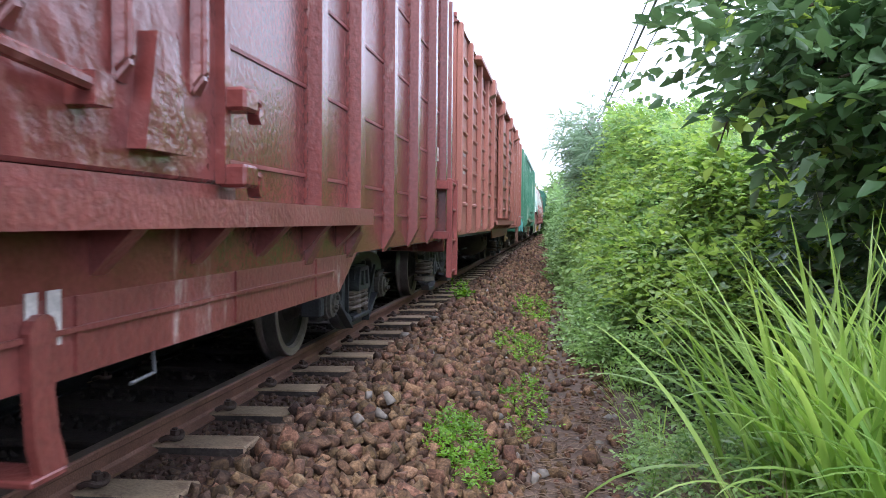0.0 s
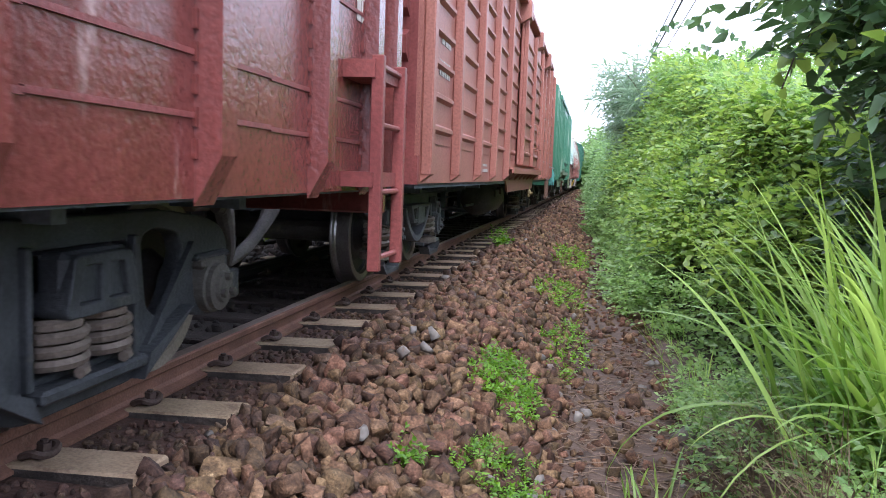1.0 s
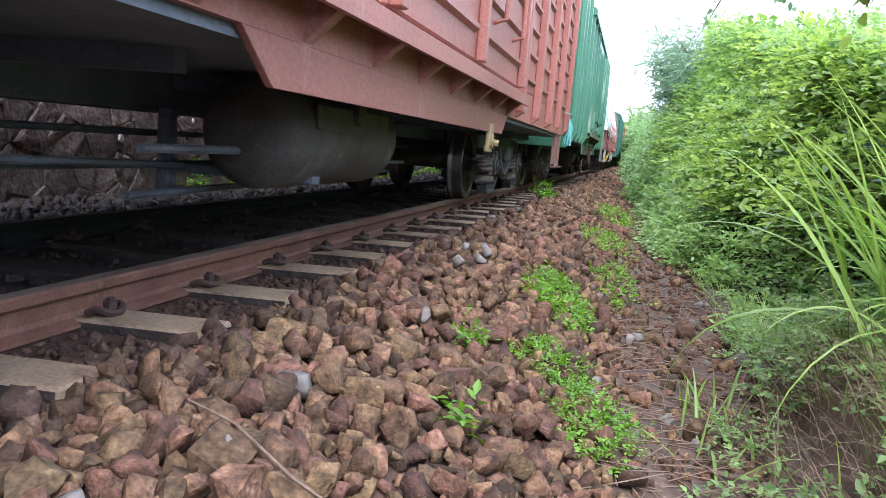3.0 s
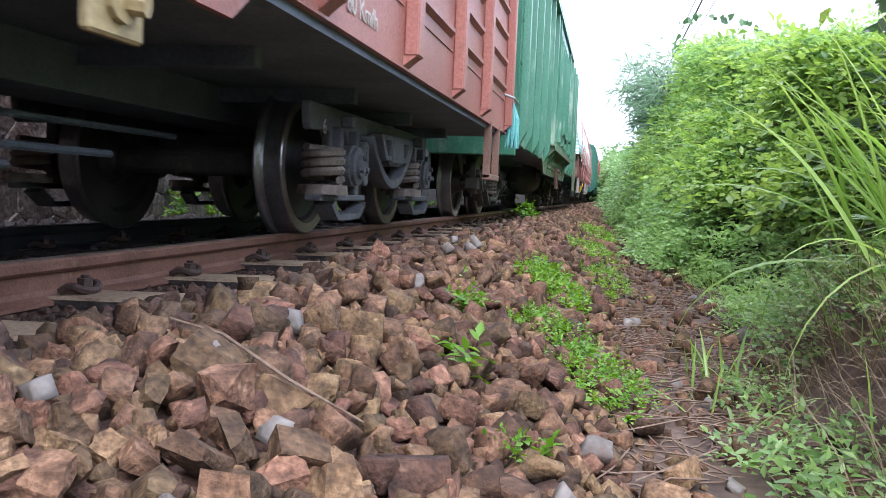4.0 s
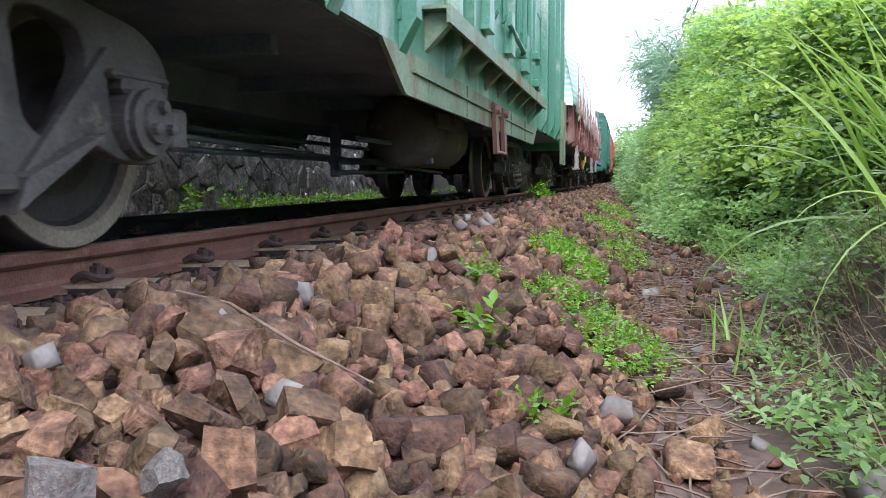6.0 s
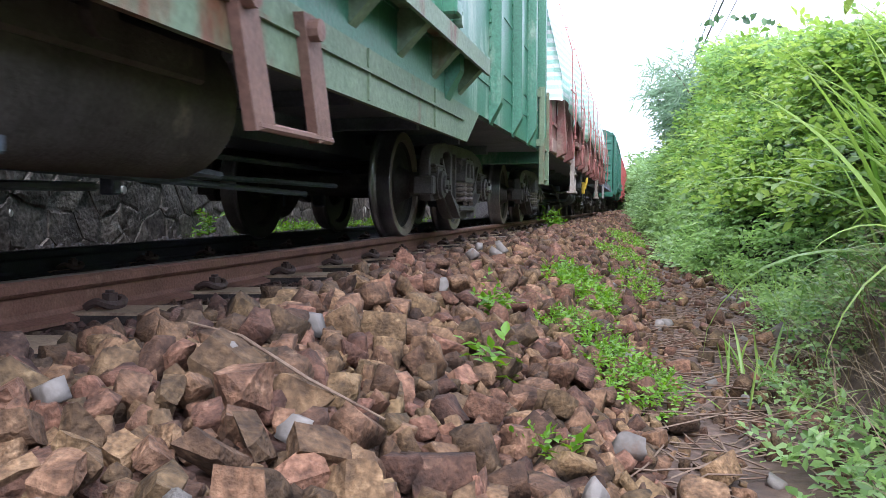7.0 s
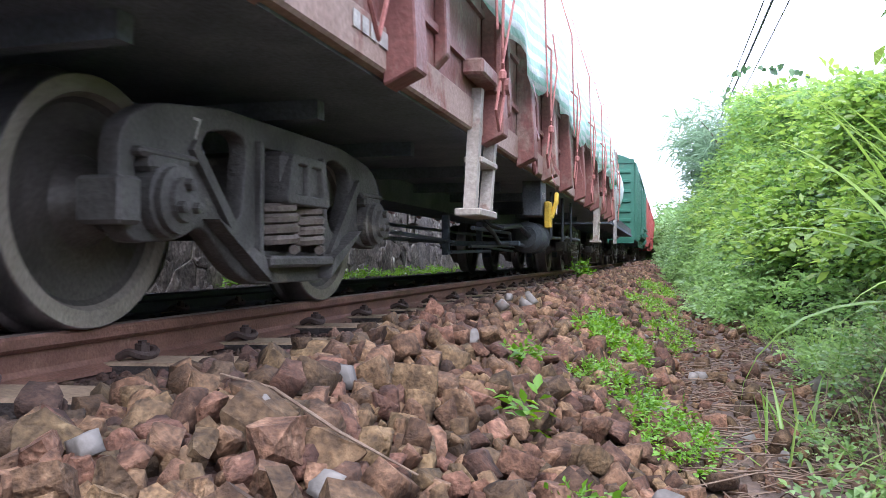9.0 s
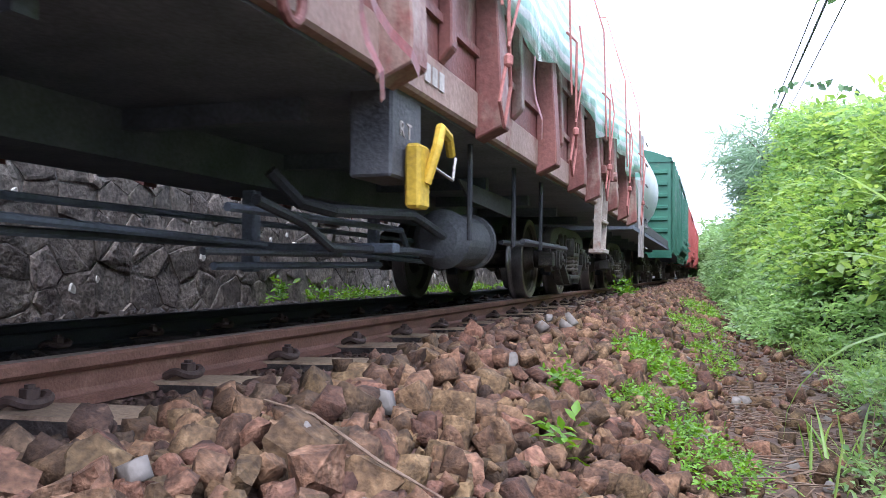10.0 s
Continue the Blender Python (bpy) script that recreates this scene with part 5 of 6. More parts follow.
box(bm, HW - 0.02, HW + 0.03, 40.12 - W4, 40.22 - W4, 0.42, 0.62, 0.01)
tube(bm, [(HW + 0.03, 40.18 - W4, 0.5), (HW + 0.06, 40.2 - W4, 0.62), (HW + 0.06, 40.23 - W4, 0.68), (HW + 0.05, 40.34 - W4, 0.67), (HW + 0.04, 40.4 - W4, 0.62)], 0.017, 8)
part("brake_handle", bm, M["yellow"], w4, "yellow brake changeover handle")
bm = bmesh.new()
tube(bm, [(HW + 0.03, 40.25 - W4, 0.56), (HW + 0.03, 40.45 - W4, 0.54), (HW + 0.03, 40.48 - W4, 0.62)], 0.006, 6)
part("hook", bm, M["steel"], w4)
for rod, r in (([(HW - 0.1, 41.1 - W4, 0.78), (HW - 0.1, 41.1 - W4, 0.36)], 0.012), ([(HW - 0.1, 41.9 - W4, 0.78), (HW - 0.1, 41.9 - W4, 0.36)], 0.012), ([(HW - 0.1, 42.6 - W4, 0.78), (HW - 0.1, 42.6 - W4, 0.36)], 0.012),
               ([(HW - 0.12, 42.2 - W4, 0.4), (HW - 0.12, 43.6 - W4, 0.4)], 0.016)):
    bm = bmesh.new()
    tube(bm, rod, r, 7)
    part("brake_rod", bm, M["bogie_dark"], w4)
for a, b in (((-1.74, 0.93), (-1.57, 0.63)), ((-1.76, 0.9), (-1.32, 0.755)), ((-5.75, 1.12), (-5.72, 0.8)), ((-2.45, 1.2), (-2.3, 0.82)), ((0.1, 1.25), (0.32, 0.84))):
    bm = bmesh.new()
    d = Vector((0, b[0] - a[0], b[1] - a[1])).normalized()
    n = Vector((0, -d.z, d.y)) * 0.016
    pts = [Vector((HW + 0.125, a[0], a[1])).lerp(Vector((HW + 0.135, b[0], b[1])), k / 5) + Vector((0.012 * math.sin(k * 1.9), 0, 0)) for k in range(6)]
    lo, hi = [bm.verts.new(p - n) for p in pts], [bm.verts.new(p + n) for p in pts]
    for k in range(5):
        bm.faces.new((lo[k], lo[k + 1], hi[k + 1], hi[k]))
    bmesh.ops.solidify(bm, geom=list(bm.faces), thickness=0.003)
    part("strap_end", bm, M["dark_red"], w4, "loose flat red strap end")
bm = bmesh.new()
tube(bm, [(HW + 0.04, 0.0 + -1.84 + 0.045 * math.cos(k * math.pi / 8), 0.8 + 0.055 * math.sin(k * math.pi / 8)) for k in range(17)], 0.013, 8)
part("tie_ring", bm, M["gondola_red"], w4, "heavy iron tie-down ring")
bm = bmesh.new()
tube(bm, [(0.35, -6.14, 0.9), (0.36, -6.17, 0.8), (0.34, -6.19, 0.74), (0.37, -6.16, 0.66)], [0.012, 0.024, 0.03, 0.012], 7)
part("red_rag", bm, M["far_red"], w4, "red rag tied to the brake cock")
bars(w4, HW + 0.015, 35.5 - W4, 1.2, [0.06, 0.06, 0.06, 0.06, 0.06], 0.14, M["white_paint"], 0.02)
bars(w4, HW + 0.015, 36.2 - W4, 0.85, [0.05, 0.05, 0.05, 0.1], 0.05, M["white_paint"], 0.02)
bars(w4, HW + 0.015, 40.2 - W4, 0.83, [0.05, 0.05, 0.05], 0.06, M["white_paint"], 0.02)


def tank_wagon(y0, length):
    w = empty("tank_wagon", pose(-RAIL_GAP / 2, y0, 0), "off-white tank wagon with a grey underframe and tall ladder", "tank wagon", "wagons of the freight train")
    h = length / 2
    bm = bmesh.new()
    r = 1.02
    lathe(bm, [(-h + 0.5, 0.05), (-h + 0.52, 0.6), (-h + 0.62, 0.9), (-h + 0.8, r), (h - 0.8, r), (h - 0.62, 0.9), (h - 0.52, 0.6), (h - 0.5, 0.05)], (0, 0, 2.0), "y", 40)
    part("tank", bm, M["tank_white"], w, smooth=True)
    bm = bmesh.new()
    lathe(bm, [(3.0, 0.32), (3.2, 0.32), (3.22, 0.28)], (0, 0, 0), "z", 24)
    part("dome", bm, M["tank_white"], w)
    bm = bmesh.new()
    box(bm, -HW + 0.05, HW - 0.05, -h, h, 0.84, 0.97)
    for q in (-h + 1.6, h - 1.6):
        prism(bm, [(-0.9, 0.95), (0.9, 0.95), (0.8, 1.5), (0.4, 1.1), (-0.4, 1.1), (-0.8, 1.5)], "y", q - 0.12, q + 0.12)
    part("frame", bm, M["bogie_grey"], w)
    for s in (1, -1):
        bm = bmesh.new()
        for q in (-0.2, 0.2):
            box(bm, s * (HW - 0.03) - 0.02, s * (HW - 0.03) + 0.02, q - 0.02 - h + 1.2, q + 0.02 - h + 1.2, 0.45, 2.15)
        for k in range(6):
            tube(bm, [(s * (HW - 0.03), -h + 2.0, 0.6 + k * 0.31), (s * (HW - 0.03), -h + 2.4, 0.6 + k * 0.31)], 0.012, 6)
        part("ladder", bm, M["pole"], w)
    underframe(w, length, 0.72)
    WAGONS.append((w, y0))
    return w


w5 = tank_wagon(52.4, 9.0)
for q in (-2.9, 2.9):
    cast_bogie(w5, q, M["bogie_brown"])
w6 = sheet_boxcar(64.0, 12.6, "dark green steel boxcar", M["green_dark"], M["green_dark"], M["green_dark"],
                  [-6.1, -5.3, -4.4, -3.5, -2.6, 2.6, 3.5, 4.4, 5.3, 6.1], (-1.5, 1.5), (-2.8, 2.8), (-2.6, 2.6), ladder="", roof_mat=M["green_dark"])
w7 = sheet_boxcar(77.8, 12.6, "bright red steel boxcar", M["far_red"], M["far_red"], M["far_red"],
                  [-6.1, -5.3, -4.4, -3.5, -2.6, 2.6, 3.5, 4.4, 5.3, 6.1], (-1.5, 1.5), (-2.8, 2.8), (-2.6, 2.6), ladder="", roof_mat=M["far_red"])
for w in (w6, w7):
    for q in (-4.4, 4.4):
        cast_bogie(w, q, M["bogie_brown"])
w8 = copy_thing(w7, pose(-RAIL_GAP / 2, 91.6, 0))
WAGONS.append((w8, 91.6))

# ---- stone retaining wall beyond the track ----
def build_wall():
    bm = bmesh.new()
    prism(bm, [(-2.47, -0.4), (-2.95, -0.4), (-2.95, 1.6), (-2.62, 1.6)], "y", -60, 110)
    wall = tagged(part("wall_west", bm, M["mortar"]), "dark rubble-stone retaining wall with mossy joints", "wall", kind="structure")
    rnd = random.Random(5)
    cell_y, cell_z = 0.29, 0.235
    seeds = {(c, r): (1.4 + (c + rnd.uniform(0.03, 0.97)) * cell_y, -0.3 + (r + rnd.uniform(0.05, 0.95)) * cell_z) for c in range(-1, 54) for r in range(-1, 8)}

    def face_x(z):
        return -2.47 - (z + 0.4) * 0.075
    for (c, r), (cy, cz) in seeds.items():
        if c < 0 or c > 51 or r < 0 or r > 5:
            continue
        loop = [(cy - 0.5, cz - 0.5), (cy + 0.5, cz - 0.5), (cy + 0.5, cz + 0.5), (cy - 0.5, cz + 0.5)]
        for dc in (-2, -1, 0, 1, 2):
            for dr in (-2, -1, 0, 1, 2):
                o = seeds.get((c + dc, r + dr))
                if o is None or (dc == 0 and dr == 0):
                    continue
                my, mz, ny, nz = (cy + o[0]) / 2, (cz + o[1]) / 2, o[0] - cy, o[1] - cz
                cut = []
                for p, q in zip(loop, loop[1:] + loop[:1]):
                    a, b = (p[0] - my) * ny + (p[1] - mz) * nz, (q[0] - my) * ny + (q[1] - mz) * nz
                    if a <= 0:
                        cut.append(p)
                    if (a < 0) != (b < 0) and a != b:
                        w = a / (a - b)
                        cut.append((p[0] + (q[0] - p[0]) * w, p[1] + (q[1] - p[1]) * w))
                loop = cut
        if len(loop) < 3:
            continue
        fine = []
        for p, q in zip(loop, loop[1:] + loop[:1]):       # uneven edges
            fine.append(p)
            if math.hypot(q[0] - p[0], q[1] - p[1]) > 0.09:
                fine.append(((p[0] + q[0]) / 2 + rnd.uniform(-0.012, 0.012), (p[1] + q[1]) / 2 + rnd.uniform(-0.012, 0.012)))
        gy, gz = sum(p[0] for p in fine) / len(fine), sum(p[1] for p in fine) / len(fine)
        d = rnd.uniform(0.006, 0.024)
        tilt_y, tilt_z = rnd.uniform(-0.09, 0.09), rnd.uniform(-0.09, 0.09)
        bm = bmesh.new()
        rings = []
        for k, dep in ((0.985, -0.03), (0.96, 0.7), (0.8, 0.95), (0.42, 1.0)):
            ring = []
            for u, v in fine:
                y, z = gy + (u - gy) * k, gz + (v - gz) * k
                out = -0.03 if dep < 0 else d * dep * rnd.uniform(0.75, 1.2) + ((y - gy) * tilt_y + (z - gz) * tilt_z) * (1 if dep > 0.5 else 0.6)
                ring.append(bm.verts.new((face_x(z) + out, y, z)))
            rings.append(ring)
        n = len(fine)
        for a, b in zip(rings, rings[1:]):
            for k in range(n):
                bm.faces.new((a[k], a[(k + 1) % n], b[(k + 1) % n], b[k]))
        bm.faces.new(rings[-1])
        bmesh.ops.recalc_face_normals(bm, faces=bm.faces)
        part("stone", bm, M["masonry"], wall)
    bm = bmesh.new()                                       # patches of lichen
    for k in range(34):
        y, z = rnd.uniform(2.0, 14.0), rnd.uniform(-0.1, 1.1)
        r = rnd.uniform(0.01, 0.036)
        pts = [(y + r * rnd.uniform(0.5, 1.1) * math.cos(i * 0.9), z + 1.3 * r * rnd.uniform(0.5, 1.1) * math.sin(i * 0.9)) for i in range(7)]
        prism(bm, pts, "x", face_x(z) - 0.02, face_x(z) + 0.032)
    tagged(part("lichen", bm, M["lichen"], wall, "white lichen patches on the wall"), kind="stuff")
    return wall


# ---- many small things made at once ----
def bulk(name, verts, faces, mat, label, category, kind="stuff", parent=None, smooth=False):
    me = bpy.data.meshes.new(name)
    n = faces.shape[1]
    me.vertices.add(len(verts))
    me.vertices.foreach_set("co", np.ascontiguousarray(verts, dtype=np.float32).ravel())
    me.loops.add(faces.size)
    me.loops.foreach_set("vertex_index", np.ascontiguousarray(faces, dtype=np.int32).ravel())
    me.polygons.add(len(faces))
    me.polygons.foreach_set("loop_start", np.arange(len(faces), dtype=np.int32) * n)
    me.update(calc_edges=True)
    me.validate()
    me.materials.append(mat)
    if smooth:
        me.shade_smooth()
    ob = new(name, me)
    ob.parent = parent
    return tagged(ob, label, category, kind=kind) if label else ob


RNG = np.random.default_rng(7)


def unit(v):
    return v / np.maximum(np.linalg.norm(v, axis=1, keepdims=True), 1e-6)


def leaves(P, D, U, L, W, fold=0.18, droop=0.12):
    """Folded leaves: base points, directions, up vectors, lengths, widths."""
    D = unit(D)
    S = unit(np.cross(D, U))
    N = np.cross(S, D)
    L, W = L[:, None], W[:, None]
    v = np.stack([P,
                  P + D * L * 0.42 + S * W * 0.5 + N * W * fold,
                  P + D * L * 0.5 - N * L * droop * 0.2,
                  P + D * L * 0.42 - S * W * 0.5 + N * W * fold,
                  P + D * L * 0.8 + S * W * 0.27 + N * W * fold * 0.3 - N * L * droop * 0.6,
                  P + D * L * 0.8 - S * W * 0.27 + N * W * fold * 0.3 - N * L * droop * 0.6,
                  P + D * L - N * L * droop], axis=1)
    n = len(P)
    f = np.array([[0, 2, 1], [0, 3, 2], [1, 2, 4], [2, 3, 5], [2, 6, 4], [2, 5, 6]])
    F = (f[None] + 7 * np.arange(n)[:, None, None]).reshape(-1, 3)
    return v.reshape(-1, 3), F


def sprigs(O, D, length, k, L, ratio, spread=0.85, droop=0.25, jitter=0.25, tip=True):
    """Twigs with leaves set along both sides; returns leaf arrays."""
    n = len(O)
    D = unit(D)
    up = np.tile([0.0, 0.0, 1.0], (n, 1))
    S = unit(np.cross(D, up + 0.05))
    P, DD, UU, LL = [], [], [], []
    for j in range(k):
        w = (j + 1.0) / k
        side = 1 if j % 2 else -1
        p = O + D * (length * w)[:, None]
        p[:, 2] -= droop * length * w * w
        d = D * 0.55 + side * spread * S + RNG.normal(0, jitter, (n, 3))
        if tip and j == k - 1:
            d = D + RNG.normal(0, jitter * 0.6, (n, 3))
        d[:, 2] -= 0.15
        P.append(p)
        DD.append(d)
        UU.append(up + RNG.normal(0, 0.45, (n, 3)))
        LL.append(L * (1.0 - 0.35 * abs(w - 0.55)) * RNG.uniform(0.75, 1.2, n))
    P, DD, UU, LL = np.concatenate(P), np.concatenate(DD), np.concatenate(UU), np.concatenate(LL)
    return leaves(P, DD, UU, LL, LL * ratio)


def blades(base, lean, length, width, seg=9, sag=0.9):
    """Arching grass blades: base points, horizontal lean vectors, lengths, widths."""
    n = len(base)
    lean = np.asarray(lean, float)
    flat = unit(np.column_stack([lean[:, 0], lean[:, 1], np.zeros(n)]))
    mag = np.linalg.norm(lean, axis=1)
    S = np.column_stack([-flat[:, 1], flat[:, 0], np.zeros(n)])
    ang = 1.45 - mag * 0.55
    p = base.copy()
    step = (length / seg)[:, None]
    V = []
    for j in range(seg + 1):
        w = j / seg
        half = width * (0.55 + 0.45 * math.sin(min(1.0, w * 2.2) * math.pi / 2)) * (1 - w ** 2.4) * 0.5
        d = flat * np.cos(ang)[:, None]
        d[:, 2] = np.sin(ang)
        nn = np.cross(S, d)
        V += [p + S * half[:, None] + nn * half[:, None] * 0.5, p.copy(), p - S * half[:, None] + nn * half[:, None] * 0.5]
        p = p + d * step
        ang = ang - sag * mag * (0.08 + 0.5 * w) * 3.2 / seg
    V = np.stack(V, axis=1)
    F = []
    for j in range(seg):
        a = 3 * j
        F += [[a, a + 1, a + 4, a + 3], [a + 1, a + 2, a + 5, a + 4]]
    F = np.array(F)
    F = (F[None] + V.shape[1] * np.arange(n)[:, None, None]).reshape(-1, 4)
    return V.reshape(-1, 3), F


# ---- ballast ----
def stone_shapes(count):
    rnd = random.Random(11)
    out = []
    for k in range(count):
        bm = bmesh.new()
        ax = (rnd.uniform(0.85, 1.25), rnd.uniform(0.6, 0.95), rnd.uniform(0.45, 0.75))
        for _ in range(13):
            v = Vector((rnd.gauss(0, 1), rnd.gauss(0, 1), rnd.gauss(0, 1)))
            v = v / max(abs(v.x), abs(v.y), abs(v.z)) * 0.62 + v.normalized() * 0.38
            bm.verts.new([c * a * 0.5 * rnd.uniform(0.82, 1.0) for c, a in zip(v, ax)])
        r = bmesh.ops.convex_hull(bm, input=list(bm.verts))
        bmesh.ops.delete(bm, geom=[v for v in bm.verts if not v.link_faces], context="VERTS")
        bmesh.ops.dissolve_limit(bm, angle_limit=radians(9), verts=list(bm.verts), edges=list(bm.edges))
        bmesh.ops.triangulate(bm, faces=list(bm.faces))
        bmesh.ops.recalc_face_normals(bm, faces=list(bm.faces))
        bm.verts.ensure_lookup_table()
        bm.verts.index_update()
        out.append((np.array([v.co[:] for v in bm.verts]), np.array([[v.index for v in f.verts] for f in bm.faces])))
        bm.free()
    return out


SHAPES = stone_shapes(22)


def broken_shapes(count, fine):
    """Quarried lumps: blocks split by random planes; the fine ones with chipped, uneven faces."""
    rnd = random.Random(23)
    out = []
    for k in range(count):
        bm = bmesh.new()
        bmesh.ops.create_cube(bm, size=1.0)
        ax = Vector((rnd.uniform(0.95, 1.45), rnd.uniform(0.7, 1.05), rnd.uniform(0.45, 0.8)))
        skew = rnd.uniform(-0.4, 0.4)
        for v in bm.verts:
            v.co = Vector((v.co.x * ax.x + skew * v.co.z, v.co.y * ax.y + skew * 0.6 * v.co.x, v.co.z * ax.z))
        for _ in range(rnd.randint(4, 7)):
            no = Vector((rnd.gauss(0, 1), rnd.gauss(0, 1), rnd.gauss(0, 0.9))).normalized()
            reach = max(v.co.dot(no) for v in bm.verts)
            r = bmesh.ops.bisect_plane(bm, geom=list(bm.verts) + list(bm.edges) + list(bm.faces), plane_co=no * reach * rnd.uniform(0.42, 0.8), plane_no=no, clear_outer=True)
            cut = [e for e in r["geom_cut"] if isinstance(e, bmesh.types.BMEdge)]
            if len(cut) > 2:
                bmesh.ops.contextual_create(bm, geom=cut)
        bmesh.ops.remove_doubles(bm, verts=list(bm.verts), dist=0.02)
        bmesh.ops.triangulate(bm, faces=list(bm.faces))
        if fine:
            bmesh.ops.subdivide_edges(bm, edges=[e for e in bm.edges if e.calc_length() > 0.22], cuts=1, use_grid_fill=True)
            bmesh.ops.triangulate(bm, faces=list(bm.faces))
        rough = 0.05 if fine else 0.03
        for v in bm.verts:
            q = v.co * 3.3 + Vector((k * 7.3, 0, 0))
            v.co = v.co * 0.8 + Vector((noise.noise(q), noise.noise(q + Vector((9, 0, 0))), noise.noise(q + Vector((0, 9, 0))))) * rough
        bmesh.ops.recalc_face_normals(bm, faces=list(bm.faces))
        bm.verts.ensure_lookup_table()
        bm.verts.index_update()
        out.append((np.array([v.co[:] for v in bm.verts]), np.array([[v.index for v in f.verts] for f in bm.faces])))
        bm.free()
    return out


BROKEN = broken_shapes(22, False)
CHIPPED = broken_shapes(22, True)


def rot_matrices(n, tilt):
    a, b, c = RNG.uniform(0, 2 * np.pi, n), RNG.normal(0, tilt, n), RNG.normal(0, tilt, n)
    ca, sa, cb, sb, cc, sc = np.cos(a), np.sin(a), np.cos(b), np.sin(b), np.cos(c), np.sin(c)
    R = np.zeros((n, 3, 3))
    R[:, 0, 0], R[:, 0, 1], R[:, 0, 2] = ca * cb, ca * sb * sc - sa * cc, ca * sb * cc + sa * sc
    R[:, 1, 0], R[:, 1, 1], R[:, 1, 2] = sa * cb, sa * sb * sc + ca * cc, sa * sb * cc - ca * sc
    R[:, 2, 0], R[:, 2, 1], R[:, 2, 2] = -sb, cb * sc, cb * cc
    return R


def near_sleeper(x, y):
    k = (y - 2.385) / 0.6
    return -1.56 < x < 0.475 and abs(k - round(k)) * 0.6 < 0.138


def spread(x0, x1, y0, y1, step, size, lift=0.3, keep=1.0):
    """Stones on a jittered grid over the ground: rows of x, y, z, size."""
    out = []
    for x in np.arange(x0, x1, step):
        for y in np.arange(y0, y1, step):
            if RNG.random() > keep:
                continue
            px, py = x + RNG.uniform(-0.5, 0.5) * step, y + RNG.uniform(-0.5, 0.5) * step
            if abs(px) < 0.075 or abs(px + RAIL_GAP) < 0.075 or near_sleeper(px, py):
                continue
            s = size * float(np.clip(RNG.lognormal(0, 0.3), 0.55, 1.45))
            low = -1.45 < px < 0.45
            s *= 0.72 if low else 1.0
            out.append((px, py, ground_z(px, py) + s * (0.1 if low else lift) * RNG.uniform(0.5, 1.15), s))
    return out


def build_ballast():
    rows = spread(0.1, 1.62, 0.45, 9, 0.043, 0.046) + spread(0.5, 1.56, 0.5, 9, 0.066, 0.06, 0.55)
    rows += spread(0.55, 1.5, 1.0, 6, 0.15, 0.078, 0.42, 0.7)
    rows += spread(0.1, 1.65, 9, 22, 0.08, 0.088, 0.4) + spread(0.1, 1.6, 22, 60, 0.14, 0.14, 0.4)
    rows += spread(-2.3, -0.1, 0.6, 14, 0.085, 0.08) + spread(-2.3, -0.1, 14, 30, 0.16, 0.14)
    rows += spread(1.58, 2.2, 0.9, 10, 0.07, 0.04, 0.2, 0.8) + spread(1.6, 2.2, 0.9, 10, 0.16, 0.07, 0.3, 0.6) + spread(1.62, 2.15, 10, 30, 0.16, 0.08, 0.25, 0.8)
    pale = [(1.14, 1.307, -0.09, 0.048), (0.99, 1.425, -0.015, 0.034), (0.9, 1.15, -0.02, 0.045), (1.15, 0.86, -0.065, 0.075), (1.18, 0.96, -0.07, 0.045), (1.4, 1.14, -0.17, 0.055), (1.99, 1.8, -0.35, 0.1),
            (1.52, 1.5, -0.22, 0.06), (0.945, 4.166, 0.0, 0.07), (0.826, 4.205, 0.005, 0.05), (0.884, 3.75, 0.0, 0.06), (0.964, 3.865, -0.01, 0.06), (1.0, 2.7, -0.04, 0.05)]
    rows += pale
    A = np.array(rows)
    R = rot_matrices(len(A), 0.9)
    pick = RNG.integers(0, len(SHAPES), len(A))
    white = RNG.random(len(A)) < np.where(A[:, 0] > 1.5, 0.035, 0.006)
    white[-len(pale):] = True
    near = (A[:, 0] > 0.45) & (A[:, 0] < 1.5) & (A[:, 1] > 0.7) & (A[:, 1] < 2.35)
    order = np.nonzero(near)[0]
    chosen = order[np.argsort(A[order, 1] + 0.4 * np.abs(A[order, 0] - 1.0) - 6 * A[order, 3])][:300]
    close = np.where((A[:, 1] < 8) & (A[:, 0] > 0.1), np.where(A[:, 1] < 3.6, 44, 22), 0)
    single = np.zeros(len(A), bool)
    single[chosen] = True
    bed = tagged(new("ballast"), "loose angular red-brown ballast stones with a few pale ones", "ballast", kind="structure")
    # stones beyond the near rail get the colour with the shade painted in
    under_train = A[:, 0] < -0.02
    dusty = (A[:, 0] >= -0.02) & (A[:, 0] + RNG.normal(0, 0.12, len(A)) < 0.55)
    for mat, sel, label in ((M["stone"], ~white & ~single & ~under_train & ~dusty, "angular red-brown ballast stones"), (M["stone_dusty"], ~white & ~single & dusty, "dark dusty ballast stones beside the rail"), (M["stone_oily_shade"], ~white & under_train, "oily ballast stones, darkened for the shade under the train"), (M["stone_white"], white & ~single & ~under_train, "pale grey stones among the ballast")):
        Vs, Fs, base = [], [], 0
        for k, (v, f) in enumerate(SHAPES + BROKEN + CHIPPED):
            idx = np.nonzero(sel & (pick + close == k))[0]
            if not len(idx):
                continue
            vv = np.einsum("nij,vj->nvi", R[idx], v) * A[idx, 3][:, None, None] + A[idx, :3][:, None, :]
            Vs.append(vv.reshape(-1, 3))
            Fs.append((f[None] + base + len(v) * np.arange(len(idx))[:, None, None]).reshape(-1, 3))
            base += vv.shape[0] * vv.shape[1]
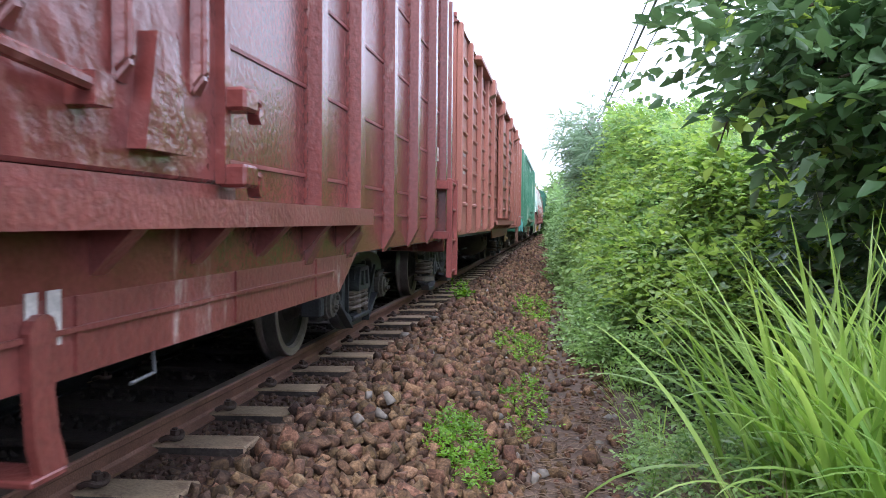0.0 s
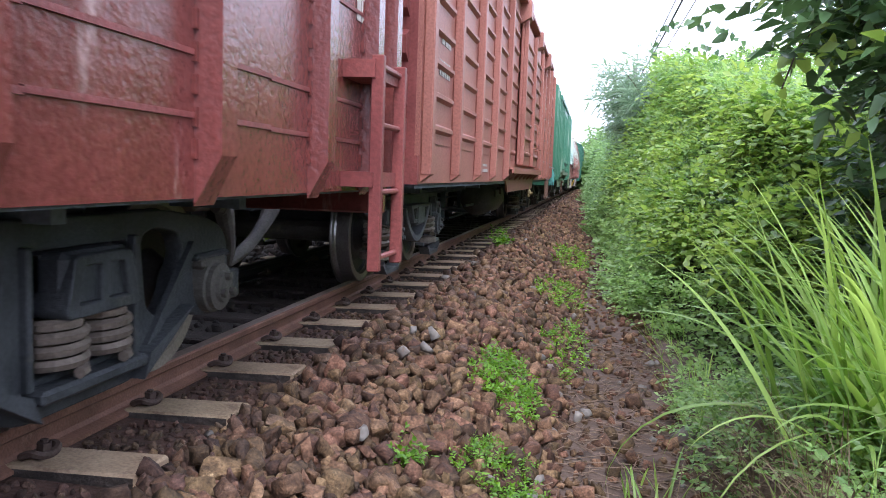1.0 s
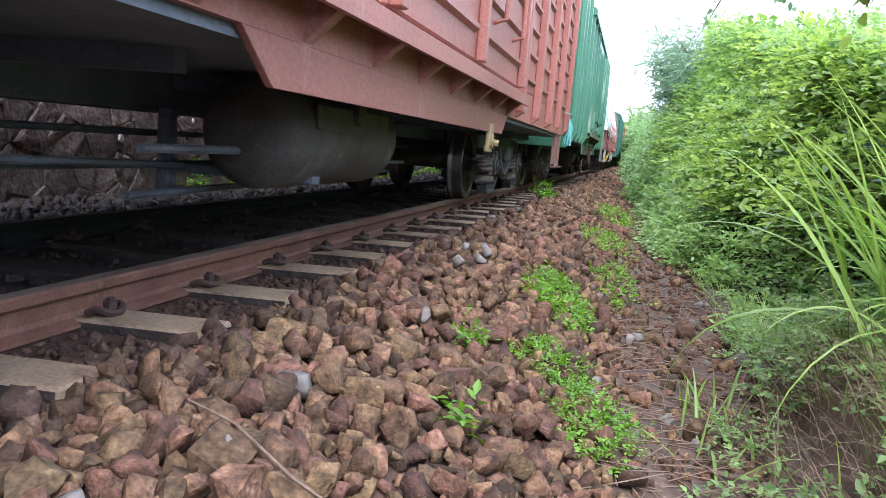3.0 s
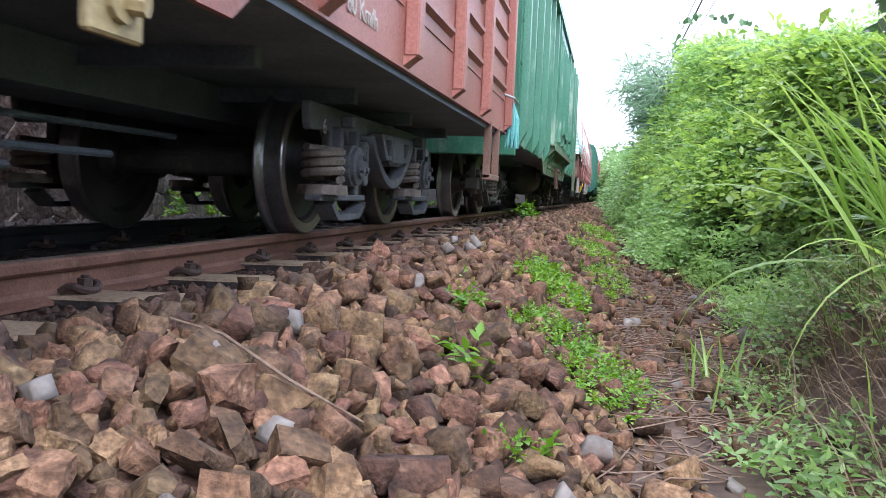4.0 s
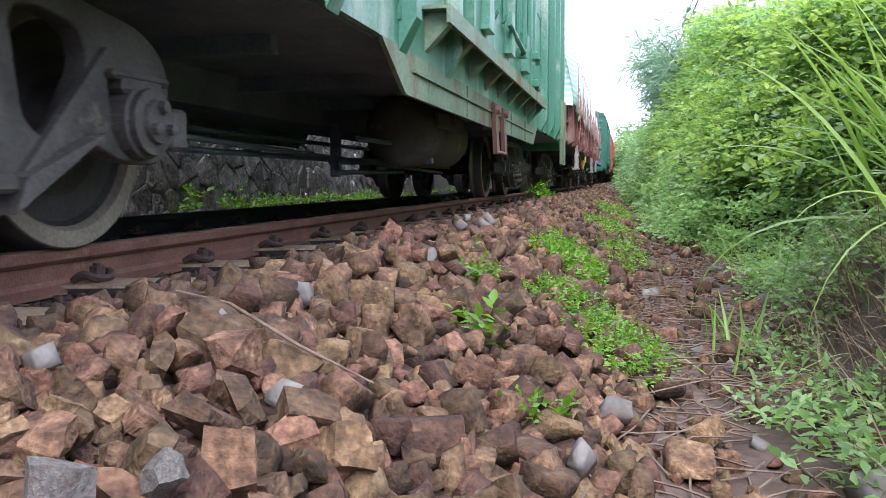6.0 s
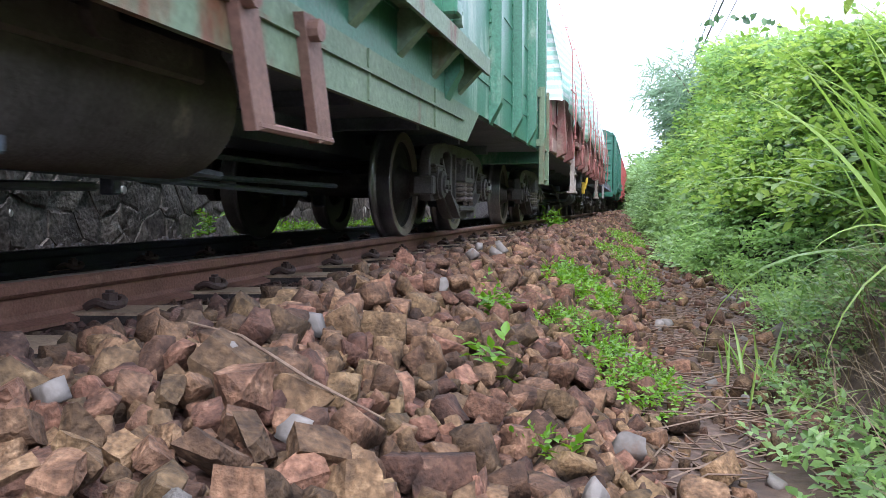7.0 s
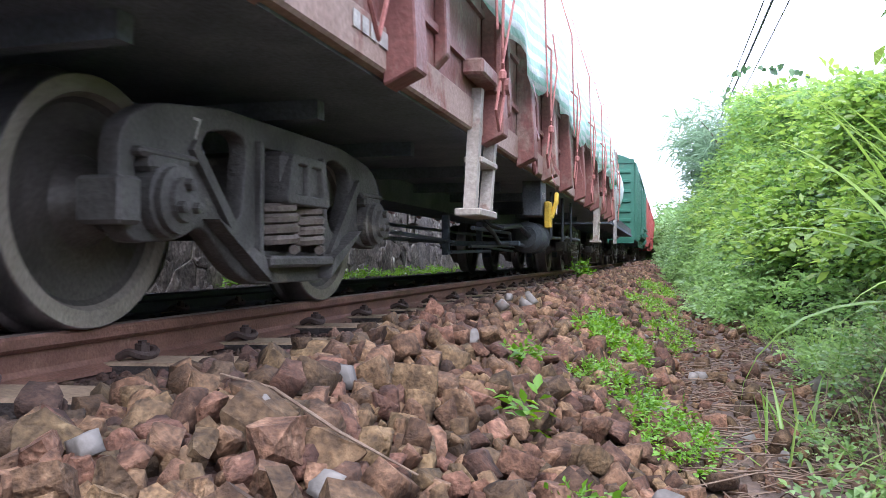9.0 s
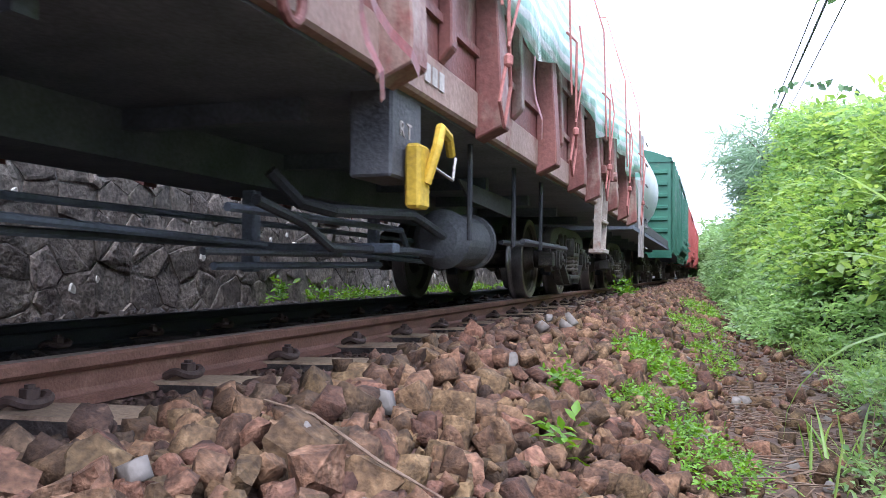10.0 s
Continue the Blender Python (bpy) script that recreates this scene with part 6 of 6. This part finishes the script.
        ob = bulk("stones", np.concatenate(Vs), np.concatenate(Fs), mat, "", "", parent=bed)
        tagged(ob, label, kind="stuff")
    meshes = {}
    for i in chosen:
        key = (int(pick[i]), bool(white[i]))
        if key not in meshes:
            v, f = CHIPPED[key[0]]
            me = bpy.data.meshes.new("stone")
            me.from_pydata(v.tolist(), [], f.tolist())
            me.materials.append(M["stone_white"] if key[1] else M["stone_piece"])
            meshes[key] = me
        ob = new("stone", meshes[key])
        ob.parent = bed
        s = A[i, 3]
        ob.matrix_basis = Matrix.Translation(A[i, :3]) @ Matrix(R[i].tolist()).to_4x4() @ Matrix.Diagonal((s, s, s, 1))


# ---- vegetation ----
def bank_face(y, z):
    """x of the bank's face at height z."""
    h = 0.9 * (bank_height(y) - 0.1)
    s = min(1.0, max(0.0, (z + 0.37) / h))
    lo = 0.5 - math.sin(math.asin(1 - 2 * s) / 3)
    return bank_edge(y) + 0.1 + BANK_RUN * lo


def bank_points(n, y0, y1, z0=0.0, z1=1.0, out=(0.03, 0.3), bias=1.0, where=None):
    """Points on the overgrown face and crest of the bank, and the way out of it."""
    P, D = [], []
    while len(P) < n:
        y = y0 + (y1 - y0) * RNG.random() ** bias
        h = bank_height(y)
        u = z0 + (z1 - z0) * RNG.random()
        lump = 0.3 * noise.noise((y * 0.75, u * 2.2, 3.3)) + 0.16 * noise.noise((y * 2.1, u * 5.0, 9.1))
        if u < 0.8:
            z = -0.36 + (h + 0.36) * u / 0.8
            x = bank_face(y, z) - RNG.uniform(*out) - lump + (0.14 if y < 7 else 0.0)
            d = (-1.0, -0.25, 0.35)
        else:
            w = (u - 0.8) / 0.2
            x = bank_edge(y) + 0.05 + BANK_RUN + 2.4 * w * w - lump
            z = ground_z(x, y) + RNG.uniform(0.02, 0.4) + lump
            d = (-0.5, -0.3, 0.9)
        if where is None or where(y, z, u):
            P.append((x, y, max(z, -0.36)))
            D.append(d)
    P, D = np.array(P), np.array(D)
    return P, D + RNG.normal(0, 0.55, D.shape)


def merge(parts):
    V, F, b = [], [], 0
    for v, f in parts:
        V.append(v)
        F.append(f + b)
        b += len(v)
    return np.concatenate(V), np.concatenate(F)


def build_bank():
    # low undergrowth with small paired leaflets, near to far
    sets = []
    for y0, y1, n, size in ((1.2, 4.5, 2500, 0.04), (4.5, 8, 3400, 0.05), (8, 13, 3700, 0.064), (13, 20, 3200, 0.09)):
        P, D = bank_points(n, y0, y1, 0.0, 1.0, where=lambda y, z, u: noise.noise((y * 0.6, z * 0.9, 1.2)) < 0.35 or z < 0.35)
        ln = RNG.uniform(2.6, 4.6, n) * size * 1.25
        sets.append(sprigs(P, D, ln, 9, np.full(n, size) * RNG.uniform(0.7, 1.45, n), 0.58))
    n = 1500
    xy = np.column_stack([RNG.uniform(2.15, 2.8, n), RNG.uniform(1.3, 4.8, n)])
    xy = xy[(xy[:, 0] > 2.3) | (xy[:, 1] > 2.9)]
    n = len(xy)
    P = np.column_stack([xy, [ground_z(a, b) + RNG.uniform(0.0, 0.16) for a, b in xy]])
    sets.append(sprigs(P, RNG.normal(0, 0.6, (n, 3)) + [-0.5, -0.3, 0.5], RNG.uniform(0.07, 0.16, n), 8, RNG.uniform(0.024, 0.04, n), 0.55))
    bulk("undergrowth", *merge(sets), M["leaf_small"], "dense mid-green undergrowth with small paired leaves", "undergrowth")
    sets = []
    n = 700
    P, D = bank_points(n, 3.2, 15, 0.25, 1.0, (0.1, 0.46))
    sets.append(sprigs(P, D + [-0.3, -0.2, 0.4], RNG.uniform(0.25, 0.6, n), 8, RNG.uniform(0.07, 0.125, n), 0.46, droop=0.5))
    bulk("bank_shoots", *merge(sets), M["leaf_vine"], "long yellow-green leafy shoots growing out of the bank", "shoots")
    sets = []
    for y0, y1, n, size in ((3, 6, 1300, 0.075), (6, 10, 2000, 0.085), (10, 18, 1600, 0.11)):
        P, D = bank_points(n, y0, y1, 0.25, 1.0, (0.1, 0.36), where=lambda y, z, u: noise.noise((y * 0.6, z * 0.9, 1.2)) > -0.1)
        ln = RNG.uniform(0.14, 0.34, n)
        sets.append(sprigs(P, D, ln, 6, np.full(n, size) * RNG.uniform(0.7, 1.2, n), 0.62, droop=0.4))
    bulk("climbing_vine", *merge(sets), M["leaf_vine"], "bright yellow-green climbing vine with broad leaves", "vine")
    sets = []
    for y0, y1, z0, z1, n in ((5.6, 8.2, 0.2, 0.62, 220), (2.5, 5.5, 0.35, 0.8, 260), (8, 16, 0.1, 0.75, 420)):
        P, D = bank_points(n, y0, y1, z0, z1, (-0.02, 0.2))
        sets.append(sprigs(P, D, RNG.uniform(0.18, 0.34, n), 7, RNG.uniform(0.08, 0.125, n), 0.45))
    # dense dark tree leaves added to make the shaded hollow under the tree
    n = 620
    P = np.column_stack([RNG.uniform(3.05, 4.0, n), RNG.uniform(3.9, 5.4, n), RNG.uniform(0.35, 1.75, n)])
    P[:, 2] = np.maximum(P[:, 2], [ground_z(a, b) + 0.05 for a, b in P[:, :2]])
    sets.append(sprigs(P, RNG.normal(0, 0.6, (n, 3)) + [-0.5, -0.5, 0.1], RNG.uniform(0.15, 0.3, n), 7, RNG.uniform(0.08, 0.13, n), 0.5))
    bulk("dark_shrubs", *merge(sets), M["leaf_dark"], "dark glossy broad-leaved shrubs in the bank", "shrub")
    # far growth, larger and looser
    sets = []
    for y0, y1, n, size in ((19, 30, 3600, 0.11), (30, 55, 3600, 0.2), (55, 110, 3200, 0.42)):
        P, D = bank_points(n, y0, y1, 0.0, 1.0, (0.0, 0.5))
        sets.append(sprigs(P, D, np.full(n, size * 3.2), 7, np.full(n, size) * RNG.uniform(0.7, 1.2, n), 0.55))
    bulk("far_bank_growth", *merge(sets), M["leaf_far"], "dense green growth along the far bank", "undergrowth")
    # wooded rise where the line ends
    n = 5200
    x, y = RNG.uniform(-45, 30, n), RNG.uniform(108, 180, n)
    lump = np.array([noise.noise((a * 0.12, b * 0.12, 0)) for a, b in zip(x, y)])
    z = np.array([ground_z(a, b) for a, b in zip(x, y)]) + RNG.uniform(0, 1.0, n) * (2.2 + 3.0 * np.maximum(lump, -0.4))
    P = np.column_stack([x, y, z])
    V, F = sprigs(P, RNG.normal(0, 1, (n, 3)) + [0, -0.5, 0.4], np.full(n, 1.6), 7, RNG.uniform(0.5, 0.95, n), 0.6)
    bulk("far_wood", V, F, M["leaf_far"], "hazy green wooded hillside at the end of the line", "wood")


def build_bamboo():
    t = empty("bamboo", pose(2.85, 17.2, ground_z(2.85, 17.2)), "tall grey-green bamboo clump leaning out of the bank", "bamboo")
    rnd = random.Random(3)
    o = Vector((2.85, 17.2, ground_z(2.85, 17.2)))
    tips = []
    for k in range(15):
        a = Vector((rnd.uniform(-0.5, 0.5), rnd.uniform(-1.2, 1.2), 0))
        lean = Vector((rnd.uniform(-1.15, 0.4), rnd.uniform(-0.8, 0.8), 0))
        hgt = rnd.uniform(1.0, 2.3)
        pts = [a + Vector((0, 0, -0.1)) + lean * (w * w) + Vector((0, 0, hgt * w * (1 - 0.18 * w))) for w in [i / 8 for i in range(9)]]
        bm = bmesh.new()
        tube(bm, pts, [0.016 * (1 - 0.8 * i / 8) + 0.002 for i in range(9)], 6)
        part("culm", bm, M["bark"], t)
        tips += [(o + p, lean.normalized()) for p in pts[2:]]
    n = 1300
    sel = RNG.integers(0, len(tips), n)
    P = np.array([tips[i][0][:] for i in sel]) + RNG.normal(0, 0.17, (n, 3))
    D = np.array([tips[i][1][:] for i in sel]) * 0.4 + RNG.normal(0, 0.6, (n, 3)) + [-0.45, 0, 0.1]
    V, F = sprigs(P, D, RNG.uniform(0.2, 0.42, n), 6, RNG.uniform(0.2, 0.34, n), 0.13, spread=0.6, droop=0.5)
    b = bulk("foliage", V - np.array(o[:]), F, M["leaf_bamboo"], "", "", parent=t)
    tagged(b, "narrow grey-green bamboo leaves", kind="stuff")


def build_tree():
    """The broad-leaved tree whose boughs hang over the path."""
    base = Vector((4.5, 4.6, ground_z(4.5, 4.6)))
    t = empty("tree", Matrix.Translation(base), "broad-leaved tree with low boughs over the path", "tree")
    bm = bmesh.new()
    trunk = [Vector((0, 0, -0.2)), Vector((-0.05, -0.03, 0.4)), Vector((-0.1, -0.1, 0.9)), Vector((-0.1, -0.1, 1.6)), Vector((0.0, -0.05, 2.4))]
    tube(bm, trunk, [0.11, 0.09, 0.08, 0.065, 0.04], 10)
    part("trunk", bm, M["bark"], t)
    rnd = random.Random(9)
    ends = []
    goals = [(2.45, 4.1, 1.62), (2.6, 3.8, 1.55), (2.5, 3.6, 1.75), (2.9, 3.7, 1.7), (2.6, 3.5, 1.45), (2.75, 3.9, 1.3), (2.95, 3.5, 1.25), (3.1, 3.9, 1.15), (3.2, 3.4, 1.05), (2.9, 4.3, 1.4), (3.35, 3.8, 1.3), (2.35, 4.0, 1.78), (2.55, 4.4, 1.62), (2.8, 3.4, 1.62), (2.95, 4.0, 1.5), (3.2, 3.2, 1.75), (3.3, 4.3, 1.55), (3.5, 3.6, 1.7), (3.0, 5.0, 1.9), (2.6, 4.9, 2.1), (3.2, 4.4, 2.2), (2.8, 4.2, 2.0), (3.7, 5.4, 2.3), (4.8, 5.2, 2.5), (4.6, 3.8, 2.4), (3.3, 3.6, 2.05), (2.75, 3.7, 1.75), (3.05, 2.9, 1.5)]
    for g in goals:
        e = Vector(g) + Vector((0.22, 0, 0)) - base
        a = trunk[2].lerp(trunk[4], rnd.random())
        m = a.lerp(e, 0.5) + Vector((0, 0, 0.25))
        pts = [a.lerp(m, w).lerp(m.lerp(e, w), w) for w in [i / 7 for i in range(8)]]
        bm = bmesh.new()
        tube(bm, pts, [0.03 * (1 - 0.85 * i / 7) + 0.003 for i in range(8)], 6)
        part("limb", bm, M["bark"], t)
        ends += [base + p for p in pts[4:]] + [base + pts[-1]] * 3
    n = 950
    sel = RNG.integers(0, len(ends), n)
    P = np.array([ends[i][:] for i in sel]) + RNG.normal(0, 0.15, (n, 3))
    D = RNG.normal(0, 0.7, (n, 3)) + [-0.5, -0.2, -0.1]
    V, F = sprigs(P, D, RNG.uniform(0.12, 0.3, n), 6, RNG.uniform(0.09, 0.15, n), 0.5, droop=0.5)
    b = bulk("crown", V - np.array(base[:]), F, M["leaf_dark"], "", "", parent=t)
    tagged(b, "dark green drooping leaves", kind="stuff")
    n = 130
    sel = RNG.integers(0, len(ends), n)
    P = np.array([ends[i][:] for i in sel]) + RNG.normal(0, 0.16, (n, 3))
    V, F = sprigs(P, RNG.normal(0, 0.7, (n, 3)) + [-0.6, -0.2, -0.2], RNG.uniform(0.12, 0.3, n), 5, RNG.uniform(0.08, 0.12, n), 0.55, droop=0.5)
    b = bulk("crown", V - np.array(base[:]), F, M["leaf_vine"], "", "", parent=t)
    tagged(b, "lit yellow-green leaves at the crown's edge", kind="stuff")


def trailing_vine(pts, size, mat, label):
    pts = [Vector(p) for p in pts]
    bm = bmesh.new()
    tube(bm, pts, 0.004, 5)
    t = empty("trailing_vine", pose(0, 0, 0), label, "vine")
    part("stem", bm, M["bark"], t)
    P = []
    for a, b in zip(pts, pts[1:]):
        k = max(2, int((b - a).length / (size * 0.55)))
        P += [a.lerp(b, i / k)[:] for i in range(k)]
    n = len(P)
    D = RNG.normal(0, 0.5, (n, 3)) + [0, 0, -0.8]
    V, F = leaves(np.array(P) + RNG.normal(0, 0.02, (n, 3)), D, RNG.normal(0, 0.4, (n, 3)) + [-0.3, -1, 0.2], np.full(n, size) * RNG.uniform(0.7, 1.2, n), np.full(n, size * 0.8) * RNG.uniform(0.7, 1.1, n))
    bulk("leaf", V, F, mat, "", "", parent=t)["kind"] = "stuff"


def build_grass():
    n = 430
    c = np.array([[2.62, 2.85], [2.7, 3.1], [2.82, 3.0], [2.85, 3.4], [2.9, 3.15], [3.0, 3.7], [3.15, 3.3], [2.95, 2.6], [3.2, 2.8], [2.82, 2.65]])
    sel = RNG.integers(0, len(c), n)
    xy = c[sel] + RNG.normal(0, 0.13, (n, 2))
    base = np.column_stack([xy, [min(ground_z(a, b), -0.02) - 0.02 for a, b in xy]])
    lean = RNG.normal(0, 0.5, (n, 2)) + [-0.2, -0.1]
    V, F = blades(base, lean, RNG.uniform(0.5, 1.15, n), RNG.uniform(0.014, 0.042, n), 12, 1.3)
    bulk("tall_grass", V, F, M["grass"], "tall arching bright green grass clump beside the path", "grass")
    n = 150
    xy = np.column_stack([RNG.uniform(2.14, 2.4, n), RNG.uniform(1.8, 8, n)])
    base = np.column_stack([xy, [ground_z(a, b) for a, b in xy]])
    V, F = blades(base, RNG.normal(0, 0.4, (n, 2)) + [-0.4, -0.1], RNG.uniform(0.12, 0.36, n), RNG.uniform(0.005, 0.01, n), 7)
    bulk("verge_grass", V, F, M["grass"], "thin grass at the foot of the bank", "grass")
    n = 900
    xy = np.column_stack([RNG.normal(2.28, 0.12, n), RNG.uniform(1.2, 3.2, n)])
    base = np.column_stack([xy, [ground_z(a, b) + 0.1 * RNG.random() for a, b in xy]])
    V, F = blades(base, RNG.normal(0, 0.5, (n, 2)) + [-0.7, -0.1], RNG.uniform(0.12, 0.32, n), RNG.uniform(0.002, 0.005, n), 6, 1.6)
    bulk("dry_grass", V, F, M["dry_grass"], "dry matted grass roots hanging from the bank", "grass")
    n = 800
    xy = np.column_stack([RNG.uniform(1.5, 2.2, n), RNG.uniform(1.2, 6, n)])
    base = np.column_stack([xy, [ground_z(a, b) + 0.012 for a, b in xy]])
    a = RNG.uniform(0, 6.28, n)
    tips = base + np.column_stack([np.cos(a), np.sin(a), RNG.uniform(-0.05, 0.15, n)]) * RNG.uniform(0.06, 0.26, n)[:, None]
    bm = bmesh.new()
    for p, q in zip(base, tips):
        tube(bm, [p, (p + q) / 2 + RNG.normal(0, 0.01, 3), q], 0.0022, 4, False)
    ob = part("dead_twigs", bm, M["twig"])
    tagged(ob, "dead twigs and straw littering the path", "litter", kind="stuff")


def weed(name, x, y, rx, ry, n, size, mat, label, height=0.07, z=None):
    """A low patch of weeds on the stones."""
    a, r = RNG.uniform(0, 6.28, n), np.sqrt(RNG.random(n))
    px, py = x + rx * r * np.cos(a) + RNG.normal(0, 0.02, n), y + ry * r * np.sin(a)
    pz = np.array([ground_z(u, v) for u, v in zip(px, py)]) + 0.03 + height * (1 - r * r) * RNG.random(n)
    o = np.array([x, y, ground_z(x, y)])
    D = RNG.normal(0, 0.6, (n, 3)) + [0, 0, 0.9]
    V, F = sprigs(np.column_stack([px, py, pz]) - o, D, RNG.uniform(1.5, 3.5, n) * size, 6, np.full(n, size) * RNG.uniform(0.7, 1.2, n), 0.5)
    ob = bulk(name, V, F, mat, label, "weeds", kind="stuff")
    ob.matrix_basis = Matrix.Translation(o)


def build_weeds():
    lab = "low bright green weeds growing on the ballast"
    weed("weed_patch", 1.30, 4.05, 0.12, 0.42, 230, 0.028, M["weed"], lab)
    weed("weed_patch", 1.42, 3.75, 0.1, 0.28, 120, 0.026, M["weed"], lab)
    weed("weed_patch", 1.42, 2.95, 0.13, 0.24, 170, 0.02, M["weed"], lab)
    weed("weed_patch", 1.56, 2.6, 0.13, 0.3, 260, 0.02, M["weed"], lab)
    weed("weed_patch", 1.45, 7.4, 0.22, 0.7, 200, 0.03, M["weed"], lab)
    weed("weed_patch", 1.58, 5.4, 0.14, 0.9, 150, 0.026, M["weed"], lab)
    weed("weed_patch", 1.45, 10.5, 0.22, 1.3, 170, 0.04, M["weed"], lab)
    lab = "single leafy weed rooted between the stones"
    weed("weed", 1.18, 2.66, 0.03, 0.04, 22, 0.03, M["weed"], lab, 0.06)
    weed("weed", 1.30, 2.03, 0.02, 0.02, 6, 0.042, M["weed"], lab, 0.05)
    weed("weed", 1.41, 1.69, 0.02, 0.02, 9, 0.026, M["weed"], lab, 0.05)
    weed("weed", 0.63, 9.76, 0.06, 0.1, 40, 0.06, M["weed"], lab, 0.22)
    weed("weed", 1.95, 2.2, 0.12, 0.2, 42, 0.035, M["leaf_small"], "low grey-green leafy weed beside the path", 0.06)
    weed("weed", 2.0, 2.75, 0.1, 0.25, 40, 0.032, M["leaf_small"], "low grey-green leafy weed beside the path", 0.08)
    weed("weed", 2.15, 2.0, 0.14, 0.35, 60, 0.04, M["leaf_small"], "low grey-green leafy weed beside the path", 0.07)
    weed("weed", 1.98, 1.85, 0.08, 0.12, 24, 0.036, M["leaf_small"], "low grey-green leafy weed beside the path", 0.05)
    for y in (7.2, 7.9):
        weed("weed", -2.36, y, 0.05, 0.1, 16, 0.07, M["weed"], "leafy weed at the foot of the stone wall", 0.3)
    for y in (8.6, 10.2, 11.8, 13.4, 15.5, 18):
        weed("weed_patch", -2.2, y, 0.16, 0.8, 130, 0.045, M["weed"], "green weeds along the stone wall", 0.1)
    n = 26
    xy = np.column_stack([RNG.uniform(1.82, 2.05, n), RNG.uniform(2.3, 3.4, n)])
    base = np.column_stack([xy, [ground_z(a, b) for a, b in xy]])
    V, F = blades(base, RNG.normal(0, 0.6, (n, 2)), RNG.uniform(0.1, 0.3, n), RNG.uniform(0.008, 0.014, n), 6)
    bulk("path_grass", V, F, M["grass"], "short grass blades beside the path", "grass")


def build_pole():
    t = empty("utility_pole", pose(3.15, 36, ground_z(3.15, 36)), "grey concrete utility pole with two crossarms", "utility pole")
    z0 = ground_z(3.15, 36)
    bm = bmesh.new()
    tube(bm, [(0, 0, -0.3), (0, 0, 5.6 - z0)], [0.15, 0.1], 12)
    part("post", bm, M["pole"], t)
    for z in (5.1, 4.45):
        bm = bmesh.new()
        box(bm, -1.15, 1.15, -0.05, 0.05, z - z0 - 0.045, z - z0 + 0.045)
        arm = part("crossarm", bm, M["pole"], t)
        for x in (-1.0, -0.6, 0.6, 1.0):
            bm = bmesh.new()
            lathe(bm, [(0.045, 0.02), (0.08, 0.05), (0.13, 0.05), (0.15, 0.02)], (x, 0, z - z0), "z", 10)
            part("insulator", bm, M["tank_white"], arm)
    for x, r in ((3.2, 0.012), (3.34, 0.022), (3.62, 0.012)):
        bm = bmesh.new()
        tube(bm, [(x, 36 - 54 * k / 24, 5.15 - 0.55 * (1 - (2 * k / 24 - 1) ** 2)) for k in range(25)], r, 6)
        tagged(part("overhead_cable", bm, M["cable"]), "thin black overhead cable running beside the track", "cable", "overhead cables")


build_wall()
build_bank()
build_bamboo()
build_tree()
trailing_vine([(4.6, 17.2, 3.2), (4.2, 17.1, 3.75), (3.8, 17.0, 3.95), (3.4, 17.0, 3.85), (3.05, 17.0, 3.95), (2.8, 17.0, 3.8), (2.7, 17.0, 3.45), (2.68, 17.0, 3.1)], 0.17, M["leaf_dark"], "wild vine with dark hanging leaves above the bank")
trailing_vine([(4.5, 17.2, 2.8), (4.0, 17.1, 3.4), (3.6, 17.0, 3.5), (3.3, 17.0, 3.3)], 0.16, M["leaf_dark"], "wild vine with dark hanging leaves above the bank")
trailing_vine([(2.75, 4.0, 1.62), (2.6, 4.0, 1.5), (2.52, 4.0, 1.38), (2.47, 4.0, 1.22)], 0.08, M["leaf_vine"], "hanging vine with yellow-green leaves")
build_grass()
build_weeds()
build_pole()
bm = bmesh.new()
tube(bm, [(0.86, 1.52, 0.01), (0.98, 1.47, 0.0), (1.12, 1.4, -0.045), (1.24, 1.38, -0.09)], [0.002, 0.003, 0.003, 0.0015], 6)
tagged(part("dry_stalk", bm, M["twig"]), "long dry stalk lying across the stones", "stalk")
build_ballast()


# ---- what moves ----
def motions():
    times = [0.5 * k for k in range(21)]
    for wagon, y in WAGONS:
        walk(wagon, [(t, pose(-RAIL_GAP / 2, y - SPEED * t, 0)) for t in times])
    fine = [0.1 * k for k in range(101)]
    for ws, y in WHEELSETS:
        walk(ws, [(t, pose(0, y, WHEEL_R, math.degrees(SPEED * t / WHEEL_R))) for t in fine])


motions()
